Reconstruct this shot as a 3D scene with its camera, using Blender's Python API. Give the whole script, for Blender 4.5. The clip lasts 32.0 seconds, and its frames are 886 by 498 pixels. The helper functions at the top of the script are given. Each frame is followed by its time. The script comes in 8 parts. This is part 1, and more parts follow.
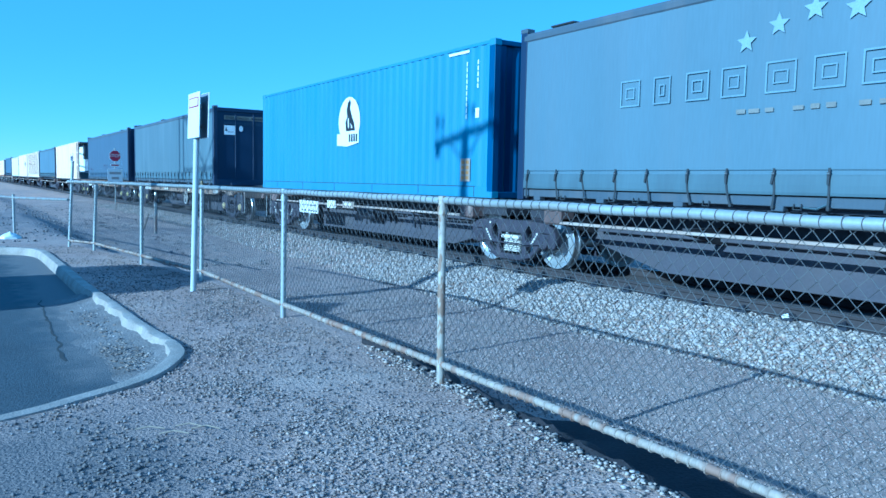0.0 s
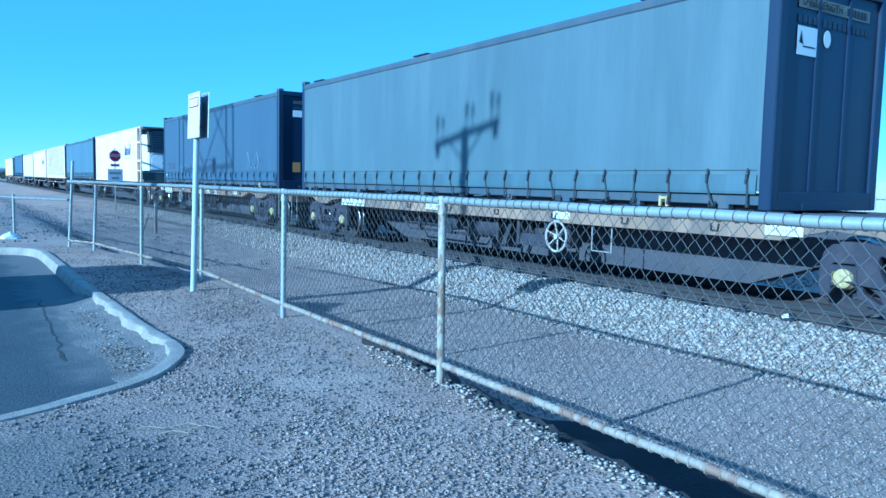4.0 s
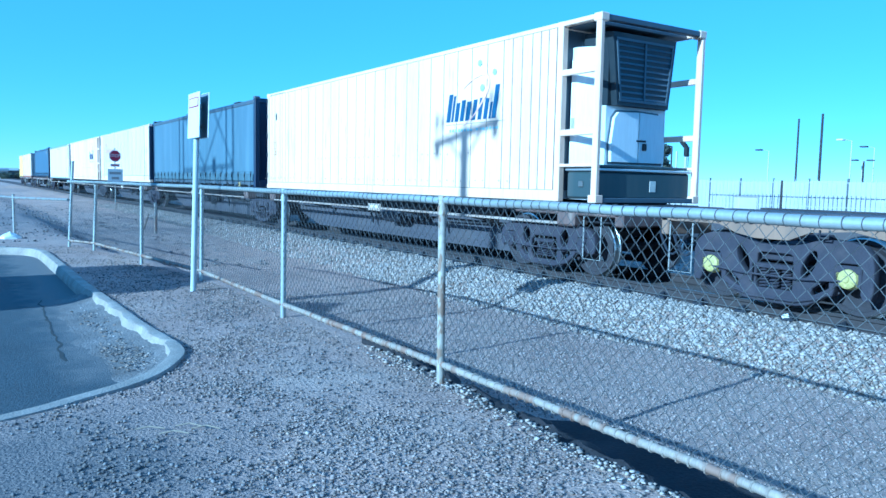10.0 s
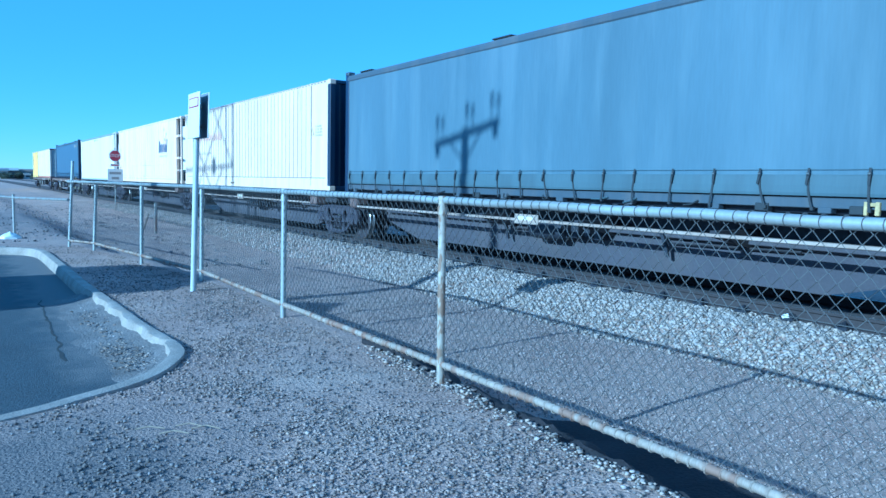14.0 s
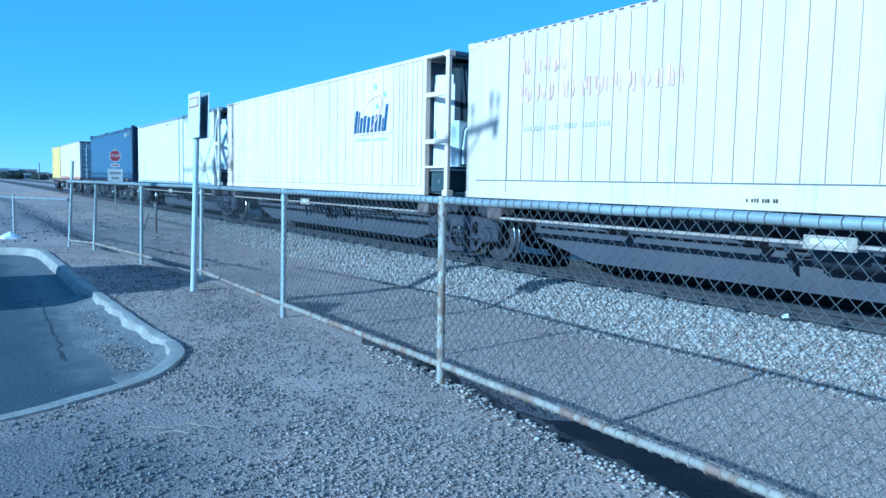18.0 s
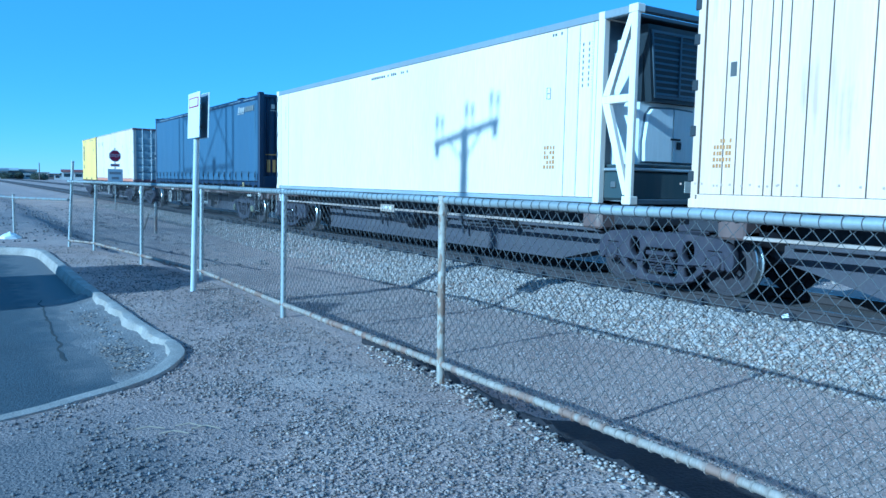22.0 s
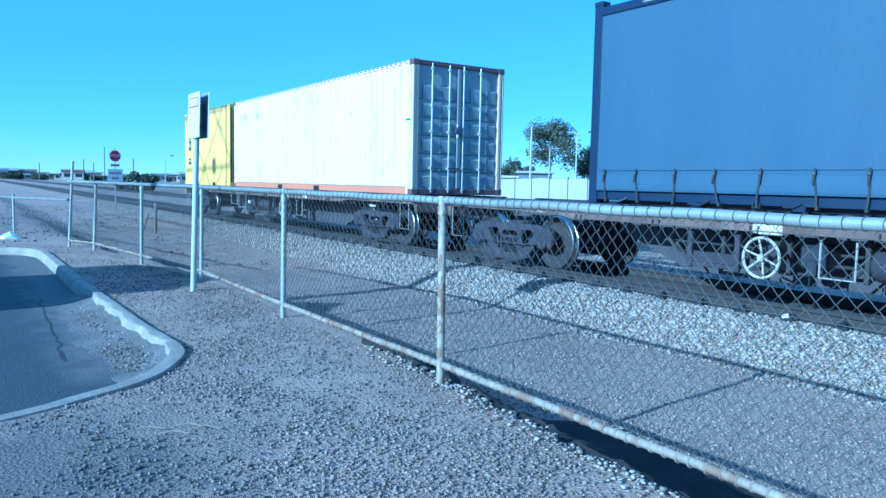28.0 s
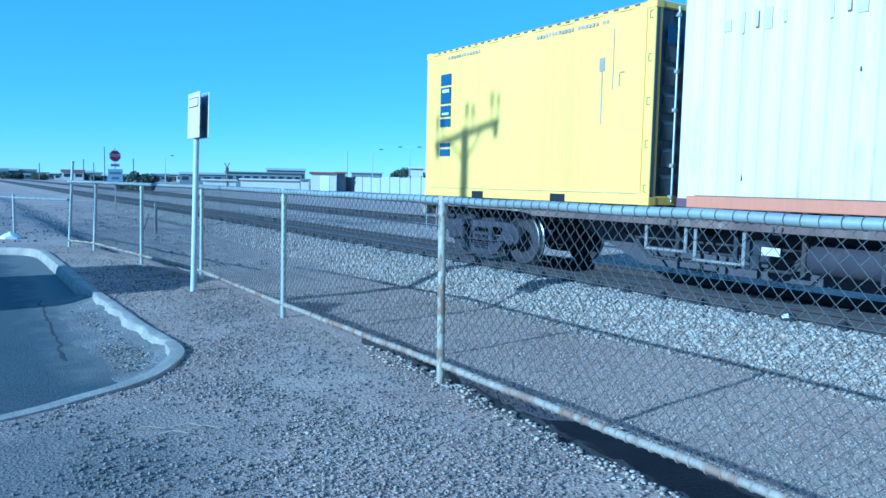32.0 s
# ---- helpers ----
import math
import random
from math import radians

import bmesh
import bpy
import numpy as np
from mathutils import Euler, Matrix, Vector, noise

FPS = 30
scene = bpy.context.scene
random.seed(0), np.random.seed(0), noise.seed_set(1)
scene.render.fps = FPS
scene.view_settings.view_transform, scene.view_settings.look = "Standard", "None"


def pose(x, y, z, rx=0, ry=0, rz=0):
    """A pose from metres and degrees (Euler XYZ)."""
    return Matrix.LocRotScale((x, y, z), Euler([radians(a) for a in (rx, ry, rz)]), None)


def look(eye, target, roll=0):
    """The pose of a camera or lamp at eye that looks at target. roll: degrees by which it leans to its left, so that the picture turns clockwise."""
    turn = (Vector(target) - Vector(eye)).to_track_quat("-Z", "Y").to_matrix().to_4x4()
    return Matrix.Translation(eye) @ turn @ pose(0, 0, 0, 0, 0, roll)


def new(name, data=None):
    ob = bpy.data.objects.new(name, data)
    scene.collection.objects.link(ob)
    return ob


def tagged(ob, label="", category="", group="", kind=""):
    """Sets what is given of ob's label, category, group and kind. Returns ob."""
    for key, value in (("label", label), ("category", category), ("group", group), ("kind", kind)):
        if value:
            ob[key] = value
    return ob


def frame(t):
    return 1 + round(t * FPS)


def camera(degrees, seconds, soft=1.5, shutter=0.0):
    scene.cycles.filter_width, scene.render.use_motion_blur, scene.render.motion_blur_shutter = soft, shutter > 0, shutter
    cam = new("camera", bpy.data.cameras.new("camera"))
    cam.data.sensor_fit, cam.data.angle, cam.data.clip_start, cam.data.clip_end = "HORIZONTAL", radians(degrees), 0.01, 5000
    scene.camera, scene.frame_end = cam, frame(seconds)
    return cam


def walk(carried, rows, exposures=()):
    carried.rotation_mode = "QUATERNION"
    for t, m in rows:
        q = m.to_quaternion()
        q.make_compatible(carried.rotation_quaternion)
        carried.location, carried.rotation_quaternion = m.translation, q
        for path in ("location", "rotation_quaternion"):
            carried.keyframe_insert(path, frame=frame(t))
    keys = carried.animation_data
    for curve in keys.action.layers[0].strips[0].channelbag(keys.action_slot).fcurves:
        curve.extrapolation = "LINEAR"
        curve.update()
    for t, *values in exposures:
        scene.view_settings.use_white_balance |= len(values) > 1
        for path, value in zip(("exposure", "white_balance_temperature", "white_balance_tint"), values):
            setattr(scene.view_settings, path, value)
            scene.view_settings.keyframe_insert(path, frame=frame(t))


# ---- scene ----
cam = camera(60.976, 32.0, 1.5)
EYE = (0.0, 0.0, 1.3)
AIM = (0.5450, 0.8339, 1.2127)
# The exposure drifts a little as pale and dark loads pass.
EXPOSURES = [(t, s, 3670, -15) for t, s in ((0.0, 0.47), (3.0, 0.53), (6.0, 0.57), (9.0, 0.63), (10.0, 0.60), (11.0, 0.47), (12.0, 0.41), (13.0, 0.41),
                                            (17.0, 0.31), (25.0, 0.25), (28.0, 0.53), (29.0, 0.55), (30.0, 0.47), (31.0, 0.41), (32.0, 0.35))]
HOLD = look(EYE, AIM, 1.171)
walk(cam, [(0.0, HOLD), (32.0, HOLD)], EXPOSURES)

# ---- light: low morning sun from behind the camera, clear sky ----
SUN_WAY = Vector((2.5, 0.347, -1.0)).normalized()
ELEV = math.asin(-SUN_WAY.z)
world = bpy.data.worlds.new("clear_sky")
scene.world = world
world.use_nodes = True
wn = world.node_tree
sky = wn.nodes.new("ShaderNodeTexSky")
sky.sky_type = "NISHITA"
sky.sun_disc = False
sky.sun_elevation = ELEV
sky.sun_rotation = math.atan2(-SUN_WAY.x, -SUN_WAY.y)
sky.air_density, sky.dust_density, sky.ozone_density, sky.altitude = 0.7, 0.0, 1.5, 300
wn.nodes["Background"].inputs["Strength"].default_value = 0.115
# thin even haze: the sky's own colour at a middling height, mixed over the whole dome
haze, haze_way, veil = wn.nodes.new("ShaderNodeTexSky"), wn.nodes.new("ShaderNodeCombineXYZ"), wn.nodes.new("ShaderNodeMix")
haze.sky_type, haze.sun_disc, haze.sun_elevation, haze.sun_rotation = "NISHITA", False, ELEV, sky.sun_rotation
haze.air_density, haze.dust_density, haze.ozone_density, haze.altitude = 0.7, 0.0, 1.5, 300
for i, q in enumerate((0.562, 0.8027, 0.1994)):
    haze_way.inputs[i].default_value = q
wn.links.new(haze_way.outputs[0], haze.inputs["Vector"])
veil.data_type = "RGBA"
veil.inputs["Factor"].default_value = 0.55
wn.links.new(sky.outputs[0], veil.inputs["A"])
wn.links.new(haze.outputs[0], veil.inputs["B"])
wn.links.new(veil.outputs["Result"], wn.nodes["Background"].inputs["Color"])
lamp = bpy.data.lights.new("sun", "SUN")
lamp.energy, lamp.angle, lamp.color = 4.7, radians(0.55), (1.0, 0.93, 0.82)
sun = new("sun", lamp)
sun.matrix_world = look((-50, -10, 40), Vector((-50, -10, 40)) + SUN_WAY)


# ---- materials ----
def mat(name, color, rough=0.6, metal=0.0, var=0.12, scale=2.0, fine=40.0, fine_var=0.08, bump=0.0, bump_scale=60.0,
        stain=None, stain_amount=0.0, stain_scale=1.2, stain_from=(0.48, 0.72), stretch=(1, 1, 1), island=0.0, per_object=0.0, spec=0.5, relief=0.01,
        tint=None, runs=None):
    """A procedural surface: base colour with broad and fine variation, optional stains and relief."""
    m = bpy.data.materials.new(name)
    m.use_nodes = True
    nt = m.node_tree
    N, L = nt.nodes, nt.links
    b = N["Principled BSDF"]
    b.inputs["Roughness"].default_value = rough
    b.inputs["Metallic"].default_value = metal
    b.inputs["Specular IOR Level"].default_value = spec
    co = N.new("ShaderNodeTexCoord")
    mp = N.new("ShaderNodeMapping")
    mp.inputs["Scale"].default_value = stretch
    L.new(co.outputs["Object"], mp.inputs["Vector"])

    def noise_tex(sc, detail=4.0):
        n = N.new("ShaderNodeTexNoise")
        n.inputs["Scale"].default_value = sc
        n.inputs["Detail"].default_value = detail
        L.new(mp.outputs[0], n.inputs["Vector"])
        return n.outputs["Fac"]

    def scaled(col, fac_socket, amount):
        r = N.new("ShaderNodeMapRange")
        r.inputs["From Min"].default_value, r.inputs["From Max"].default_value = 0.25, 0.75
        r.inputs["To Min"].default_value, r.inputs["To Max"].default_value = 1 - amount, 1 + amount
        L.new(fac_socket, r.inputs["Value"])
        v = N.new("ShaderNodeVectorMath")
        v.operation = "SCALE"
        L.new(col, v.inputs[0])
        L.new(r.outputs[0], v.inputs["Scale"])
        return v.outputs[0]

    rgb = N.new("ShaderNodeRGB")
    rgb.outputs[0].default_value = (*color, 1)
    c = rgb.outputs[0]
    if var:
        c = scaled(c, noise_tex(scale), var)
    if fine_var:
        c = scaled(c, noise_tex(fine, 2.0), fine_var)
    if island:
        g = N.new("ShaderNodeNewGeometry")
        c = scaled(c, g.outputs["Random Per Island"], island)
    if per_object:
        g = N.new("ShaderNodeObjectInfo")
        c = scaled(c, g.outputs["Random"], per_object)
    if tint:
        g, w, x = N.new("ShaderNodeNewGeometry"), N.new("ShaderNodeTexWhiteNoise"), N.new("ShaderNodeMix")
        w.noise_dimensions = "1D"
        L.new(g.outputs["Random Per Island"], w.inputs["W"])
        x.data_type = "RGBA"
        x.blend_type = "MULTIPLY"
        L.new(w.outputs["Value"], x.inputs["Factor"])
        L.new(c, x.inputs["A"])
        x.inputs["B"].default_value = (*tint, 1)
        c = x.outputs["Result"]
    if runs:
        # thin runs of dirt washed down the surface: colour, amount, how many, threshold
        r_color, r_amount, r_scale, r_from = runs
        m2, n2, n3 = N.new("ShaderNodeMapping"), N.new("ShaderNodeTexNoise"), N.new("ShaderNodeTexNoise")
        m2.inputs["Scale"].default_value = (1, 1, 0.05)
        L.new(co.outputs["Object"], m2.inputs["Vector"])
        n2.inputs["Scale"].default_value, n2.inputs["Detail"].default_value = r_scale, 3.0
        L.new(m2.outputs[0], n2.inputs["Vector"])
        n3.inputs["Scale"].default_value, n3.inputs["Detail"].default_value = 1.3, 5.0
        L.new(co.outputs["Object"], n3.inputs["Vector"])
        p = N.new("ShaderNodeMath")
        p.operation = "MULTIPLY"
        L.new(n2.outputs["Fac"], p.inputs[0])
        L.new(n3.outputs["Fac"], p.inputs[1])
        r = N.new("ShaderNodeMapRange")
        r.inputs["From Min"].default_value, r.inputs["From Max"].default_value = r_from, r_from + 0.14
        r.inputs["To Max"].default_value = r_amount
        L.new(p.outputs[0], r.inputs["Value"])
        x = N.new("ShaderNodeMix")
        x.data_type = "RGBA"
        L.new(r.outputs[0], x.inputs["Factor"])
        L.new(c, x.inputs["A"])
        x.inputs["B"].default_value = (*r_color, 1)
        c = x.outputs["Result"]
    if stain:
        f = noise_tex(stain_scale, 6.0)
        r = N.new("ShaderNodeMapRange")
        r.inputs["From Min"].default_value, r.inputs["From Max"].default_value = stain_from
        r.inputs["To Max"].default_value = stain_amount
        L.new(f, r.inputs["Value"])
        x = N.new("ShaderNodeMix")
        x.data_type = "RGBA"
        L.new(r.outputs[0], x.inputs["Factor"])
        L.new(c, x.inputs["A"])
        x.inputs["B"].default_value = (*stain, 1)
        c = x.outputs["Result"]
    L.new(c, b.inputs["Base Color"])
    if bump:
        bn = N.new("ShaderNodeBump")
        bn.inputs["Strength"].default_value = bump
        bn.inputs["Distance"].default_value = relief
        L.new(noise_tex(bump_scale, 3.0), bn.inputs["Height"])
        L.new(bn.outputs[0], b.inputs["Normal"])
    return m


M_ground = mat("dry_gravelly_earth", (0.372, 0.272, 0.228), 0.95, var=0.2, scale=0.35, fine=45, fine_var=0.4, bump=1.0, bump_scale=55, relief=0.016,
               stain=(0.42, 0.33, 0.275), stain_amount=0.75, stain_scale=0.7)
M_pebble = mat("grey_pebble", (0.275, 0.224, 0.2), 0.9, var=0.0, fine_var=0.15, fine=60, island=0.36)
M_ballast = mat("pale_ballast_stone", (0.35, 0.315, 0.30), 0.9, var=0.0, fine_var=0.18, fine=50, island=0.32, tint=(1.0, 0.92, 0.80))
M_ballast_darkened = mat("brown_dusty_ballast", (0.095, 0.08, 0.077), 0.95, var=0.25, scale=1.5, fine=25, fine_var=0.3, bump=0.9, bump_scale=30)
M_asphalt = mat("worn_asphalt", (0.065, 0.073, 0.086), 0.9, var=0.2, scale=0.8, fine=70, fine_var=0.4, bump=0.8, bump_scale=90,
                stain=(0.085, 0.088, 0.095), stain_amount=0.5, stain_scale=0.9)
M_kerb = mat("weathered_concrete", (0.345, 0.30, 0.262), 0.9, var=0.24, scale=4, fine=70, fine_var=0.2, bump=0.6, bump_scale=70, relief=0.012,
             stain=(0.25, 0.215, 0.185), stain_amount=0.6, stain_scale=3)
M_galv = mat("galvanised_pipe", (0.36, 0.36, 0.345), 0.5, 0.45, var=0.14, scale=5, fine=60, fine_var=0.1,
             stain=(0.20, 0.12, 0.085), stain_amount=0.7, stain_scale=9, stain_from=(0.52, 0.6), stretch=(0.3, 1.6, 0.3))
M_toprail = mat("dull_galvanised_rail", (0.40, 0.415, 0.41), 0.5, 0.4, var=0.12, scale=3, fine=60, fine_var=0.08, stain=(0.30, 0.27, 0.24), stain_amount=0.4)
M_post = mat("rust_mottled_pipe", (0.40, 0.36, 0.305), 0.6, 0.1, var=0.2, scale=14, fine=60, fine_var=0.2,
             stain=(0.20, 0.125, 0.08), stain_amount=0.85, stain_scale=22, stain_from=(0.49, 0.56), stretch=(1, 1, 0.45))
M_lowrail = mat("scaly_weathered_rail", (0.34, 0.29, 0.245), 0.7, 0.1, var=0.2, scale=6, fine=70, fine_var=0.2,
                stain=(0.23, 0.145, 0.105), stain_amount=0.85, stain_scale=7, stain_from=(0.48, 0.6), stretch=(0.4, 1.6, 0.4))
M_wire = mat("dull_fence_wire", (0.10, 0.098, 0.10), 0.95, 0.0, var=0.1, fine_var=0.1)
M_rail = mat("rusty_rail_steel", (0.055, 0.046, 0.048), 0.75, 0.3, var=0.15, scale=3, fine=50, fine_var=0.2)
M_railhead = mat("polished_rail_head", (0.30, 0.29, 0.29), 0.45, 1.0, var=0.05, fine_var=0.05)
M_sleeper = mat("dusty_concrete_sleeper", (0.11, 0.092, 0.09), 0.9, var=0.15, fine_var=0.15, per_object=0.1)
M_frame = mat("dusty_wagon_steel", (0.036, 0.034, 0.042), 0.75, 0.1, var=0.2, scale=1.6, fine=40, fine_var=0.18,
              stain=(0.08, 0.062, 0.052), stain_amount=0.6, stain_scale=2)
M_sill5 = mat("grey_dusty_centre_sill", (0.068, 0.063, 0.078), 0.8, 0.0, var=0.14, scale=1.0, fine=30, fine_var=0.1, stain=(0.10, 0.085, 0.085), stain_amount=0.5)
M_dark = mat("oily_black_steel", (0.032, 0.034, 0.048), 0.6, 0.2, var=0.2, fine_var=0.15)
M_wheel = mat("brown_dusty_wheel", (0.044, 0.038, 0.045), 0.8, 0.1, var=0.15, fine_var=0.15)
M_tread = mat("worn_bright_wheel_rim", (0.58, 0.57, 0.56), 0.3, 1.0, var=0.06, fine_var=0.06)
M_white = mat("white_paint", (0.80, 0.80, 0.78), 0.5, var=0.04, fine_var=0.03)
M_gravel = mat("fine_grey_gravel", (0.31, 0.258, 0.238), 0.92, var=0.0, fine_var=0.15, fine=60, island=0.42)
M_clod = mat("brown_earth_clod", (0.178, 0.162, 0.162), 0.95, var=0.0, fine_var=0.2, fine=50, island=0.35)
M_dirtstone = mat("brown_dusty_stone", (0.13, 0.107, 0.102), 0.95, var=0.0, fine_var=0.2, fine=50, island=0.3)


def dusty_margin(m):
    """Dust that has drifted over the asphalt between a crack and the kerb."""
    nt = m.node_tree
    N, L = nt.nodes, nt.links
    co, sep = N.new("ShaderNodeTexCoord"), N.new("ShaderNodeSeparateXYZ")
    L.new(co.outputs["Object"], sep.inputs[0])
    n = N.new("ShaderNodeTexNoise")
    n.inputs["Scale"].default_value, n.inputs["Detail"].default_value = 3.5, 8.0
    L.new(co.outputs["Object"], n.inputs["Vector"])

    def ramp(sock, a, b):
        r = N.new("ShaderNodeMapRange")
        r.inputs["From Min"].default_value, r.inputs["From Max"].default_value = a, b
        L.new(sock, r.inputs["Value"])
        return r.outputs[0]

    def op(kind, a, b):
        o = N.new("ShaderNodeMath")
        o.operation = kind
        for i, q in enumerate((a, b)):
            if isinstance(q, float):
                o.inputs[i].default_value = q
            else:
                L.new(q, o.inputs[i])
        return o.outputs[0]

    x = op("ADD", sep.outputs["X"], op("MULTIPLY", op("SUBTRACT", n.outputs["Fac"], 0.5), 0.7))
    y = op("ADD", sep.outputs["Y"], op("MULTIPLY", op("SUBTRACT", n.outputs["Fac"], 0.5), 1.2))
    f = op("MULTIPLY", op("MULTIPLY", ramp(x, 0.58, 0.86), ramp(y, 4.9, 5.9)), 0.85)
    mix = N.new("ShaderNodeMix")
    mix.data_type = "RGBA"
    b = N["Principled BSDF"]
    L.new(f, mix.inputs["Factor"])
    L.new(b.inputs["Base Color"].links[0].from_socket, mix.inputs["A"])
    mix.inputs["B"].default_value = (0.17, 0.155, 0.15, 1)
    L.new(mix.outputs["Result"], b.inputs["Base Color"])


dusty_margin(M_asphalt)


def darker_soil(m, cx, cy, reach, color):
    """A patch of darker ground with a ragged edge."""
    nt = m.node_tree
    N, L = nt.nodes, nt.links
    co, d = N.new("ShaderNodeTexCoord"), N.new("ShaderNodeVectorMath")
    d.operation = "DISTANCE"
    d.inputs[1].default_value = (cx, cy, 0)
    L.new(co.outputs["Object"], d.inputs[0])
    n = N.new("ShaderNodeTexNoise")
    n.inputs["Scale"].default_value, n.inputs["Detail"].default_value = 2.2, 8.0
    L.new(co.outputs["Object"], n.inputs["Vector"])
    a = N.new("ShaderNodeMath")
    a.operation = "MULTIPLY_ADD"
    a.inputs[1].default_value = reach * 1.2
    L.new(n.outputs["Fac"], a.inputs[0])
    L.new(d.outputs["Value"], a.inputs[2])
    r = N.new("ShaderNodeMapRange")
    r.inputs["From Min"].default_value, r.inputs["From Max"].default_value = reach * 0.9, reach * 1.9
    r.inputs["To Min"].default_value, r.inputs["To Max"].default_value = 0.9, 0.0
    L.new(a.outputs[0], r.inputs["Value"])
    mix = N.new("ShaderNodeMix")
    mix.data_type = "RGBA"
    b = N["Principled BSDF"]
    L.new(r.outputs[0], mix.inputs["Factor"])
    L.new(b.inputs["Base Color"].links[0].from_socket, mix.inputs["A"])
    mix.inputs["B"].default_value = (*color, 1)
    L.new(mix.outputs["Result"], b.inputs["Base Color"])


# trodden earth in the near corner
darker_soil(M_ground, 0.1, 3.6, 1.1, (0.15, 0.13, 0.125))
# wide darker area over the rough far yard
darker_soil(M_ground, -1.0, 24.0, 8.0, (0.22, 0.185, 0.175))
darker_soil(M_pebble, 0.1, 3.6, 1.1, (0.14, 0.125, 0.12))


# ---- mesh building ----
class MB:
    """Collects vertices and faces of one mesh."""

    def __init__(self):
        self.v, self.f, self.fm = [], [], []

    def add(self, verts, faces, m=None):
        k = len(self.v)
        self.v.extend([tuple(m @ Vector(p)) for p in verts] if m is not None else [tuple(p) for p in verts])
        self.f.extend([tuple(i + k for i in q) for q in faces])
        return self

    def box(self, x0, x1, y0, y1, z0, z1, c=0.0, m=None):
        """A box; c chamfers its edges."""
        if c <= 0:
            v = [(x, y, z) for x in (x0, x1) for y in (y0, y1) for z in (z0, z1)]
            return self.add(v, [(0, 1, 3, 2), (4, 6, 7, 5), (0, 4, 5, 1), (2, 3, 7, 6), (0, 2, 6, 4), (1, 5, 7, 3)], m)
        c = min(c, (x1 - x0) * 0.45, (y1 - y0) * 0.45, (z1 - z0) * 0.45)
        v = []
        for sx, x in ((1, x0), (-1, x1)):
            for sy, y in ((1, y0), (-1, y1)):
                for sz, z in ((1, z0), (-1, z1)):
                    v += [(x, y + sy * c, z + sz * c), (x + sx * c, y, z + sz * c), (x + sx * c, y + sy * c, z)]
        n = lambda i, j, k, a: (i * 4 + j * 2 + k) * 3 + a
        f = []
        for i in (0, 1):
            f.append([n(i, 0, 0, 0), n(i, 0, 1, 0), n(i, 1, 1, 0), n(i, 1, 0, 0)][:: 1 if i == 0 else -1])
            f.append([n(0, i, 0, 1), n(1, i, 0, 1), n(1, i, 1, 1), n(0, i, 1, 1)][:: 1 if i == 0 else -1])
            f.append([n(0, 0, i, 2), n(0, 1, i, 2), n(1, 1, i, 2), n(1, 0, i, 2)][:: 1 if i == 0 else -1])
            for j in (0, 1):
                s = 1 if i == j else -1
                f.append([n(i, j, 0, 0), n(i, j, 0, 1), n(i, j, 1, 1), n(i, j, 1, 0)][::-s])
                f.append([n(i, 0, j, 0), n(i, 1, j, 0), n(i, 1, j, 2), n(i, 0, j, 2)][::-s])
                f.append([n(0, i, j, 1), n(0, i, j, 2), n(1, i, j, 2), n(1, i, j, 1)][::-s])
                for k in (0, 1):
                    s = 1 if (i + j + k) % 2 == 0 else -1
                    f.append([n(i, j, k, 0), n(i, j, k, 1), n(i, j, k, 2)][::s])
        return self.add(v, f, m)

    def tube(self, pts, r, n=8, caps=True, r1=None):
        """A round bar along points."""
        pts = [Vector(p) for p in pts]
        k0 = len(self.v)
        up = None
        for i, p in enumerate(pts):
            d = (pts[min(i + 1, len(pts) - 1)] - pts[max(i - 1, 0)]).normalized()
            a = up if up is not None else (Vector((0, 0, 1)) if abs(d.z) < 0.9 else Vector((1, 0, 0)))
            s = d.cross(a).normalized()
            a = s.cross(d).normalized()
            up = a
            rr = r if r1 is None else r + (r1 - r) * i / (len(pts) - 1)
            for j in range(n):
                t = 2 * math.pi * j / n
                self.v.append(tuple(p + rr * (math.cos(t) * s + math.sin(t) * a)))
        for i in range(len(pts) - 1):
            for j in range(n):
                q = k0 + i * n
                self.f.append((q + j, q + (j + 1) % n, q + n + (j + 1) % n, q + n + j))
        if caps:
            self.f.append(tuple(k0 + j for j in range(n))[::-1])
            e = k0 + (len(pts) - 1) * n
            self.f.append(tuple(e + j for j in range(n)))
        return self

    def lathe(self, prof, axis_m, n=24):
        """Turns a profile of (radius, height) round the local z of axis_m."""
        k0 = len(self.v)
        for r, h in prof:
            for j in range(n):
                t = 2 * math.pi * j / n
                self.v.append(tuple(axis_m @ Vector((r * math.cos(t), r * math.sin(t), h))))
        for i in range(len(prof) - 1):
            for j in range(n):
                q = k0 + i * n
                self.f.append((q + j, q + (j + 1) % n, q + n + (j + 1) % n, q + n + j))
        return self

    def prism(self, poly, a0, a1, axis="x", m=None):
        """A closed outline pushed along an axis. For x the outline is (y, z), for y (x, z), for z (x, y)."""
        put = {"x": lambda a, p: (a, p[0], p[1]), "y": lambda a, p: (p[0], a, p[1]), "z": lambda a, p: (p[0], p[1], a)}[axis]
        n = len(poly)
        v = [put(a0, p) for p in poly] + [put(a1, p) for p in poly]
        f = [tuple(range(n))[::-1], tuple(range(n, 2 * n))] + [(i, (i + 1) % n, n + (i + 1) % n, n + i) for i in range(n)]
        return self.add(v, f, m)

    def mark(self, i):
        """Gives the faces added since the last mark the material i."""
        self.fm += [i] * (len(self.f) - len(self.fm))
        return self

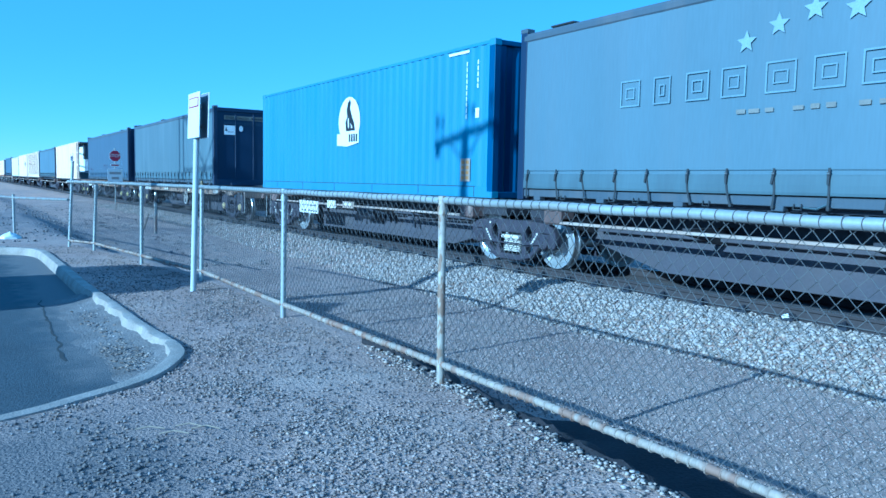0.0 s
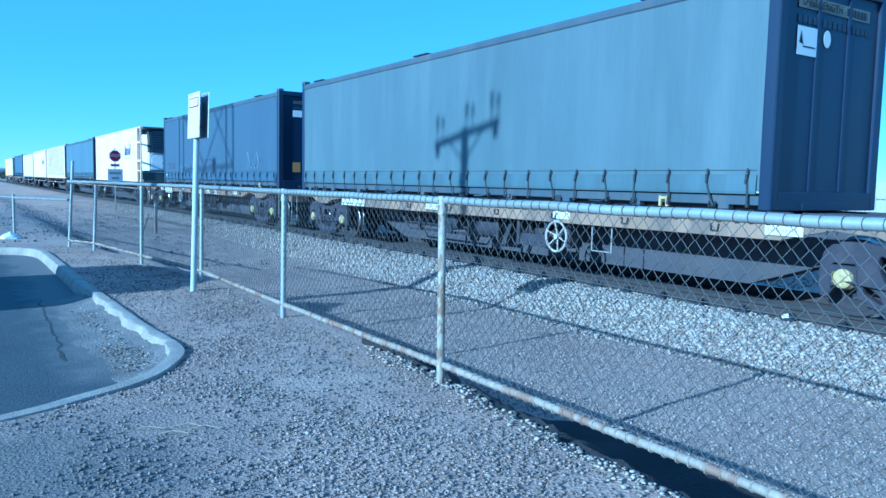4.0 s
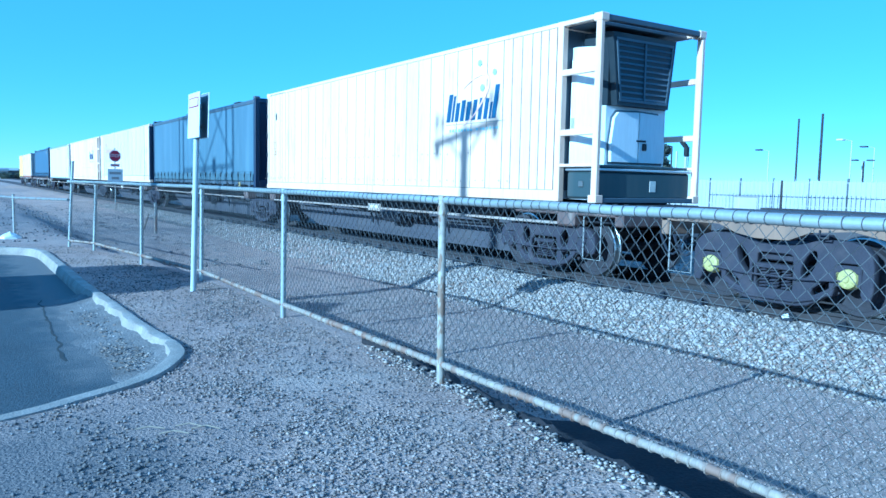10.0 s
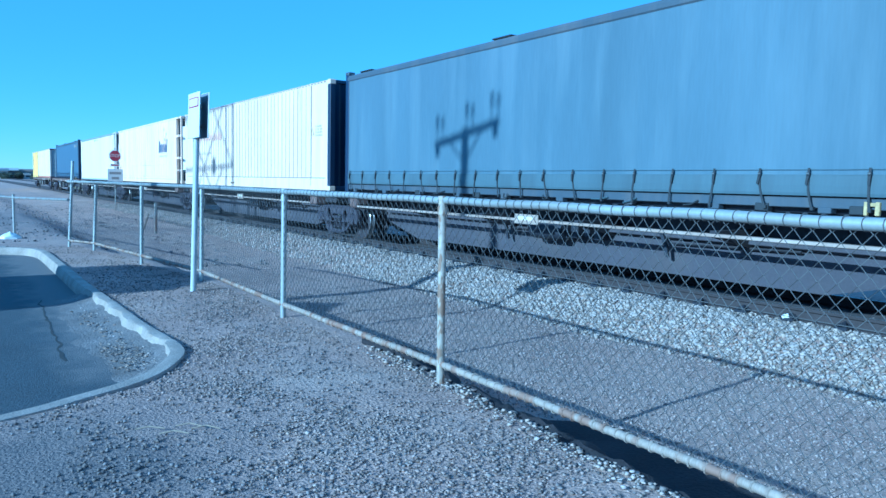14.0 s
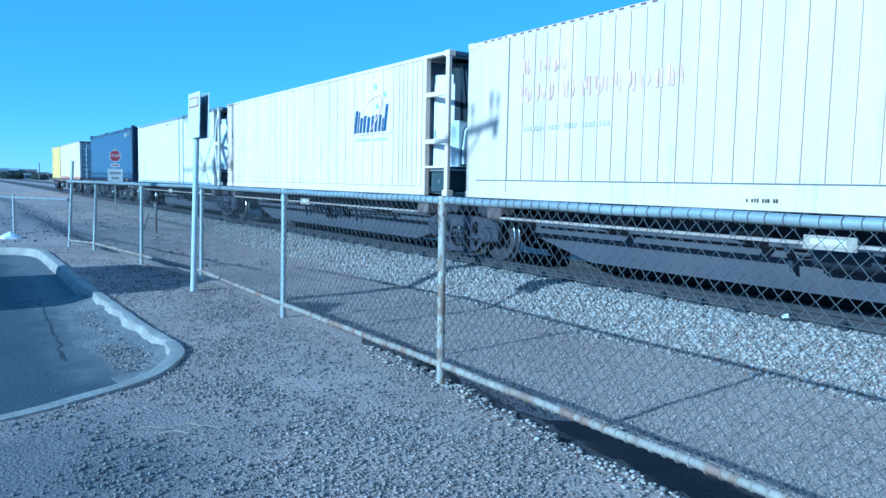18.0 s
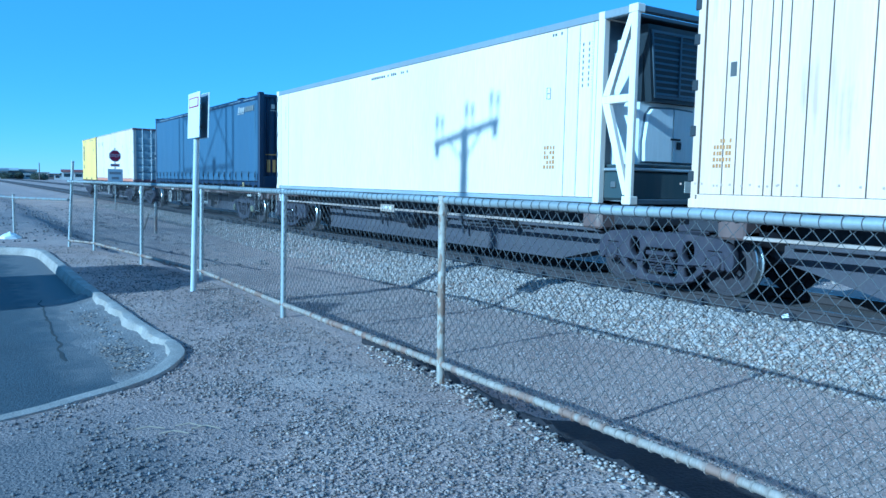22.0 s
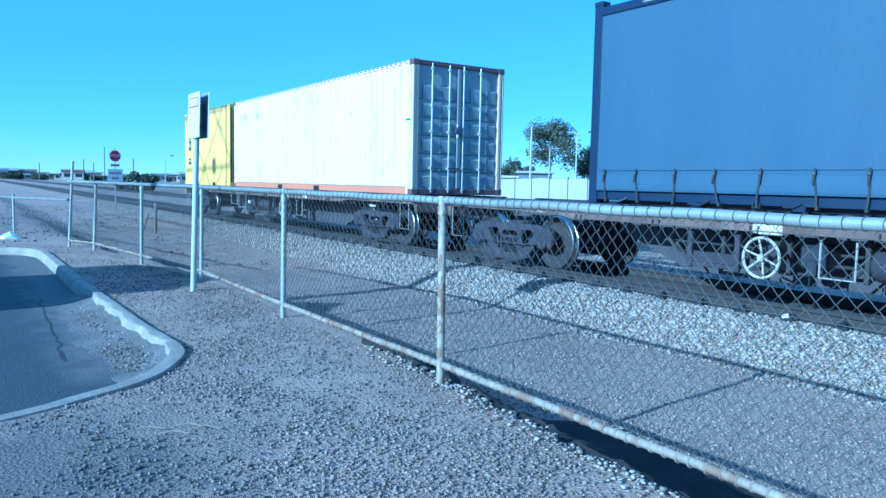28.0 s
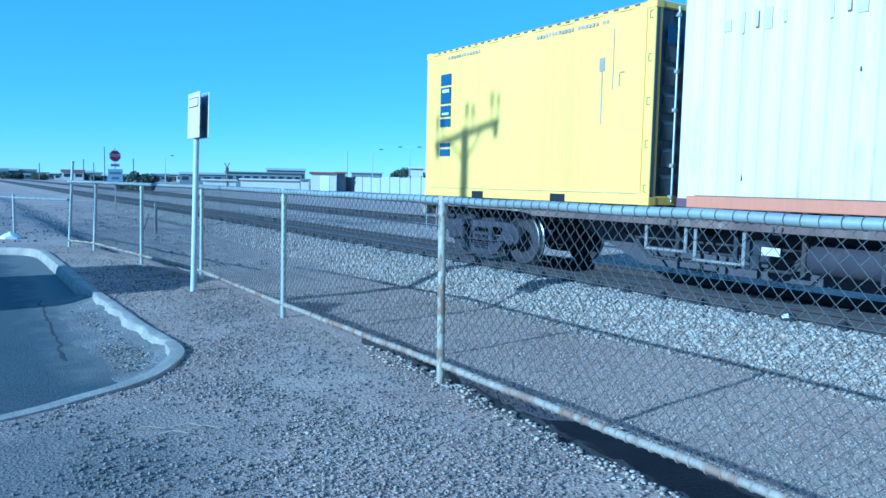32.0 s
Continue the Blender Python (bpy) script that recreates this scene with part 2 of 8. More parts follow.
    def mesh(self, name, material, smooth=False):
        me = bpy.data.meshes.new(name)
        me.from_pydata(self.v, [], self.f)
        for m in material if isinstance(material, (list, tuple)) else [material]:
            me.materials.append(m)
        if self.fm:
            self.mark(0)
            me.polygons.foreach_set("material_index", self.fm)
        if smooth:
            me.shade_smooth()
            me.set_sharp_from_angle(angle=radians(38))
        me.validate()
        bm = bmesh.new()
        bm.from_mesh(me)
        bmesh.ops.recalc_face_normals(bm, faces=bm.faces)
        bm.to_mesh(me)
        bm.free()
        return me


def part(name, mb, material, parent, label="", smooth=False, at=None):
    ob = new(name, mb.mesh(name, material, smooth))
    ob.parent = parent
    if at is not None:
        ob.matrix_basis = at
    if label:
        tagged(ob, label)
    return ob


def again(ob, m, parent=None):
    """One more part on the same mesh."""
    c = new(ob.name.split(".")[0], ob.data)
    c.parent = parent or ob.parent
    c.matrix_basis = m
    return c


def empty(name, m, label, category, group=""):
    ob = new(name)
    ob.empty_display_size = 0.1
    ob.matrix_basis = m
    return tagged(ob, label, category, group)


def solid(name, mb, material, label="", category="", group="", kind="", smooth=False):
    return tagged(new(name, mb.mesh(name, material, smooth)), label, category, group, kind)


def lerp_table(table, x):
    for (a, u), (b, w) in zip(table, table[1:]):
        if x <= b:
            k = max(0.0, min(1.0, (x - a) / (b - a)))
            k = k * k * (3 - 2 * k)
            return u + (w - u) * k
    return table[-1][1]


# ---- ground ----
TRACK = 9.55
RAIL_TOP = -0.15
# The edge of the raised forecourt, along which the fence stands.
EDGE = [(-60, 2.36), (1.2, 2.38), (2.2, 2.47), (3.2, 2.58), (4.4, 2.70), (9.0, 2.72), (12.0, 2.45), (15.5, 1.95), (20.0, 1.7)]


def ground_z(x, y):
    e = lerp_table(EDGE, y)
    if y < 6:
        e += 0.08 * noise.noise((x * 3.0, y * 4.0, 8)) + 0.06 * noise.noise((x * 9, y * 11.0, 2))
    far = lerp_table([(15, 0.0), (34, 1.0)], y)
    low = -0.64 * (1 - far) - 0.42 * far
    bank = lerp_table([(3.6, 0.30), (5.2, 1.8)], y) + 0.2 * far
    near = max(0.0, min(1.0, (x - e) / bank))
    near = near * near * (3 - 2 * near)
    z = near * low
    rough = lerp_table([(4.3, 1.0), (5.2, 0.0)], y)
    if rough > 0 and x > e and far == 0:
        # a crumbling lip that falls away gently before the drop
        d = x - e
        lip = -0.43 * min(d, 0.22) + 0.035 * noise.noise((x * 14, y * 9, 3)) * min(1, d * 20)
        k = max(0.0, min(1.0, (d - 0.2) / 0.25))
        lip += (low - lip) * k * k * (3 - 2 * k)
        z = z + (lip - z) * rough
    # ballast bed of the near track
    if 6.4 < x < 30:
        if x < TRACK:
            k = max(0.0, min(1.0, (x - 7.05) / 1.0))
        else:
            k = max(0.0, min(1.0, (12.6 - x) / 1.0)) * 0.6 + 0.4
        z = z + (-0.335 - z) * k
    if x >= 30:
        z = -0.45
    return z


KERB = [(-6, 15.6), (0.2, 15.42), (0.72, 15.22), (1.12, 14.9), (1.30, 14.35), (1.335, 13.4), (1.34, 12.0), (1.34, 10.6), (1.345, 9.4), (1.37, 8.2), (1.39, 6.9), (1.43, 6.2), (1.44, 5.8),
        (1.38, 5.5), (1.18, 5.15), (0.95, 4.92), (0.62, 4.72), (0.30, 4.54), (-0.6, 4.2), (-2.5, 3.7), (-6, 3.2), (-30, 3.0), (-30, 15.6)]


def in_car_park(x, y, inset=0.0):
    """Whether a point lies inside the kerb's outer line."""
    if x > 1.45 - inset or y < 3.0 or y > 16.2:
        return False
    odd = False
    for (ax, ay), (bx, by) in zip(KERB, KERB[1:] + KERB[:1]):
        if (ay > y) != (by > y) and x + inset < ax + (y - ay) / (by - ay) * (bx - ax):
            odd = not odd
    return odd


def make_ground():
    xs = sorted(set([-3000, -900, -300, -120, -60, -30, -15, -8, -5, -3] + [round(-2 + 0.08 * i, 2) for i in range(188)] + [round(2.2 + 0.025 * i, 3) for i in range(40)]
                    + [13, 14, 15, 17, 20, 24, 30, 45, 80, 160, 400, 1000, 3000]))
    ys = sorted(set([-2500, -600, -150, -60, -25, -12, -8, -5, -3, -1] + [round(0.05 * i, 2) for i in range(0, 120)] + [round(6 + 0.08 * i, 2) for i in range(0, 46)] + [round(9.7 + 0.25 * i, 2) for i in range(62)]
                    + list(range(25, 60, 2)) + [64, 72, 90, 120, 180, 300, 600, 1200, 3000]))
    mb = MB()
    for y in ys:
        for x in xs:
            z = ground_z(x, y)
            if -6 < x < 13 and -2 < y < 40:
                z += 0.018 * noise.noise((x * 1.3, y * 1.3, 0)) + 0.008 * noise.noise((x * 5, y * 5, 3))
                if y > 16 and x < 6.5:
                    z += min(1.0, (y - 16) / 3) * (0.05 * noise.noise((x * 0.8, y * 0.5, 4)) + 0.03 * noise.noise((x * 2.5, y * 1.6, 9)))
            if in_car_park(x, y, 0.05):
                z -= 0.26
            mb.v.append((x, y, z))
    n = len(xs)
    for j in range(len(ys) - 1):
        for i in range(n - 1):
            mb.f.append((j * n + i, j * n + i + 1, (j + 1) * n + i + 1, (j + 1) * n + i))
    return solid("ground", mb, M_ground, "dry gravelly earth beside the railway line", "ground", kind="structure", smooth=True)


make_ground()


def shade_reach(y):
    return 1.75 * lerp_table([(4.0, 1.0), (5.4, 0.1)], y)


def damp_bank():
    """A near-black sheet over the cut below the fence, painting in its shade."""
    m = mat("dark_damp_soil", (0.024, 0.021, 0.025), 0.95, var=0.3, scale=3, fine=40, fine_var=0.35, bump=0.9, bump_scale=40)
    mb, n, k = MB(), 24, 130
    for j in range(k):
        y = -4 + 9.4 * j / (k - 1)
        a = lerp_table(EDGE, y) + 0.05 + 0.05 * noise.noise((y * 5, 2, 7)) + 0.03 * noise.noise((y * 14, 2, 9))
        reach = shade_reach(y) + 0.15 * noise.noise((y * 3, 5, 1))
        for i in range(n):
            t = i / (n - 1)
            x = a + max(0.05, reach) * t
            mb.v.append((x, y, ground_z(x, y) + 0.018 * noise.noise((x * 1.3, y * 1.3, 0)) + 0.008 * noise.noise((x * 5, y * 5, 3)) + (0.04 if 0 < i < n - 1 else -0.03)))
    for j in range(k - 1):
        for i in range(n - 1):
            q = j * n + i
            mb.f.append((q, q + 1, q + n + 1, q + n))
    solid("damp_bank", mb, m, "dark sheet painting the bank's shade below the fence", "soil", kind="structure", smooth=True)


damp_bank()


def rails_and_sleepers(xc, name, y0, y1):
    """A straight track: two rails on sleepers."""
    for s in (-1, 1):
        x = xc + s * 0.7525
        top = RAIL_TOP
        prof = [(-0.07, -0.165), (-0.07, -0.15), (-0.015, -0.135), (-0.009, -0.05), (-0.034, -0.036), (-0.035, -0.006), (-0.028, 0.0),
                (0.028, 0.0), (0.035, -0.006), (0.034, -0.036), (0.009, -0.05), (0.015, -0.135), (0.07, -0.15), (0.07, -0.165)]
        mb = MB().prism([(x + a, top + b) for a, b in prof], y0, y1, "y")
        r = solid(name + "_rail", mb, M_rail, "rusty steel rail spiked to sleepers", "rail", "rails", "structure")
        part("running_surface", MB().box(x - 0.026, x + 0.026, y0, y1, top - 0.001, top + 0.002), M_railhead, r, "polished strip on the rail head")
    return


rails_and_sleepers(TRACK, "near_track", -70, 420)
rails_and_sleepers(TRACK + 7.2, "far_track", -70, 420)
# dirty bed, coloured darker still to deepen the shade under the train
bed = MB()
bx = [8.74 + 0.2 * i for i in range(14)]
by = [-20 + 0.5 * i for i in range(160)] + [60 + 10 * i for i in range(30)]
for y in by:
    for i, x in enumerate(bx):
        edge = i in (0, len(bx) - 1)
        bed.v.append((x, y, ground_z(x, y) + (-0.05 if edge else 0.03 + 0.02 * noise.noise((x * 4, y * 4, 1)))))
for j in range(len(by) - 1):
    for i in range(len(bx) - 1):
        k = j * len(bx) + i
        bed.f.append((k, k + 1, k + len(bx) + 1, k + len(bx)))
solid("oily_track_bed", bed, M_ballast_darkened, "oily ballast bed, darkened for shade under the train", "track bed", kind="structure", smooth=True)
mb = MB().box(-1.25, 1.25, -0.12, 0.12, -0.2, 0, 0.02)
near_bed = tagged(new("near_track_bed"), "row of dusty concrete sleepers in ballast", "sleepers", kind="structure")
first = part("sleeper", mb, M_sleeper, near_bed, at=pose(TRACK, 0, -0.335))
for i in range(-6, 70):
    if i:
        again(first, pose(TRACK, 0.67 * i, -0.335))


# ---- kerb and car park ----
def make_kerb():
    # smooth the line, then sweep a rounded kerb section along it
    pts = []
    P = [Vector((*p, 0)) for p in KERB[:-2]]
    for i in range(len(P) - 1):
        a, b, c, d = P[max(i - 1, 0)], P[i], P[i + 1], P[min(i + 2, len(P) - 1)]
        for k in range(16):
            t = k / 16
            pts.append(0.5 * (2 * b + (c - a) * t + (2 * a - 5 * b + 4 * c - d) * t * t + (3 * b - a - 3 * c + d) * t ** 3))
    pts.append(P[-1])
    sec = [(0.0, -0.3), (0.0, 0.012), (-0.01, 0.03), (-0.08, 0.034), (-0.135, 0.028), (-0.15, 0.01), (-0.175, -0.05), (-0.18, -0.1), (-0.18, -0.3)]
    mb = MB()
    n = len(sec)
    for i, p in enumerate(pts):
        d = (pts[min(i + 1, len(pts) - 1)] - pts[max(i - 1, 0)]).normalized()
        side = Vector((-d.y, d.x, 0))
        for j, (a, z) in enumerate(sec):
            chip = 0.0
            if 5.6 < p.y < 9.2 and p.x > 1.0 and 4 <= j <= 6:
                chip = 0.05 * max(0, noise.noise((p.x * 2.3, p.y * 2.3, j * 0.3)) + 0.2) + 0.03 * max(0, noise.noise((p.x * 17, p.y * 17, j * 0.7)))
            q = p + side * (a * 0.82 + chip) + Vector((0, 0, z - 0.022 * lerp_table([(4.7, 1.0), (5.6, 0.0)], p.y)))
            mb.v.append(tuple(q))
    for i in range(len(pts) - 1):
        for j in range(n - 1):
            mb.f.append((i * n + j, i * n + j + 1, (i + 1) * n + j + 1, (i + 1) * n + j))
    solid("kerb", mb, M_kerb, "chipped concrete kerb round the car park", "kerb", kind="structure", smooth=True)
    lot = MB()
    inner = [(p.x, p.y) for p in pts]
    k = len(inner)
    lot.v = [(x, y, -0.095) for x, y in inner] + [(-30.0, 3.0, -0.095), (-30.0, 15.6, -0.095)]
    lot.f = [tuple(range(k + 2))]
    solid("car_park", lot, M_asphalt, "worn grey asphalt of a small car park", "asphalt", kind="structure")


make_kerb()


# ---- chain link fence ----
POSTS = [(2.634, -6.7), (2.634, -4.0), (2.634, -1.35), (2.634, 1.05), (2.634, 4.03), (2.60, 6.73), (2.63, 9.63), (2.36, 11.88), (2.07, 14.37), (1.76, 15.09)]
LEAN = [0, 0, 0, 0, -0.5, 0.5, 0.8, 0.9, 2.5, 3.2]
TOP, BOTTOM = 1.19, 0.125


def make_fence():
    f = empty("chain_link_fence", Matrix.Identity(4), "galvanised pipe fence with sagging chain link mesh", "fence")
    for i, (x, y) in enumerate(POSTS):
        h = 1.55 if i == len(POSTS) - 1 else 1.205
        mb = MB().tube([(0, 0, -0.9), (0, 0, h)], 0.026, 12)
        mb.tube([(0, 0, h - 0.012), (0, 0, h + 0.012)], 0.03, 12)
        if i < len(POSTS) - 1:
            mb.tube([(0, 0, 1.10), (0, 0, 1.15)], 0.032, 12)
        part("post", mb, M_post if i == 4 else M_toprail, f, at=pose(x, y, 0, 0, LEAN[i], 0), smooth=True)
    for a, b in zip(POSTS, POSTS[1:]):
        a, b = Vector((*a, 0)), Vector((*b, 0))
        d = (b - a).normalized()
        for name, z, r in (("top_rail", TOP, 0.024), ("bottom_rail", BOTTOM, 0.021)):
            k = 6
            pts = [a + (b - a) * i / k + Vector((0, 0, z + 0.004 * math.sin(3.1 * i + a.y))) for i in range(k + 1)]
            part(name, MB().tube(pts, r, 12), M_toprail if name == "top_rail" else M_lowrail, f, smooth=True)
        # woven mesh: zigzag wires with a small depth, hooked round both rails
        length = (b - a).length
        pitch, rows = 0.0365, 29
        n = int(length / pitch)
        zs = (TOP - BOTTOM) / rows
        mb = MB()
        off = Vector((d.y, -d.x, 0))
        bend = random.Random(int(a.y * 10))
        for w in range(n):
            s0 = length * (w + 0.5) / n
            pts = []
            for r in range(rows + 1):
                s = s0 + (0.5 if (r + w) % 2 else -0.5) * length / n
                wob = 0.004 * noise.noise((s * 2, r * 0.3, a.y))
                pts.append(a + d * (s + wob) + off * (0.003 * (1 if (r + w) % 2 else -1) + 0.012 * noise.noise((s * 0.9, r * 0.12, 7 + a.y))) + Vector((0, 0, BOTTOM + zs * r)))
            mb.tube(pts, 0.0023, 3, False)
        loops = MB()
        for z, rr, wire, to in ((TOP, 0.0265, 0.0024, mb), (BOTTOM, 0.0225, 0.0058, loops)):
            for w in range(0, n, 2):
                c = a + d * (length * (w + 0.5 + bend.uniform(-0.18, 0.18)) / n)
                ring = [c + off * (rr * math.cos(t)) + Vector((0, 0, z + rr * math.sin(t))) + d * (0.012 * math.sin(t * 0.5)) for t in [2 * math.pi * q / 10 for q in range(11)]]
                to.tube(ring, wire * bend.uniform(0.85, 1.15), 3 if to is mb else 5, False)
        tagged(part("wire_binding", loops, M_lowrail, f, "weathered wire turned round the bottom rail"), kind="stuff")
        # straining wires
        for z in (BOTTOM + 0.32, BOTTOM + 0.70):
            mb.tube([a + Vector((0, 0, z)), b + Vector((0, 0, z))], 0.0017, 3, False)
        part("chain_link_mesh", mb, M_wire, f, "diamond wire mesh hooked round the rails")
    return f


make_fence()
side = empty("low_pipe_fence", Matrix.Identity(4), "low galvanised pipe rail beside the car park", "fence")
for x, y in ((1.15, 19.3), (0.55, 23.4), (-0.1, 27.5)):
    part("post", MB().tube([(x, y, -0.3), (x, y, 0.86)], 0.03, 10), M_galv, side, smooth=True)
part("rail", MB().tube([(1.76, 15.09, 0.86), (1.15, 19.3, 0.78), (0.55, 23.4, 0.76), (-0.1, 27.5, 0.76)], 0.026, 10), M_galv, side, smooth=True)

# dust and grit banked up against the kerb, and a crack in the asphalt
M_dust = mat("drifted_dust", (0.185, 0.165, 0.158), 0.95, var=0.25, scale=3, fine=50, fine_var=0.3, bump=0.9, bump_scale=45, relief=0.015, stain=(0.12, 0.105, 0.10), stain_amount=0.7, stain_scale=2.5)
drift = MB()
rows = []
for i in range(90):
    y = 9.4 - 4.25 * i / 89
    right = lerp_table([(5.1, 1.0), (5.6, 1.31), (6.2, 1.36), (9.4, 1.3)], y)
    left = right - lerp_table([(5.1, 0.08), (5.6, 0.4), (6.6, 0.52), (9.4, 0.4)], y) - 0.1 * noise.noise((y * 3, 1, 2)) - 0.05 * noise.noise((y * 13, 3, 2))
    rows.append((y, right, left))
for y, right, left in rows:
    for k in range(6):
        t = k / 5
        drift.v.append((left + (right - left) * t, y, -0.0965 + 0.085 * t * t + (0.012 * noise.noise((t * 5, y * 7, 4)) + 0.006 if k else 0)))
for i in range(len(rows) - 1):
    for j in range(5):
        drift.f.append((i * 6 + j, i * 6 + j + 1, i * 6 + j + 7, i * 6 + j + 6))
solid("dust_drift", drift, M_dust, "grey dust banked up against the kerb", "dust", kind="structure", smooth=True)
M_crack = mat("dark_crack", (0.05, 0.05, 0.052), 0.95, fine_var=0.2)
crack = MB()
for i in range(40):
    y = 9.4 - 3.2 * i / 39
    x = 0.78 - 0.1 * (9.4 - y) / 3.2 + 0.05 * noise.noise((y * 4, 0, 9)) + 0.02 * noise.noise((y * 15, 0, 9))
    w = 0.006 + 0.022 * abs(noise.noise((y * 6, 4, 1)))
    crack.v += [(x - w, y, -0.0925), (x + w, y, -0.0925)]
for i in range(39):
    crack.f.append((2 * i, 2 * i + 1, 2 * i + 3, 2 * i + 2))
solid("asphalt_crack", crack, M_crack, "dark crack along the edge of the asphalt", "crack", kind="structure")


# ---- the train ----
def moved(t):
    """How far the train has come along, in metres, from its place at 16 s."""
    u = (t - 16.0) / 16.0
    return 16.0 * (5.2023 * u - 0.2775 * u * u + 0.0488 * u ** 3)


DECK = 1.04
MOVING = []  # thing, place along the track at 16 s, height
WHEELSETS = []  # wheelset, place on its bogie
STREAK = (1, 1, 0.12)


def paint(name, color, rough=0.5, var=0.07, dirt=(0.25, 0.2, 0.16), amount=0.25, **kw):
    return mat(name, color, rough, var=var, scale=0.8, fine=30, fine_var=0.05, stain=dirt, stain_amount=amount, stain_scale=2.2, stretch=STREAK, **kw)


P_white = paint("chalky_white_paint", (0.745, 0.60, 0.47), amount=0.5, dirt=(0.56, 0.42, 0.315), stain_from=(0.45, 0.72), runs=((0.52, 0.385, 0.29), 0.7, 9, 0.33))
P_cream = paint("off_white_paint", (0.775, 0.59, 0.44), amount=0.45, dirt=(0.6, 0.40, 0.275), var=0.1, stain_from=(0.45, 0.72), runs=((0.51, 0.35, 0.25), 0.75, 10, 0.34))
P_ribwhite = paint("clean_white_laminate", (0.82, 0.715, 0.595), 0.35, amount=0.12, dirt=(0.66, 0.53, 0.42), runs=((0.62, 0.50, 0.40), 0.5, 9, 0.36))
P_strongblue = paint("strong_blue_paint", (0.098, 0.205, 0.325), 0.5, amount=0.3, dirt=(0.05, 0.15, 0.30))
# the container's blue darkened, so its ends carry painted shade
P_blueshade = paint("deep_blue_end_paint", (0.014, 0.06, 0.16), 0.45, amount=0.1, dirt=(0.01, 0.03, 0.1))
P_yellow = paint("bright_yellow_paint", (0.84, 0.575, 0.125), 0.45, amount=0.08, dirt=(0.6, 0.36, 0.06))
P_orange = paint("orange_red_paint", (0.52, 0.21, 0.12), 0.5, amount=0.12)
# door white lowered to grey-blue, with the shade of that end painted in
P_doorshade = paint("door_white_paint", (0.33, 0.36, 0.39), 0.4, amount=0.35, dirt=(0.2, 0.2, 0.21))
M_seam = mat("grimy_panel_seam", (0.085, 0.06, 0.042), 0.9, var=0.2, fine_var=0.1)
P_header = paint("dull_maroon_paint", (0.115, 0.07, 0.085), 0.6, amount=0.2)
P_galvbar = mat("galvanised_bar", (0.62, 0.63, 0.63), 0.4, 0.6, var=0.1, fine_var=0.06)
C_faded = paint("faded_blue_grey_curtain", (0.118, 0.16, 0.198), 0.6, var=0.1, amount=0.3, dirt=(0.15, 0.175, 0.2), bump=0.15, bump_scale=4)
C_grey = paint("mid_grey_curtain", (0.108, 0.138, 0.158), 0.55, var=0.1, amount=0.4, dirt=(0.17, 0.2, 0.22), bump=0.15, bump_scale=4)
C_slate = paint("slate_blue_curtain", (0.071, 0.094, 0.136), 0.5, var=0.06, amount=0.12, dirt=(0.1, 0.13, 0.2), bump=0.15, bump_scale=4)
C_bluegrey = paint("pale_blue_grey_curtain", (0.11, 0.152, 0.195), 0.55, var=0.12, amount=0.4, dirt=(0.2, 0.25, 0.29), bump=0.15, bump_scale=4)
C_navy = paint("royal_blue_curtain", (0.071, 0.105, 0.163), 0.42, var=0.05, amount=0.1, dirt=(0.02, 0.06, 0.18), bump=0.15, bump_scale=4)
C_grime = paint("grimy_tarpaulin_hem", (0.095, 0.128, 0.152), 0.6, var=0.2, amount=0.6, dirt=(0.06, 0.075, 0.09))
P_dullwhite = paint("scraped_white_paint", (0.70, 0.57, 0.43), 0.55, var=0.08, amount=0.4, dirt=(0.53, 0.39, 0.29), stain_from=(0.45, 0.72), runs=((0.48, 0.35, 0.265), 0.7, 8, 0.33))
C_hem = paint("royal_blue_hem", (0.062, 0.092, 0.142), 0.5, var=0.06, amount=0.1)
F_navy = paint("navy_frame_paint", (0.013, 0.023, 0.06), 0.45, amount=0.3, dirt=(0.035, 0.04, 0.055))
F_grey = paint("weathered_grey_frame", (0.075, 0.09, 0.115), 0.5, amount=0.2)
F_steel = paint("pale_steel_cap", (0.25, 0.27, 0.29), 0.5, amount=0.2)
M_strap = mat("grey_webbing_and_buckle", (0.036, 0.04, 0.047), 0.7, 0.1, var=0.1, fine_var=0.1)
M_buckle = mat("worn_zinc_buckle", (0.20, 0.20, 0.20), 0.45, 0.6, var=0.1, fine_var=0.1)
M_unit = paint("white_unit_cover", (0.78, 0.79, 0.79), 0.35, amount=0.05)
M_grille = mat("black_grille", (0.02, 0.025, 0.032), 0.5, 0.0, var=0.1, fine_var=0.05)
M_slat = mat("dark_grey_slat", (0.10, 0.12, 0.15), 0.45, 0.1, var=0.1, fine_var=0.05)
M_tank = paint("dark_green_grey_tank", (0.05, 0.065, 0.07), 0.45, amount=0.15)
M_alu = mat("dull_aluminium", (0.55, 0.56, 0.57), 0.4, 0.7, var=0.08, fine_var=0.06)
M_cap_yellow = mat("cream_yellow_bearing_cap", (0.46, 0.36, 0.17), 0.6, 0.0, var=0.2, scale=8, fine_var=0.15)
M_cap_dull = mat("dull_lime_bearing_cap", (0.23, 0.22, 0.13), 0.7, 0.0, var=0.25, scale=8, fine_var=0.15)
M_cap_lime = mat("pale_lime_bearing_cap", (0.47, 0.41, 0.14), 0.6, 0.0, var=0.2, scale=8, fine_var=0.15)
M_bogie = mat("dust_coated_bogie_casting", (0.038, 0.034, 0.048), 0.85, 0.0, var=0.16, scale=3, fine=50, fine_var=0.15, stain=(0.075, 0.062, 0.07), stain_amount=0.6, stain_scale=5)
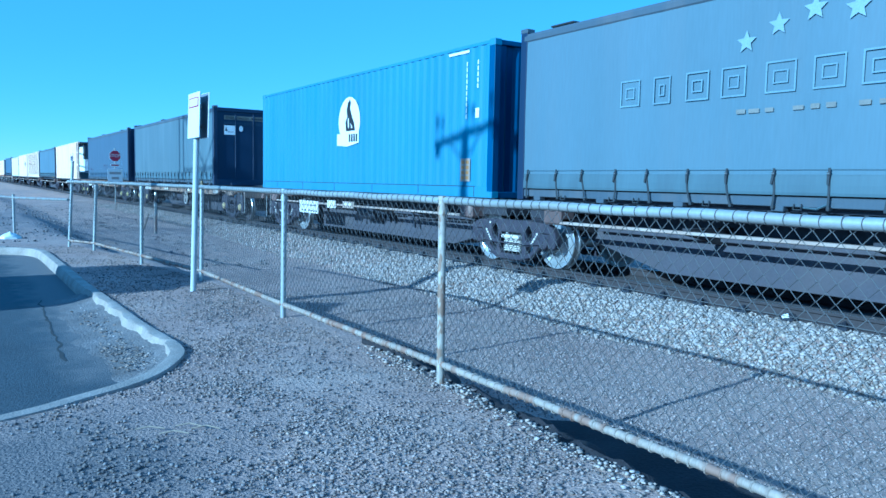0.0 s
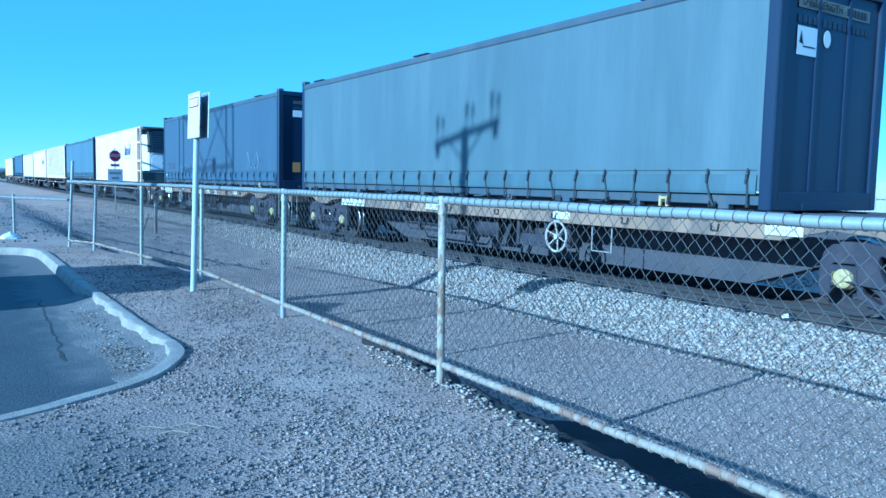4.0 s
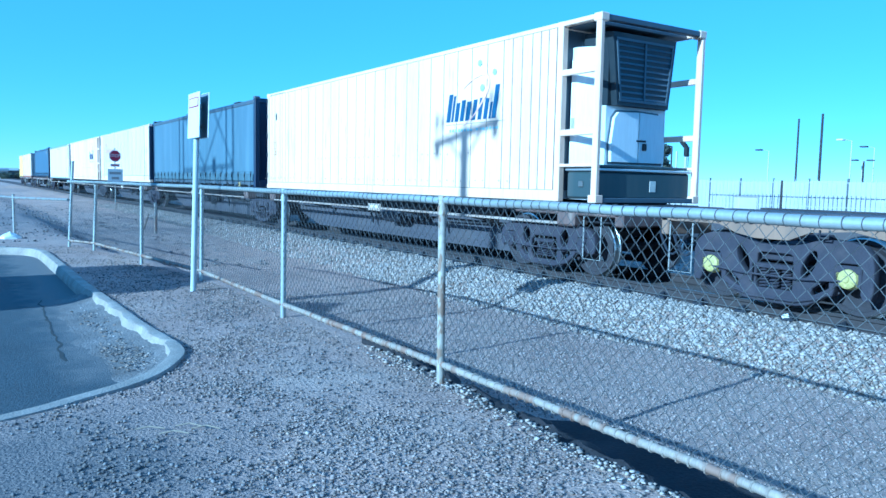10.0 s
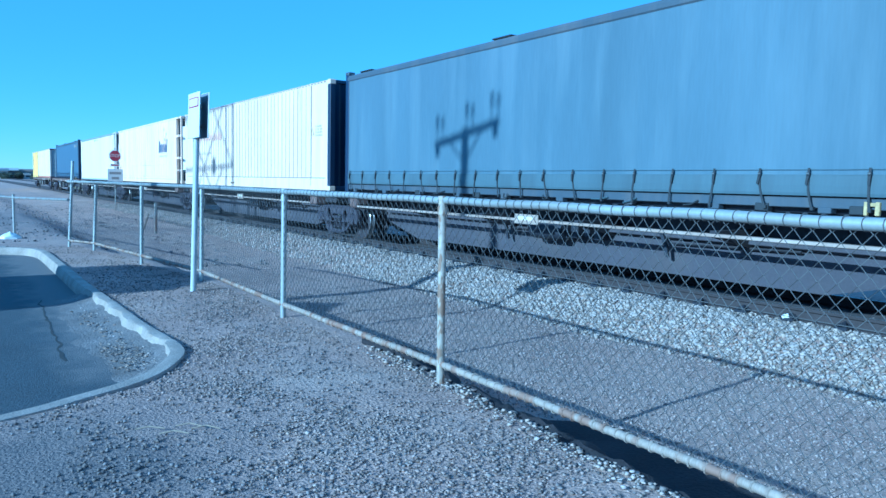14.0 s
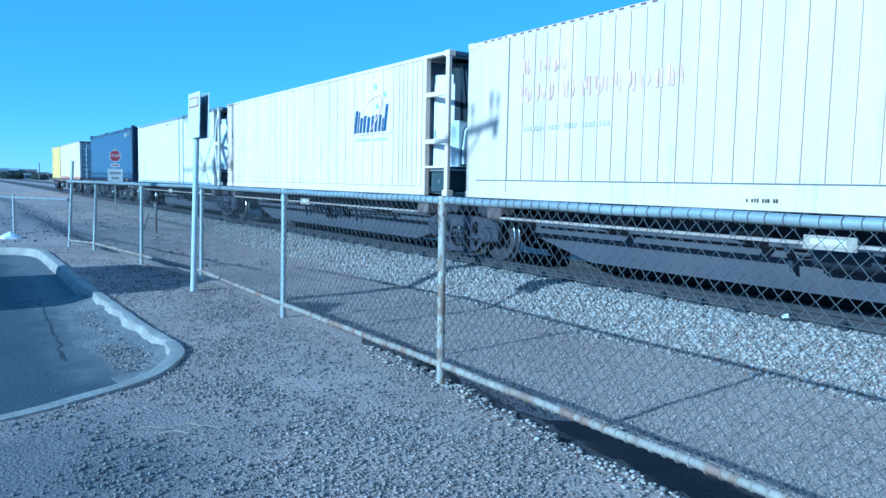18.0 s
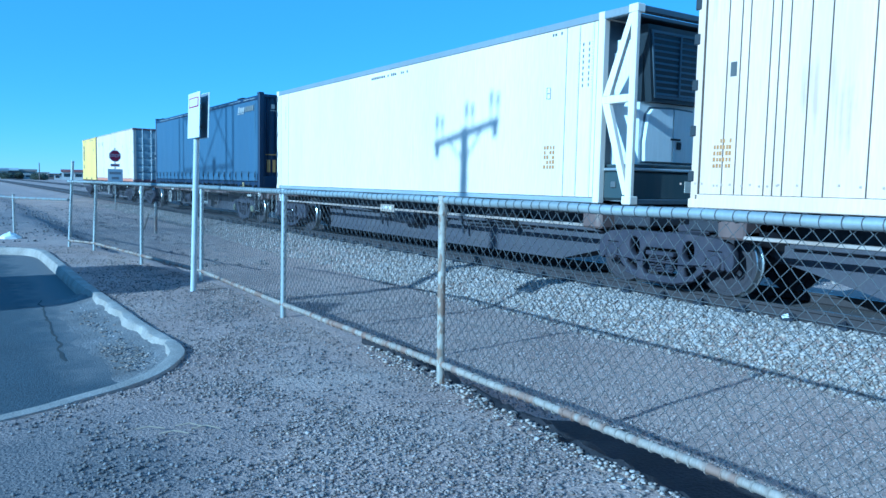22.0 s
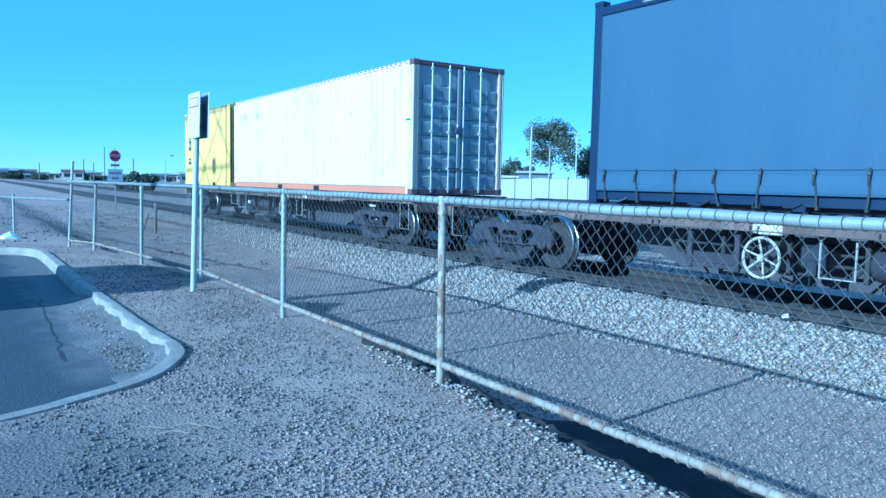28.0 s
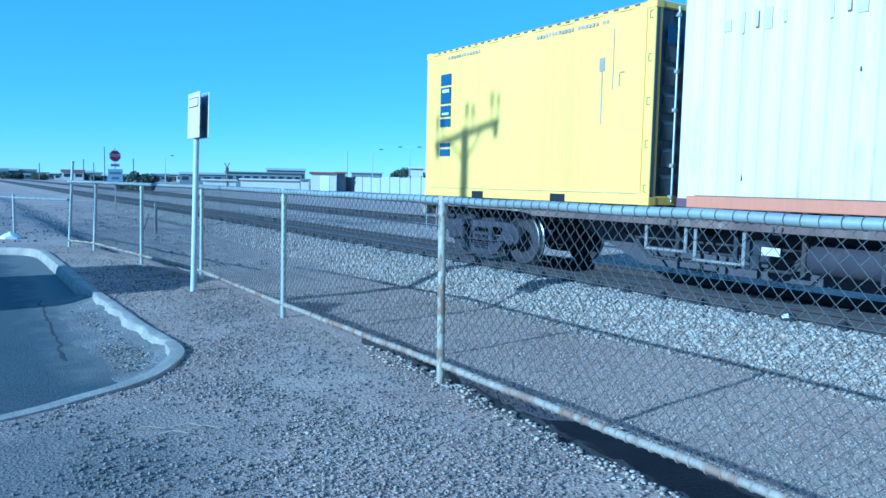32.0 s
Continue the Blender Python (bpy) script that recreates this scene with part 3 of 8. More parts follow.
M_sill_orange = paint("dusty_orange_sill", (0.30, 0.205, 0.14), 0.8, var=0.2, amount=0.75, dirt=(0.12, 0.10, 0.09), stain_from=(0.42, 0.6))
M_sill_brown = paint("rusty_brown_sill", (0.26, 0.17, 0.115), 0.8, var=0.18, amount=0.6, dirt=(0.11, 0.09, 0.08))
M_sill_worn = paint("worn_pale_brown_sill", (0.17, 0.115, 0.098), 0.8, var=0.25, amount=0.7, dirt=(0.08, 0.055, 0.052), stain_from=(0.42, 0.62), runs=((0.36, 0.31, 0.25), 0.8, 7, 0.30))
M_chalk = mat("grubby_white_marking", (0.64, 0.60, 0.53), 0.7, var=0.12, scale=6, fine_var=0.12)
M_pale_edge = paint("pale_worn_edge", (0.34, 0.265, 0.215), 0.6, var=0.25, amount=0.6, dirt=(0.58, 0.53, 0.47))
M_black = mat("black_marking", (0.012, 0.012, 0.015), 0.6, var=0.0, fine_var=0.05)
M_mark_ink = mat("worn_dark_print", (0.10, 0.095, 0.09), 0.6, var=0.15, fine_var=0.1)
M_mark_orange = mat("orange_warning_label", (0.42, 0.215, 0.06), 0.6, var=0.1, fine_var=0.05)
M_mark_blue = mat("blue_marking", (0.04, 0.085, 0.175), 0.5, var=0.1, fine_var=0.05)
M_mark_cyan = mat("pale_cyan_dot", (0.45, 0.58, 0.58), 0.5, var=0.05, fine_var=0.05)
M_mark_pink = mat("faded_pink_lettering", (0.70, 0.44, 0.35), 0.6, var=0.16, scale=6, fine_var=0.05)
M_mark_pale = mat("pale_lettering", (0.26, 0.32, 0.385), 0.6, var=0.12, fine_var=0.1)
M_mark_grey = mat("grey_lettering", (0.36, 0.345, 0.325), 0.6, var=0.1, fine_var=0.1)
M_mark_gold = mat("amber_lettering", (0.38, 0.235, 0.075), 0.6, var=0.1, fine_var=0.1)
M_spray_white = mat("white_spray_paint", (0.23, 0.29, 0.37), 0.6, var=0.15, fine_var=0.1)
M_spray_red = mat("faded_red_spray_paint", (0.135, 0.12, 0.172), 0.6, var=0.15, fine_var=0.1)


def sticker(parent, name, material, shapes, x=-1.226, label=""):
    """Flat shapes given as outlines of (y, z) on the side that faces the car park."""
    mb = MB()
    for s in shapes:
        mb.prism(s, x, x - 0.0015, "x")
    ob = part(name, mb, material, parent, label)
    return tagged(ob, label, kind="stuff") if len(shapes) > 1 else ob


def sticker_end(parent, name, material, shapes, y=-0.012, label=""):
    """Flat shapes given as outlines of (x, z) on the leading end."""
    mb = MB()
    for s in shapes:
        mb.prism(s, y, y - 0.003, "y")
    ob = part(name, mb, material, parent, label)
    return tagged(ob, label, kind="stuff") if len(shapes) > 1 else ob


def rect(a, b, c, d):
    return [(a, c), (b, c), (b, d), (a, d)]


def slant(a, b, c, d, k=0.12):
    return [(a, c), (b, c), (b - k * (d - c) * 2, d), (a - k * (d - c) * 2, d)]


def stroke(pts, w):
    """An outline of even width along a line of (y, z)."""
    up, down = [], []
    for i, p in enumerate(pts):
        a, b = pts[max(i - 1, 0)], pts[min(i + 1, len(pts) - 1)]
        d = Vector((b[0] - a[0], b[1] - a[1]))
        d = d.normalized() if d.length > 1e-6 else Vector((1, 0))
        n = Vector((-d.y, d.x)) * w / 2
        up.append((p[0] + n.x, p[1] + n.y))
        down.append((p[0] - n.x, p[1] - n.y))
    return [[up[i], up[i + 1], down[i + 1], down[i]] for i in range(len(pts) - 1)]


def bars(y0, y1, z, h, n, seed):
    """A line of unreadable lettering as small bars."""
    r = random.Random(seed)
    out, y, w = [], y0, (y1 - y0) / n
    for i in range(n):
        if r.random() > 0.12:
            out.append(rect(y + w * 0.1, y + w * r.uniform(0.62, 0.9), z, z + h * r.uniform(0.8, 1.0)))
        y += w
    return out


def star(cy, cz, r):
    return [(cy + (r if i % 2 == 0 else r * 0.45) * math.sin(math.pi * i / 5), cz + (r if i % 2 == 0 else r * 0.45) * math.cos(math.pi * i / 5)) for i in range(10)]


def fold_profile(a0, a1, pitch, depth, flat=0.3):
    """A trapezoid sheet profile as (along, out)."""
    n = max(2, int((a1 - a0) / pitch))
    p = (a1 - a0) / n
    out = []
    for i in range(n):
        a = a0 + i * p
        out += [(a + p * 0.02, 0.0), (a + p * flat, 0.0), (a + p * 0.5, -depth), (a + p * (0.5 + flat - 0.02), -depth)]
    return out + [(a1, 0.0)]


def castings(e, L, H, material):
    first = None
    for y in (0.0, L):
        for x in (-1.219, 1.219):
            for z in (0.0, H - 0.118):
                sx = 1 if x < 0 else -1
                sy = 1 if y == 0 else -1
                m = pose(x + sx * 0.075, y + sy * 0.08, z)
                if first is None:
                    first = part("corner_casting", MB().box(-0.083, 0.083, -0.089, 0.089, -0.004, 0.122, 0.012), material, e, at=m)
                else:
                    again(first, m)


def leading_doors(e, H, material, bar_material, header):
    """Two steel door leaves with pressed panels, locking bars, a cover strip between them and hinges."""
    part("door_header", MB().box(-1.15, 1.15, 0.0, 0.1, H - 0.1, H - 0.005, 0.01), header, e)
    part("door_sill", MB().box(-1.15, 1.15, 0.0, 0.12, 0.0, 0.13, 0.01), header, e)
    for s, x0, x1, panels, rods in ((-1, -1.13, -0.03, ((-0.95, -0.69), (-0.46, -0.21)), (-0.73, -0.28)), (1, 0.03, 1.13, ((0.31, 0.56), (0.77, 1.0)), (0.10, 0.56))):
        leaf = part("door_leaf", MB().box(x0, x1, 0.055, 0.09, 0.13, H - 0.1), material, e)
        for i in range(6):
            z = 0.40 + 0.39 * i
            deep = 0.25 if i < 5 else 0.3
            for xa, xb in panels:
                # pressed out below a small sloping ledge
                part("pressed_panel", MB().prism([(0.057, z - deep), (0.035, z - deep + 0.02), (0.018, z - 0.01), (0.057, z + 0.05)], xa, xb, "x"), material, leaf)
            if i < 5:
                part("groove", MB().box(x0 + 0.05, x1 - 0.05, 0.048, 0.0565, z + 0.10, z + 0.118), F_grey, leaf)
        for x in rods:
            part("locking_bar", MB().tube([(x, 0.0, 0.05), (x, 0.0, H - 0.05)], 0.017, 10), bar_material, leaf, "galvanised locking bar", smooth=True)
            for z in (0.09, 0.55, 1.35, 1.9, 2.7):
                part("bar_guide", MB().box(x - 0.035, x + 0.035, -0.02, 0.055, z, z + 0.06, 0.008), bar_material, leaf)
            part("door_handle", MB().box(x - 0.02, x + 0.26, -0.03, -0.012, 0.57, 0.60, 0.004), F_grey, leaf)
        xh = x0 if s < 0 else x1
        part("door_seal", MB().box(min(xh, xh - s * 0.05), max(xh, xh - s * 0.05), 0.04, 0.054, 0.14, H - 0.11), M_strap, leaf)
        for z in (0.19, 0.82, 1.43, 2.04, 2.64):
            part("hinge", MB().box(xh - 0.03, xh + 0.03, 0.01, 0.05, z, z + 0.1, 0.008), M_strap, leaf)
    # plate over the left post's end repeats the doors' shaded colour
    part("post_face", MB().box(-1.2, -1.135, -0.006, 0.004, 0.12, H - 0.12), material, e)
    part("post_face", MB().box(1.135, 1.205, -0.006, 0.004, 0.12, H - 0.12), header, e)
    part("seal_bar", MB().box(1.165, 1.185, -0.02, -0.006, 0.14, H - 0.13, 0.004), bar_material, e)
    strip = part("cover_strip", MB().box(-0.065, 0.025, -0.012, 0.05, 0.14, H - 0.12, 0.01), F_steel, e, "pale cover strip between the doors")
    part("lock_box", MB().box(-0.13, 0.03, -0.05, -0.012, 1.36, 1.48, 0.012), F_grey, strip)
    part("lock_hasp", MB().box(-0.1, -0.05, -0.06, -0.02, 1.26, 1.34, 0.01).box(-0.1, -0.05, -0.06, -0.02, 1.5, 1.56, 0.01), M_chalk, strip)
    sticker(e, "hinge_pin", M_strap, [q for z in (0.19, 0.82, 1.43, 2.04, 2.64) for q in stroke([(0.05, z), (0.10, z), (0.10, z + 0.1), (0.05, z + 0.1)], 0.012)], -1.2185)


def box_container(name, y, L, material, label, rail=None, ends=None, casting=None, doors=None, H=2.896, pitch=0.278, depth=0.036,
                  low=0.16, header=None, side_name="side_panel", end_pitch=0.25):
    """A corrugated steel box container; its origin is the bottom of the leading end."""
    e = empty(name, pose(TRACK, y, DECK), label, "shipping container", "containers on the train")
    rail, ends, casting = rail or material, ends or material, casting or material
    for s in (-1, 1):
        prof = [(s * (1.212 + o), a) for a, o in fold_profile(0.16, L - 0.16, pitch, depth)]
        back = [(s * 1.15, L - 0.16), (s * 1.15, 0.16)]
        part(side_name, MB().prism(prof + back, low, H - 0.06, "z"), material, e)
        part("bottom_rail", MB().box(min(s * 1.219, s * 1.12), max(s * 1.219, s * 1.12), 0.15, L - 0.15, 0.0, low, 0.008), rail, e)
        part("top_rail", MB().box(min(s * 1.217, s * 1.14), max(s * 1.217, s * 1.14), 0.15, L - 0.15, H - 0.075, H - 0.012, 0.008), material, e)
        for ya in (0.0, L - 0.16):
            part("corner_post", MB().box(min(s * 1.217, s * 1.07), max(s * 1.217, s * 1.07), ya, ya + 0.16, 0.11, H - 0.11, 0.012), material if ya else ends, e)
    roof = MB()
    prof = [(a, H - 0.03 + o) for a, o in fold_profile(0.1, L - 0.1, 0.21, 0.02)]
    roof.prism(prof + [(L - 0.1, H - 0.09), (0.1, H - 0.09)], -1.15, 1.15, "x")
    part("roof", roof, material, e)
    part("floor", MB().box(-1.15, 1.15, 0.1, L - 0.1, 0.05, 0.16), M_frame, e)
    prof = [(a, L - 0.03 + o) for a, o in fold_profile(-1.08, 1.08, end_pitch, 0.045)]
    part("end_panel", MB().prism(prof + [(1.08, L - 0.12), (-1.08, L - 0.12)], 0.1, H - 0.06, "z"), ends, e)
    if doors:
        leading_doors(e, H, doors, P_galvbar, header or doors)
    else:
        prof = [(a, 0.03 - o) for a, o in fold_profile(-1.08, 1.08, end_pitch, 0.06)]
        part("end_panel", MB().prism(prof + [(1.08, 0.13), (-1.08, 0.13)], 0.1, H - 0.06, "z"), ends, e)
        part("end_sill", MB().box(-1.07, 1.07, 0.0, 0.1, 0.0, 0.12, 0.01), ends, e)
        part("end_header", MB().box(-1.07, 1.07, 0.0, 0.1, H - 0.1, H - 0.01, 0.01), ends, e)
    castings(e, L, H, casting)
    MOVING.append((e, y, DECK))
    return e


def worn_roof_edge(e, L, H, red):
    """Ends of the roof's pressed ribs showing as a dashed line along the top rail."""
    sticker(e, "roof_edge_line", red, [rect(0.2, L - 0.2, H - 0.022, H - 0.012)], -1.2172)
    sticker(e, "roof_rib_end", P_header, [rect(0.3 + 0.21 * i, 0.40 + 0.21 * i, H - 0.05, H - 0.024) for i in range(int((L - 0.6) / 0.21))], -1.2172)


def fork_pockets(e, ys):
    for y in ys:
        part("fork_pocket", MB().box(-1.223, -1.1, y, y + 0.36, -0.004, 0.125), M_black, e)


def curtain_sider(y, L, curtain, frame, label, hem=None, end="flat", straps=22, H=2.94, seed=1):
    """A curtain-sided container: steel ends, roof, tarpaulin sides held down by straps."""
    e = empty("curtain_sided_container", pose(TRACK, y, DECK), label, "shipping container", "containers on the train")
    r = random.Random(seed)
    for s in (-1, 1):
        mb = MB()
        ny, nz = 120 if s < 0 else 20, 14
        for j in range(nz + 1):
            z = 0.235 + (H - 0.17 - 0.235) * j / nz
            for i in range(ny + 1):
                a = 0.17 + (L - 0.34) * i / ny
                wav = 0.010 * noise.noise((a * 1.7, z * 0.5, seed)) + 0.006 * noise.noise((a * 4.5, z * 1.1, seed + 5)) * (1.2 - z / H)
                edge = 0.5 - 0.5 * math.cos(2 * math.pi * min(1, max(0, (j / nz))))
                mb.v.append((s * (1.205 + wav * (0.4 + 0.8 * edge)), a, z))
        for j in range(nz):
            for i in range(ny):
                k = j * (ny + 1) + i
                mb.f.append((k, k + 1, k + ny + 2, k + ny + 1))
        part("curtain", mb, curtain, e, "taut tarpaulin curtain with faint folds", smooth=True)
        part("side_rail", MB().box(min(s * 1.19, s * 1.05), max(s * 1.19, s * 1.05), 0.12, L - 0.12, 0.06, 0.18, 0.008), frame, e)
        rail = MB()
        rail.prism([(s * 1.13, H - 0.02), (s * 1.205, H - 0.035), (s * 1.222, H - 0.08), (s * 1.222, H - 0.15), (s * 1.205, H - 0.175), (s * 1.13, H - 0.175)], 0.1, L - 0.1, "y")
        part("cant_rail", rail, frame, e)
        for ya in (0.0, L - 0.17):
            part("corner_post", MB().box(min(s * 1.219, s * 1.06), max(s * 1.219, s * 1.06), ya, ya + 0.17, 0.0, H + 0.03, 0.014), F_navy, e)
            part("corner_casting", MB().box(min(s * 1.225, s * 1.05), max(s * 1.225, s * 1.05), ya - 0.006, ya + 0.176, H - 0.02, H + 0.06, 0.012), frame if end == "flat" else F_navy, e)
    roll = [(-1.214, 0.205), (-1.232, 0.20), (-1.238, 0.235), (-1.236, 0.32), (-1.226, 0.43), (-1.2215, 0.445), (-1.214, 0.445)]
    part("hem", MB().prism(roll, 0.2, L - 0.2, "y"), hem or C_grime, e, "reinforced lower hem of the curtain")
    for z in (0.435, 0.50):
        part("tensioner_line", MB().box(-1.2262, -1.2224, 0.2, L - 0.2, z, z + 0.006), C_grime if hem is None else hem, e)
    for i in range(straps):
        a = 0.34 + (L - 0.68) * i / (straps - 1) + r.uniform(-0.04, 0.04)
        lean = r.uniform(-0.10, 0.06)
        bow = r.uniform(-0.02, 0.02)
        line = [(a, 0.52, -1.238)] + [(a + lean * k ** 1.3 + bow * math.sin(math.pi * k), 0.40 - 0.34 * k, -1.240) for k in (0.0, 0.2, 0.4, 0.6, 0.8, 1.0)]
        s = MB()
        for ya, za, xa in line:
            s.v += [(xa, ya - 0.014, za), (xa, ya + 0.014, za), (xa - 0.008, ya + 0.014, za), (xa - 0.008, ya - 0.014, za)]
        for k in range(len(line) - 1):
            s.f += [(4 * k + q, 4 * k + (q + 1) % 4, 4 * k + 4 + (q + 1) % 4, 4 * k + 4 + q) for q in range(4)]
        s.f += [(0, 1, 2, 3), tuple(4 * len(line) - 4 + q for q in range(4))]
        st = part("strap", s, M_strap, e)
        t = r.uniform(-0.015, 0.015)
        part("buckle", MB().box(-1.262, -1.241, a - 0.021, a + 0.021, 0.43, 0.475, 0.006).prism([(a - 0.02, 0.43), (a + 0.014, 0.43), (a + 0.022 + t, 0.33), (a - 0.004 + t, 0.325)], -1.266, -1.248, "x"), M_strap, st)
        part("buckle_pin", MB().box(-1.268, -1.2615, a - 0.017, a + 0.015, 0.446, 0.466, 0.003), M_buckle, st)
        part("hook", MB().box(-1.25, -1.19, line[-1][0] - 0.02, line[-1][0] + 0.02, 0.03, 0.075, 0.006), M_strap, st)
        if hem is None and r.random() < 0.45:
            w, z0, z1 = r.uniform(0.06, 0.2), r.uniform(0.235, 0.27), r.uniform(0.4, 0.425)
            xs = [-1.2385 if z < 0.33 else -1.2295 for z in (z0, z1)]
            rub = MB().add([(xs[0] - 0.0006, a - w, z0), (xs[0] - 0.0006, a + w * 0.9, z0 + 0.01), (-1.2372, a + w, 0.325), (xs[1], a + w * 0.8, z1), (xs[1], a - w * 0.7, z1 - 0.01), (-1.2372, a - w * 0.9, 0.33)],
                           [(0, 1, 2, 5), (5, 2, 3, 4)])
            part("rubbed_patch", rub, C_grime, e, "grimy rubbed patch round a strap")
    for i in range(10):
        a = 0.6 + (L - 1.2) * i / 9
        part("sill_bracket", MB().box(-1.2, -1.08, a, a + 0.16, -0.0, 0.075, 0.008), frame, e)
    for i in range(14):
        a = 0.5 + (L - 1.0) * (i + r.uniform(0.1, 0.9)) / 14
        k = r.random()
        if k < 0.4:
            part("lashing_ring", MB().tube([(-1.215, a - 0.05, 0.1), (-1.22, a - 0.05, 0.03), (-1.22, a + 0.05, 0.03), (-1.215, a + 0.05, 0.1)], 0.009, 5), M_strap, e)
        elif k < 0.75:
            b = a + r.uniform(0.2, 0.5)
            part("loose_strap_end", MB().tube([(-1.21, a, 0.1), (-1.23, a + (b - a) * 0.4, r.uniform(0.03, 0.07)), (-1.225, b, r.uniform(0.02, 0.09))], 0.012, 4), M_strap if k < 0.6 else C_grime, e)
        else:
            part("lock_box", MB().box(-1.216, -1.1, a, a + r.uniform(0.1, 0.2), 0.0, 0.1, 0.01), M_strap, e)
    part("yellow_bracket", MB().box(-1.232, -1.19, 1.55, 1.6, 0.0, 0.15, 0.006).box(-1.232, -1.19, 1.68, 1.72, 0.0, 0.15, 0.006).box(-1.23, -1.19, 1.6, 1.68, 0.1, 0.14, 0.004), M_cap_yellow, e, "small yellow bracket on the sill")
    part("roof", MB().box(-1.14, 1.14, 0.05, L - 0.05, H - 0.1, H - 0.015, 0.01), frame, e)
    for a in (1.7, L - 1.3, L * 0.55):
        part("roof_cleat", MB().box(-1.21, -0.9, a, a + 0.55, H - 0.02, H + 0.012, 0.012), M_strap, e)
    part("floor", MB().box(-1.04, 1.04, 0.05, L - 0.05, -0.002, 0.2), M_dark, e)
    if end == "flat":
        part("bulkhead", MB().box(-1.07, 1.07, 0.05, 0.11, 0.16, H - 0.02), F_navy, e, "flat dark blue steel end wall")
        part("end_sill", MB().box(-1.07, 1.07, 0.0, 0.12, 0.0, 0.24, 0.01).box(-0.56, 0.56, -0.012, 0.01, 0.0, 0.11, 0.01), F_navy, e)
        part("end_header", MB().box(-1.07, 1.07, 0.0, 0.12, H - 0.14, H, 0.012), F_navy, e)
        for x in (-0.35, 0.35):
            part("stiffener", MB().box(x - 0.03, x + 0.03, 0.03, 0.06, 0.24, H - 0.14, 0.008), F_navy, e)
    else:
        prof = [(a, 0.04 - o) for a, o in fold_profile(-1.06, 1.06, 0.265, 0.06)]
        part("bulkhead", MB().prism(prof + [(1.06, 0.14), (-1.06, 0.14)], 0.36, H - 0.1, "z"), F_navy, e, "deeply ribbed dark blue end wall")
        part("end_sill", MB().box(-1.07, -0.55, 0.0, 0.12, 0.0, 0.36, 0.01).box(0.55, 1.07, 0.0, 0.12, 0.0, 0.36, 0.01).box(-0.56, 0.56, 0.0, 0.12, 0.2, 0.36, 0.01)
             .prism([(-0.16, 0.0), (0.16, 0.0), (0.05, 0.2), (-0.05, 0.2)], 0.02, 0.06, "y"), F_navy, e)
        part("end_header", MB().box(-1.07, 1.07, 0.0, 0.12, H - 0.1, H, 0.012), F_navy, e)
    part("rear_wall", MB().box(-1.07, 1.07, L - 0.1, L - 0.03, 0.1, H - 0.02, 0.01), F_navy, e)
    MOVING.append((e, y, DECK))
    return e


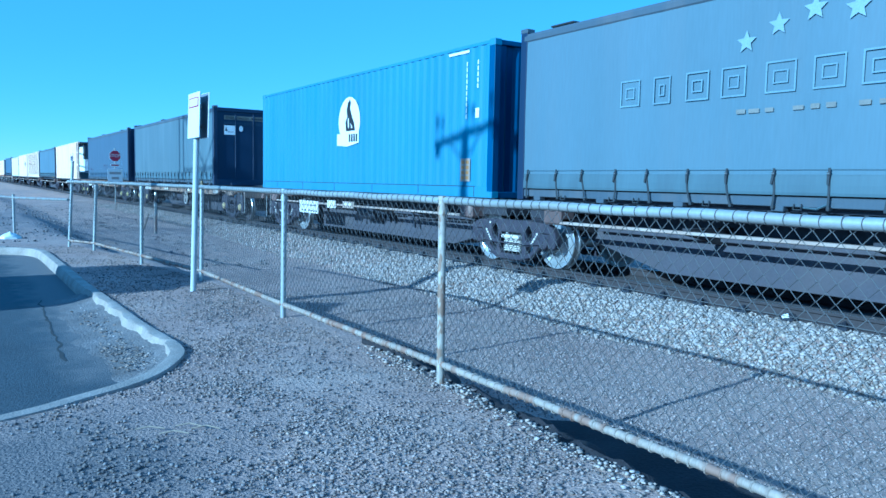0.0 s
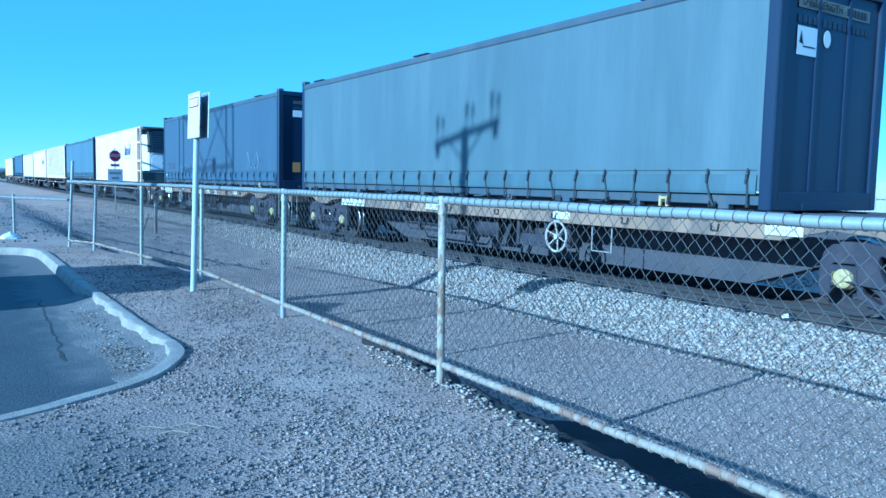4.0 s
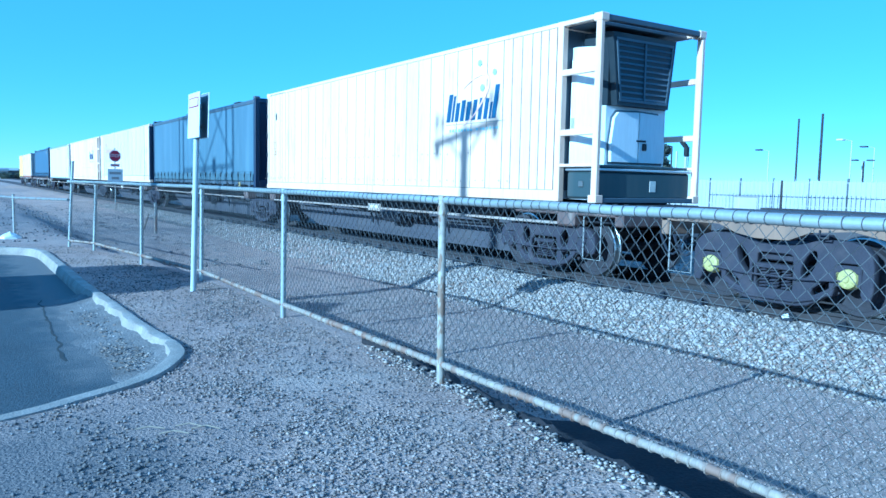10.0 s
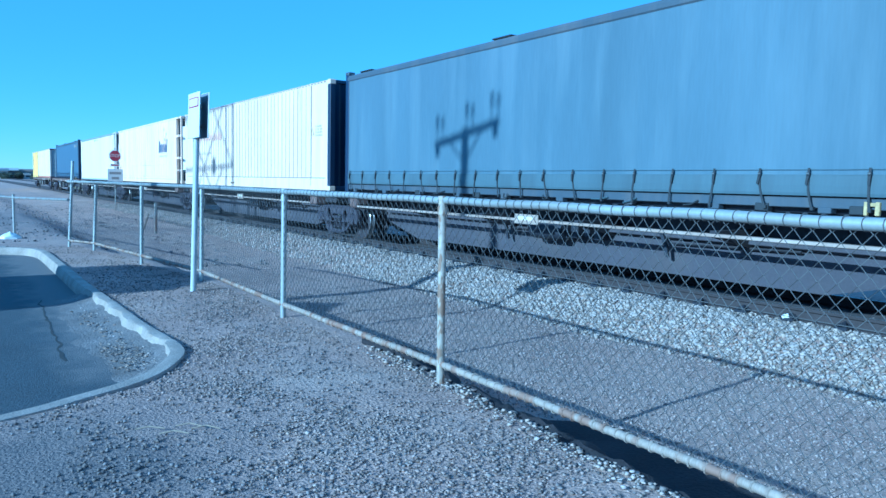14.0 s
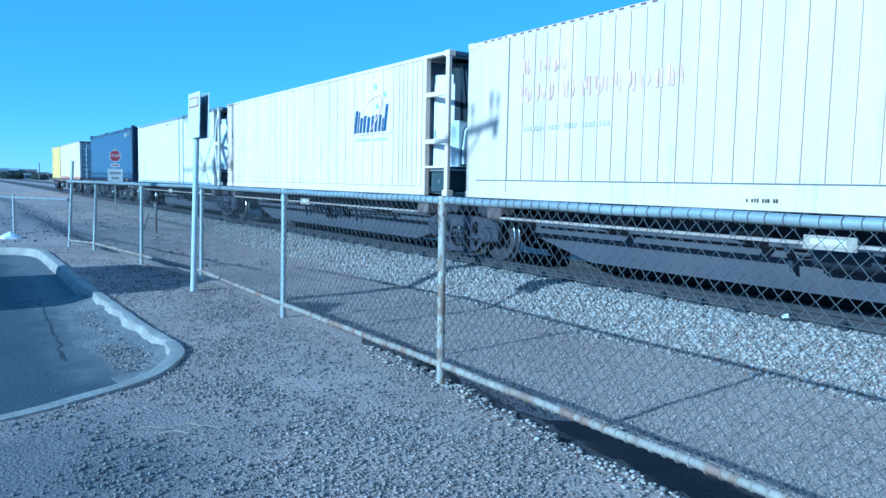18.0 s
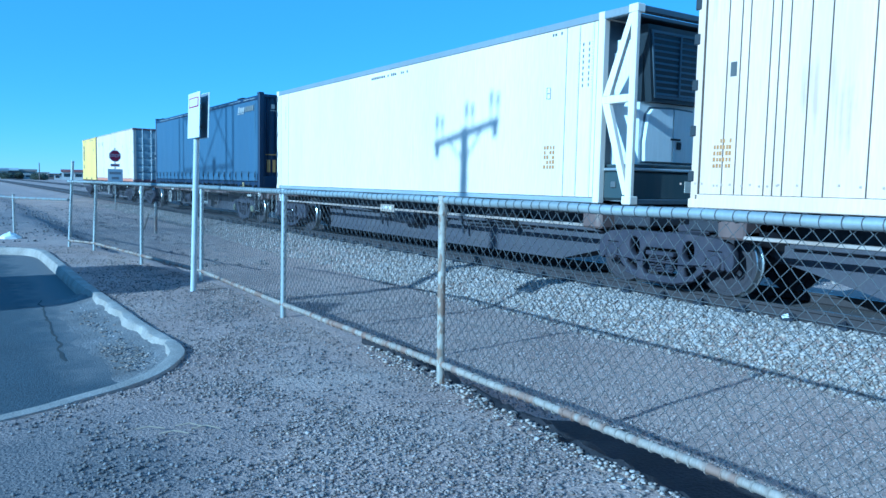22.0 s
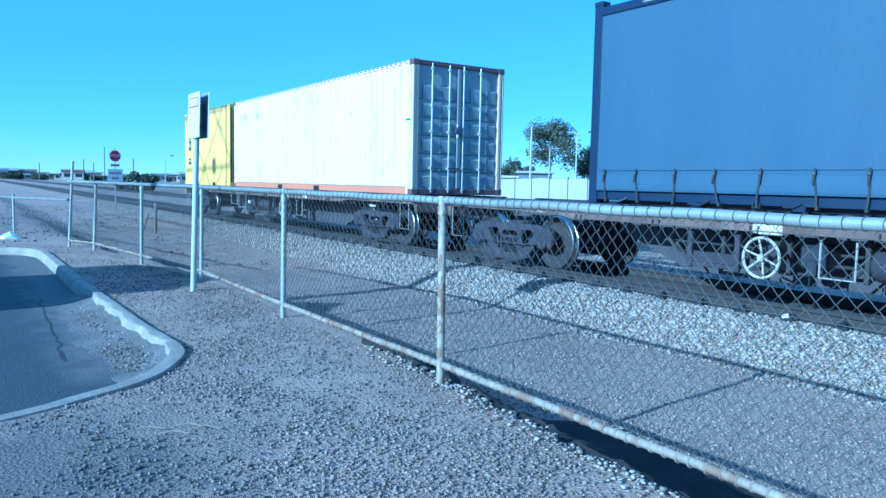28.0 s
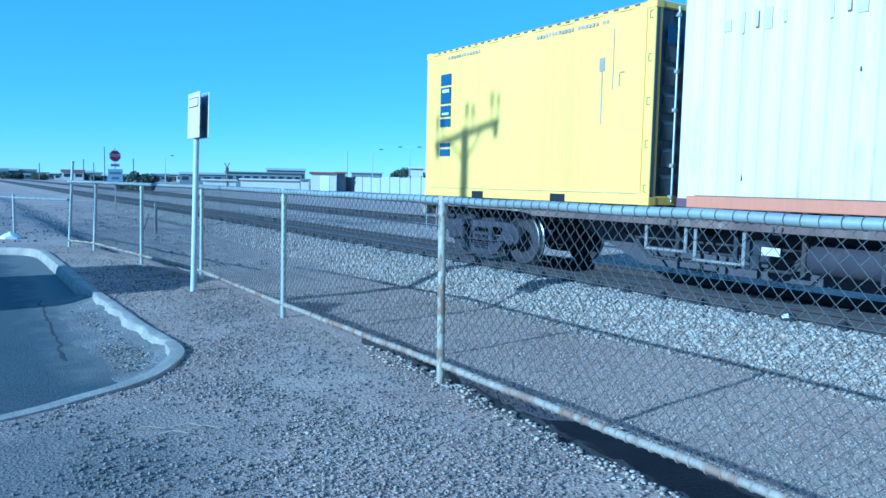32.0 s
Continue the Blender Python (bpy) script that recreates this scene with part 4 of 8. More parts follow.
def cooling_unit(e):
    """The refrigeration set at the leading end: cover, grille with slats, lower doors and tank."""
    plan = [(-1.0, 0.86), (-0.985, 0.76), (-0.80, 0.46), (-0.70, 0.36), (0.70, 0.36), (0.80, 0.46), (0.985, 0.76), (1.0, 0.86)]
    u = part("cooling_unit", MB().prism(plan, 0.60, 2.3, "z").prism([(a * 0.97, b + 0.03) for a, b in plan[:-1]] + [(0.955, 0.86)], 2.3, 2.5, "z"), M_unit, e, "white refrigeration unit with a black grille")
    part("shroud", MB().prism([(-0.80, 0.80), (-0.775, 0.42), (-0.69, 0.345), (0.69, 0.345), (0.775, 0.42), (0.80, 0.80)], 1.56, 2.72, "z"), M_grille, u)
    part("grille", MB().prism([(-0.60, 1.56), (0.60, 1.56), (0.74, 2.70), (-0.74, 2.70)], 0.22, 0.40, "y"), M_grille, u, "black slatted condenser grille")
    part("grille_frame", MB().prism([(-0.55, 1.62), (0.55, 1.62), (0.56, 1.66), (-0.56, 1.66)], 0.200, 0.224, "y").prism([(-0.67, 2.58), (0.67, 2.58), (0.68, 2.62), (-0.68, 2.62)], 0.200, 0.224, "y")
         .prism([(-0.55, 1.66), (-0.52, 1.66), (-0.64, 2.58), (-0.67, 2.58)], 0.200, 0.224, "y").prism([(0.52, 1.66), (0.55, 1.66), (0.67, 2.58), (0.64, 2.58)], 0.200, 0.224, "y"), M_slat, u)
    for i in range(10):
        z = 1.67 + i * 0.091
        w = 0.52 + 0.12 * i / 10
        part("slat", MB().prism([(0.205, z), (0.212, z - 0.002), (0.236, z + 0.05), (0.228, z + 0.05)], -w, w, "x"), M_slat, u)
    part("grille_spine", MB().box(-0.018, 0.018, 0.196, 0.236, 1.64, 2.58, 0.005), M_slat, u)
    for s in (-1, 1):
        edge = [(0.012, 0.66), (0.62, 0.66), (0.63, 0.95), (0.57, 1.36), (0.48, 1.46), (0.012, 1.48)]
        gap = [(0.0, 0.63), (0.65, 0.63), (0.66, 0.95), (0.60, 1.38), (0.50, 1.495), (0.0, 1.515)]
        part("door_seal", MB().prism([(s * a, b) for a, b in gap], 0.345, 0.362, "y"), M_slat, u)
        part("unit_door", MB().prism([(s * a, b) for a, b in edge], 0.285, 0.346, "y"), M_unit, u, "bulging white service door")
    part("latch", MB().box(-0.06, 0.16, 0.265, 0.287, 1.0, 1.03, 0.006).box(0.08, 0.18, 0.26, 0.287, 0.86, 0.98, 0.01), M_strap, u)
    part("label_plate", MB().box(-1.004, -0.99, 0.78, 0.84, 1.2, 1.36), M_mark_grey, u)
    part("drip_rail", MB().box(-1.05, 1.05, 0.12, 0.82, 0.555, 0.60, 0.01), M_tank, u)
    t = part("fuel_tank", MB().box(-1.1, 1.1, 0.1, 0.8, 0.05, 0.5, 0.04), M_tank, e, "dark fuel tank in the end frame")
    part("tank_lid", MB().box(-1.12, 1.12, 0.08, 0.82, 0.5, 0.545, 0.012), M_alu, t)
    part("tank_plate", MB().box(0.1, 0.24, 0.093, 0.103, 0.18, 0.36), M_chalk, t)
    part("filler_cap", MB().box(-1.125, -1.098, 0.4, 0.5, 0.24, 0.34, 0.02), M_buckle, t)


def reefer(y, L, label, brace="ladder", seed=1, panels=True, H=2.896, cover=None, seam=2.3):
    """A refrigerated container whose leading end is an open frame round the cooling unit."""
    e = empty("refrigerated_container", pose(TRACK, y, DECK), label, "shipping container", "containers on the train")
    bay = 0.86 if panels else 0.65
    r = random.Random(seed)
    body = cover or P_cream
    for s in (-1, 1):
        part("side_wall", MB().box(min(s * 1.2135, s * 1.12), max(s * 1.2135, s * 1.12), bay + 0.06, L - 0.12, 0.17 if panels else 0.07, H - 0.07), M_seam, e)
        if panels and s < 0:
            # narrow ribs at both ends, wide panels between
            cuts = [bay + 0.14, bay + 0.34, bay + 0.54, bay + 0.76, (bay + 0.76 + seam - 0.257) / 2, seam - 0.257] + [seam + 0.4888 * i for i in range(22)]
            a = cuts[-1]
            cuts += [a + 0.251, a + 0.51, a + 0.638, a + 0.756, a + 1.05, a + 1.17, a + 1.36]
            cuts = [q for q in cuts if q < L - 0.26] + [L - 0.16]
            for a, b in zip(cuts, cuts[1:]):
                part("wall_panel", MB().box(-1.217, -1.195, a + 0.009, b - 0.009, 0.187, H - 0.087, 0.002), body, e)
        part("bottom_rail", MB().box(min(s * 1.219, s * 1.1), max(s * 1.219, s * 1.1), bay, L - 0.1, 0.0, 0.185 if panels else 0.082, 0.01), body if panels else P_galvbar, e)
        part("top_rail", MB().box(min(s * 1.219, s * 1.1), max(s * 1.219, s * 1.1), 0.1, L - 0.1, H - (0.085 if panels else 0.125), H - 0.008, 0.01), body if panels else F_steel, e)
        for ya in (0.0, L - 0.14):
            part("corner_post", MB().box(min(s * 1.219, s * 1.14), max(s * 1.219, s * 1.14), ya, ya + 0.12, 0.0, H - 0.02, 0.012), body, e)
        part("bay_post", MB().box(min(s * 1.222, s * 1.1), max(s * 1.222, s * 1.1), bay - 0.004, bay + 0.13, -0.002, H - 0.004, 0.012), body, e)
    if not panels:
        for a, b in ((bay + 0.135, 0.858), (0.866, 1.164), (1.176, 1.464), (1.478, 13.385), (13.4, 13.975), (13.99, L - 0.145)):
            part("wall_panel", MB().box(-1.2175, -1.19, a, b, 0.088, H - 0.13, 0.003), body, e)
        for a in (0.885, 1.19, 13.37, 13.99):
            rivets = MB()
            for i in range(58):
                z = 0.13 + 0.045 * i
                rivets.box(-1.2195, -1.216, a - 0.006, a + 0.006, z, z + 0.018)
            tagged(part("rivet_row", rivets, M_fine_joint, e), kind="stuff")
    part("roof", MB().box(-1.12, 1.12, bay + 0.03, L - 0.1, H - 0.12, H - 0.02, 0.01), body, e)
    part("floor", MB().box(-1.09, 1.09, bay + 0.02, L - 0.1, 0.04, 0.18), M_alu, e)
    part("inner_bulkhead", MB().box(-1.11, 1.11, bay + 0.04, bay + 0.1, 0.1, H - 0.06), F_grey, e)
    rear = part("rear_wall", MB().box(-1.12, 1.12, L - 0.12, L - 0.04, 0.08, H - 0.05, 0.01), body, e)
    for z in (0.35, 0.95, 1.55, 2.15, 2.6):
        part("hinge", MB().box(-1.235, -1.2, L - 0.07, L + 0.02, z, z + 0.14, 0.01), M_strap, rear)
    part("frame_header", MB().box(-1.1, 1.1, 0.0, 0.12, H - 0.1, H - 0.01, 0.012), F_grey, e)
    part("roof_plate", MB().box(-1.1, 1.1, 0.3, bay + 0.05, H - 0.10, H - 0.04, 0.01), F_grey, e)
    part("frame_sill", MB().box(-1.1, 1.1, 0.0, 0.12, 0.0, 0.08, 0.01), F_grey, e)
    for s in (-1, 1):
        x0, x1 = min(s * 1.21, s * 1.14), max(s * 1.21, s * 1.14)
        if brace == "ladder":
            for z in (0.56, 1.06, 2.02):
                part("frame_rung", MB().box(x0, x1, 0.1, bay + 0.02, z, z + (0.1 if z > 1 else 0.05), 0.012), body, e)
        else:
            part("frame_rung", MB().box(x0, x1, 0.1, bay + 0.02, 1.5, 1.62, 0.012), body, e)
            for za, zb in ((1.62, 2.78), (1.5, 0.14)):
                part("diagonal_brace", MB().prism([(0.5, za), (0.64, za), (0.16, zb), (0.06, zb)], x0, x1, "x"), body, e)
    cooling_unit(e)
    castings(e, L, H, body)
    if panels:
        bolt = None
        for q in cuts[5:]:
            for z, k in ((0.31, 0.06), (0.31, 0.30), (0.845, 0.06), (0.845, 0.30)):
                if z > 0.5 and not 3 < q < L - 4 or r.random() < 0.2:
                    continue
                m = pose(-1.219, q + k, z + r.uniform(-0.015, 0.015))
                if bolt is None:
                    bolt = part("bolt", MB().box(-0.006, 0.004, -0.014, 0.014, -0.014, 0.014, 0.003), M_scuff, e, at=m)
                else:
                    again(bolt, m)
        sticker(e, "top_marking", M_mark_ink, [rect(13.0 + 0.13 * i, 13.07 + 0.13 * i, H - 0.075, H - 0.05) for i in range(9)], -1.2195)
    MOVING.append((e, y, DECK))
    return e


M_fine_joint = mat("grey_panel_seam", (0.40, 0.29, 0.20), 0.8, var=0.1, fine_var=0.1)
M_smudge = mat("brown_rubbed_smudge", (0.66, 0.46, 0.345), 0.7, var=0.12, scale=6, fine_var=0.08)
M_scuff = mat("rusty_scuff", (0.46, 0.345, 0.27), 0.7, var=0.2, fine_var=0.1)


def smudges(e, places):
    """Rusty rub marks with ragged ends; places: y, bottom, top."""
    r = random.Random(3)
    for y, z0, z1 in places:
        tips = [[(y + k * 0.018, z0 + r.uniform(0, 0.16)), (y + k * 0.018 + 0.016, z0 + r.uniform(0, 0.16)), (y + k * 0.018 + 0.014, z1 - r.uniform(0, 0.2)), (y + k * 0.018 + 0.003, z1 - r.uniform(0, 0.2))] for k in range(3)]
        sticker(e, "rub_mark", M_smudge, tips, -1.2182, "soft brown rub mark")


def swoosh_mark(e, y0, z):
    """A company mark: a row of slanted blue bars, a pale swoosh and dots over them, a line and a faded strip below."""
    shapes = []

    def lean(y, h):
        return y0 - y - 0.19 * h, z + h

    for a, b, h in ((0.0, 0.14, 0.54), (0.17, 0.25, 0.5), (0.29, 0.42, 0.36), (0.47, 0.6, 0.40), (0.66, 0.8, 0.36), (0.87, 0.99, 0.38), (1.06, 1.18, 0.40), (1.24, 1.36, 0.38), (1.41, 1.48, 0.3), (1.5, 1.63, 0.6)):
        shapes.append([lean(a, 0), lean(b, 0), lean(b, h), lean(a, h)])
    sticker(e, "company_mark", M_mark_blue, shapes, -1.221, "slanted blue company mark")
    arc = [(y0 - 0.6, z + 0.62), (y0 - 0.75, z + 0.70), (y0 - 0.95, z + 0.78), (y0 - 1.2, z + 0.83), (y0 - 1.36, z + 0.8), (y0 - 1.42, z + 0.68), (y0 - 1.38, z + 0.52), (y0 - 1.22, z + 0.33), (y0 - 1.0, z + 0.12), (y0 - 0.8, z), (y0 - 0.6, z - 0.09)]
    mb = MB()
    for i, (a, b) in enumerate(zip(arc, arc[1:])):
        for q in stroke([a, b], 0.02 + 0.05 * math.exp(-((i - 5) / 2.2) ** 2)):
            mb.prism(q, -1.2282 - 0.0004 * (i % 2), -1.2297 - 0.0004 * (i % 2), "x")
    tagged(part("mark_swoosh", mb, M_mark_pink, e, "faded pink swoosh"), kind="stuff")
    dots = [[(y0 - dy + rr * math.cos(t), z + dz + rr * math.sin(t)) for t in [2 * math.pi * i / 10 for i in range(10)]] for dy, dz, rr in ((1.21, 0.58, 0.065), (1.58, 0.83, 0.055), (1.12, 1.04, 0.06))]
    sticker(e, "mark_dot", M_mark_cyan, dots, -1.2322)
    sticker(e, "mark_line", M_mark_grey, [rect(y0 - 1.92, y0, z - 0.06, z - 0.05)], -1.221)
    sticker(e, "mark_strapline", M_mark_cyan, bars(y0 - 1.72, y0 - 0.1, z - 0.2, 0.055, 16, 8), -1.221)


# ---- wagons ----
def wheelset_mesh(material_rim, disc=None):
    mb = MB()
    for s in (-1, 1):
        ax = Matrix.Translation((s * 0.75, 0, 0)) @ Matrix.Rotation(radians(90 * s), 4, "Y")
        mb.lathe([(0.0, 0.075), (0.1, 0.075), (0.12, 0.055), (0.17, 0.03), (0.34, 0.012), (0.39, 0.05)], ax, 28)
        mb.lathe([(0.0, -0.07), (0.15, -0.06), (0.37, -0.03), (0.40, -0.06), (0.485, -0.065), (0.485, -0.04)], ax, 28).mark(0)
        mb.lathe([(0.39, 0.05), (0.40, 0.066), (0.448, 0.066)], ax, 28).mark(0)
        mb.lathe([(0.448, 0.066), (0.46, 0.055), (0.462, -0.035), (0.485, -0.04)], ax, 28).mark(1)
        for k in range(3):
            t = k * 2.1
            mb.box(s * 0.79 - 0.006, s * 0.79 + 0.006, 0.22 * math.cos(t) - 0.03, 0.22 * math.cos(t) + 0.03, 0.22 * math.sin(t) - 0.03, 0.22 * math.sin(t) + 0.03).mark(1)
    mb.tube([(-1.0, 0, 0), (1.0, 0, 0)], 0.075, 12).mark(0)
    return mb.mesh("wheelset", [disc or M_wheel, material_rim], True)


WHEELSET = wheelset_mesh(M_tread)
WHEELSET_BRIGHT = wheelset_mesh(M_tread, M_alu)


def oval(cy, cz, a, b, tilt, n=14):
    """An oval outline; tilt in degrees."""
    c, d = math.cos(radians(tilt)), math.sin(radians(tilt))
    return [(cy + a * math.cos(t) * c - b * math.sin(t) * d, cz + a * math.cos(t) * d + b * math.sin(t) * c) for t in [2 * math.pi * i / n for i in range(n)]]


def cast_plate(name, outline, holes, thick, bevel, material):
    """A thick casting in the plane of the wagon's side, with rounded edges and openings through it."""
    cu = bpy.data.curves.new(name, "CURVE")
    cu.dimensions, cu.fill_mode, cu.extrude, cu.bevel_depth, cu.bevel_resolution = "2D", "BOTH", thick / 2 - bevel, bevel, 1
    for pts in (outline, *holes):
        sp = cu.splines.new("POLY")
        sp.points.add(len(pts) - 1)
        for q, (a, b) in zip(sp.points, pts):
            q.co = (a, b, 0, 1)
        sp.use_cyclic_u = True
    ob = new(name, cu)
    me = bpy.data.meshes.new_from_object(ob)
    bpy.data.objects.remove(ob)
    me.transform(Matrix(((0, 0, 1, 0), (1, 0, 0, 0), (0, 1, 0, 0), (0, 0, 0, 1))))
    me.materials.clear()
    me.materials.append(material)
    return me


def side_frame_mesh(kind):
    """The cast frame of a three-piece bogie, outside the wheels: kind 'sloped' has leaning ovals and a dipped top, 'slender' open triangles, 'heavy' upright ovals."""
    if kind == "sloped":
        half = [(0.0, 0.765), (0.2, 0.77), (0.36, 0.80), (0.52, 0.85), (0.7, 0.872), (0.92, 0.868), (1.06, 0.83), (1.15, 0.75), (1.185, 0.63), (1.19, 0.36), (1.17, 0.25), (1.10, 0.24), (1.07, 0.30),
                (1.085, 0.58), (1.05, 0.645), (0.79, 0.645), (0.755, 0.58), (0.745, 0.31), (0.73, 0.25), (0.66, 0.24), (0.56, 0.17), (0.44, 0.10), (0.3, 0.075), (0.0, 0.07)]
        window = [oval(0.44, 0.575, 0.085, 0.20, -24), [(0.49, 0.31), (0.64, 0.42), (0.70, 0.44), (0.71, 0.32), (0.62, 0.265), (0.50, 0.20), (0.45, 0.22)]]
        nest = [(-0.25, 0.22), (0.25, 0.22), (0.26, 0.3), (0.25, 0.66), (0.2, 0.69), (-0.2, 0.69), (-0.25, 0.66), (-0.26, 0.3)]
    elif kind == "slender":
        half = [(0.0, 0.745), (0.5, 0.745), (0.8, 0.735), (0.98, 0.70), (1.09, 0.64), (1.13, 0.55), (1.12, 0.42), (1.07, 0.40), (1.045, 0.46), (1.03, 0.56), (0.99, 0.60), (0.83, 0.60), (0.79, 0.56),
                (0.775, 0.44), (0.71, 0.41), (0.58, 0.28), (0.45, 0.16), (0.34, 0.125), (0.0, 0.12)]
        window = [[(0.32, 0.665), (0.60, 0.665), (0.68, 0.635), (0.67, 0.59), (0.55, 0.46), (0.40, 0.32), (0.34, 0.30), (0.32, 0.36)]]
        nest = [(-0.23, 0.21), (0.23, 0.21), (0.24, 0.3), (0.23, 0.60), (0.19, 0.63), (-0.19, 0.63), (-0.23, 0.60), (-0.24, 0.3)]
    else:
        half = [(0.0, 0.80), (0.4, 0.805), (0.75, 0.79), (0.98, 0.77), (1.1, 0.72), (1.18, 0.62), (1.2, 0.48), (1.18, 0.40), (1.13, 0.37), (1.09, 0.42),
                (1.075, 0.56), (1.03, 0.635), (0.81, 0.635), (0.76, 0.56), (0.75, 0.36), (0.70, 0.30), (0.56, 0.19), (0.42, 0.12), (0.28, 0.10), (0.0, 0.095)]
        window = [oval(0.485, 0.58, 0.115, 0.16, -8), [(0.42, 0.36), (0.62, 0.40), (0.66, 0.33), (0.52, 0.225), (0.40, 0.20)]]
        nest = [(-0.31, 0.18), (0.31, 0.18), (0.33, 0.27), (0.32, 0.54), (0.28, 0.60), (-0.28, 0.60), (-0.32, 0.54), (-0.33, 0.27)]
    outline = half + [(-a, b) for a, b in reversed(half[1:-1])]
    holes = [nest] + window + [[(-a, b) for a, b in reversed(w)] for w in window]
    return cast_plate("side_frame", outline, holes, 0.13, 0.014, M_bogie)


def spring_mesh(material):
    mb = MB()
    for y in (-0.14, 0.02, 0.16):
        pts = [(0.055 * math.cos(t), y + 0.055 * math.sin(t), 0.24 + 0.24 * t / 37.7) for t in [37.7 * i / 60 for i in range(61)]]
        mb.tube(pts, 0.014, 5)
    mb.box(-0.09, 0.09, -0.25, 0.25, 0.48, 0.54, 0.01)
    return mb.mesh("spring_nest", material)


SIDE_FRAMES = {k: side_frame_mesh(k) for k in ("sloped", "slender", "heavy")}
SPRINGS = spring_mesh(M_bogie)
SPRINGS_WHITE = spring_mesh(M_chalk)
DAB = MB().box(-0.004, 0.002, -0.02, 0.02, -0.016, 0.016).mesh("painted_mark", M_chalk)


def cap_mesh(material):
    mb = MB()
    ax = Matrix.Rotation(radians(-90), 4, "Y")
    mb.lathe([(0.0, 0.10), (0.035, 0.10), (0.045, 0.085), (0.085, 0.08), (0.11, 0.06), (0.12, 0.0), (0.13, -0.01), (0.13, -0.06)], ax, 16)
    for k in range(3):
        t = 2.094 * k + 0.5
        mb.box(-0.085, -0.06, 0.07 * math.cos(t) - 0.014, 0.07 * math.cos(t) + 0.014, 0.07 * math.sin(t) - 0.014, 0.07 * math.sin(t) + 0.014)
    mb.box(-0.03, 0.06, 0.1, 0.15, -0.08, 0.08, 0.01)
    return mb.mesh("bearing_cap", material, True)


CAP_GREY, CAP_YELLOW, CAP_LIME, CAP_DULL = cap_mesh(M_bogie), cap_mesh(M_cap_yellow), cap_mesh(M_cap_lime), cap_mesh(M_cap_dull)


def shared(name, mesh, parent, m):
    ob = new(name, mesh)
    ob.parent = parent
    ob.matrix_basis = m
    return ob


RIGGING = (MB().tube([(-0.03, -0.62, 0.2), (-0.04, -0.3, 0.12), (-0.04, 0.3, 0.12), (-0.03, 0.62, 0.2)], 0.016, 6).tube([(-0.05, -0.95, 0.44), (-0.07, -0.4, 0.40), (-0.07, 0.4, 0.40), (-0.05, 0.95, 0.44)], 0.013, 6)
           .box(-0.07, -0.03, 0.27, 0.31, 0.30, 0.54, 0.01)).mesh("brake_rigging", M_bogie)
ADAPTER = MB().box(-0.05, 0.06, -0.15, 0.17, 0.06, 0.15, 0.012).box(-0.045, 0.05, 0.10, 0.17, -0.1, 0.08, 0.012).box(-0.045, 0.05, -0.15, -0.1, -0.09, 0.08, 0.012).mesh("axle_box_adapter", M_bogie)


def bogie(wagon, y, caps, wheels=None, kind="heavy"):
    """Bolster, two cast side frames, springs, bearings and two wheelsets."""
    mb = MB().box(-0.95, 0.95, -0.2, 0.2, 0.56, 0.8, 0.03).box(-0.4, 0.4, -0.3, 0.3, 0.78, 0.9, 0.03)
    mb.box(-1.0, -0.93, -0.25, 0.25, 0.58, 0.7, 0.01)
    b = part("bogie", mb, M_bogie, wagon, "cast steel three-piece bogie coated in dust", at=pose(0, y, 0))
    for s in (-1, 1):
        shared("side_frame", SIDE_FRAMES[kind], b, pose(s * 1.03, 0, 0))
        shared("brake_rigging", RIGGING, b, pose(s * 1.08, 0, 0, 0, 0, 0 if s < 0 else 180))
        shared("spring_nest", SPRINGS_WHITE if wheels else SPRINGS, b, pose(s * 1.03, 0, 0))
        if wheels and s < 0:
            for k in range(5):
                for q in (-1, 1):
                    shared("painted_mark", DAB, b, pose(-1.098, q * (0.73 - 0.035 * k), 0.60 - 0.045 * k, 20 * q))
            shared("painted_mark", DAB, b, pose(-1.098, 0.62, 0.74))
        for k in (-1, 1):
            shared("axle_box_adapter", ADAPTER, b, pose(s * 1.045, k * 0.915, 0.46, 0, 0, 0 if s < 0 else 180))
            shared("bearing_cap", caps, b, pose(s * 1.06, k * 0.915, 0.46, 0, 0, 0 if s < 0 else 180))
    for k in (-1, 1):
        shared("brake_beam", BRAKE, b, pose(0, k * 0.38, 0.36))
        w = shared("wheelset", wheels or WHEELSET, b, pose(0, k * 0.915, 0.46))
        WHEELSETS.append((w, k * 0.915))
    return b


BRAKE = MB().box(-0.8, 0.8, -0.05, 0.05, -0.05, 0.05, 0.015).box(-0.83, -0.68, -0.09, 0.09, -0.14, 0.14, 0.02).box(0.68, 0.83, -0.09, 0.09, -0.14, 0.14, 0.02).mesh("brake_beam", M_dark)


def coupler(w, y, s):
    mb = MB().box(-0.09, 0.09, min(y, y + s * 0.5), max(y, y + s * 0.5), 0.72, 0.9, 0.02).box(-0.16, 0.16, min(y + s * 0.45, y + s * 0.72), max(y + s * 0.45, y + s * 0.72), 0.66, 0.96, 0.05)
    part("coupler", mb, M_dark, w)
    pts = [(-0.35, y + s * (0.05 + 0.55 * t), 0.78 - 0.38 * math.sin(math.pi * min(1, t * 1.1)) * 0.9) for t in [i / 8 for i in range(9)]]
    part("brake_hose", MB().tube(pts, 0.02, 6), M_dark, w)


def stirrup(w, y, material, x=-1.16, low=0.3):
    sy = 0.19
    mb = MB().tube([(x, y - sy, 0.98), (x, y - sy, low), (x, y + sy, low), (x, y + sy, 0.98)], 0.010, 6)
    part("step", mb, material, w, "bent bar foot step", smooth=True)


M_handwheel = mat("grubby_white_enamel", (0.46, 0.42, 0.375), 0.6, var=0.2, scale=6, fine_var=0.1)


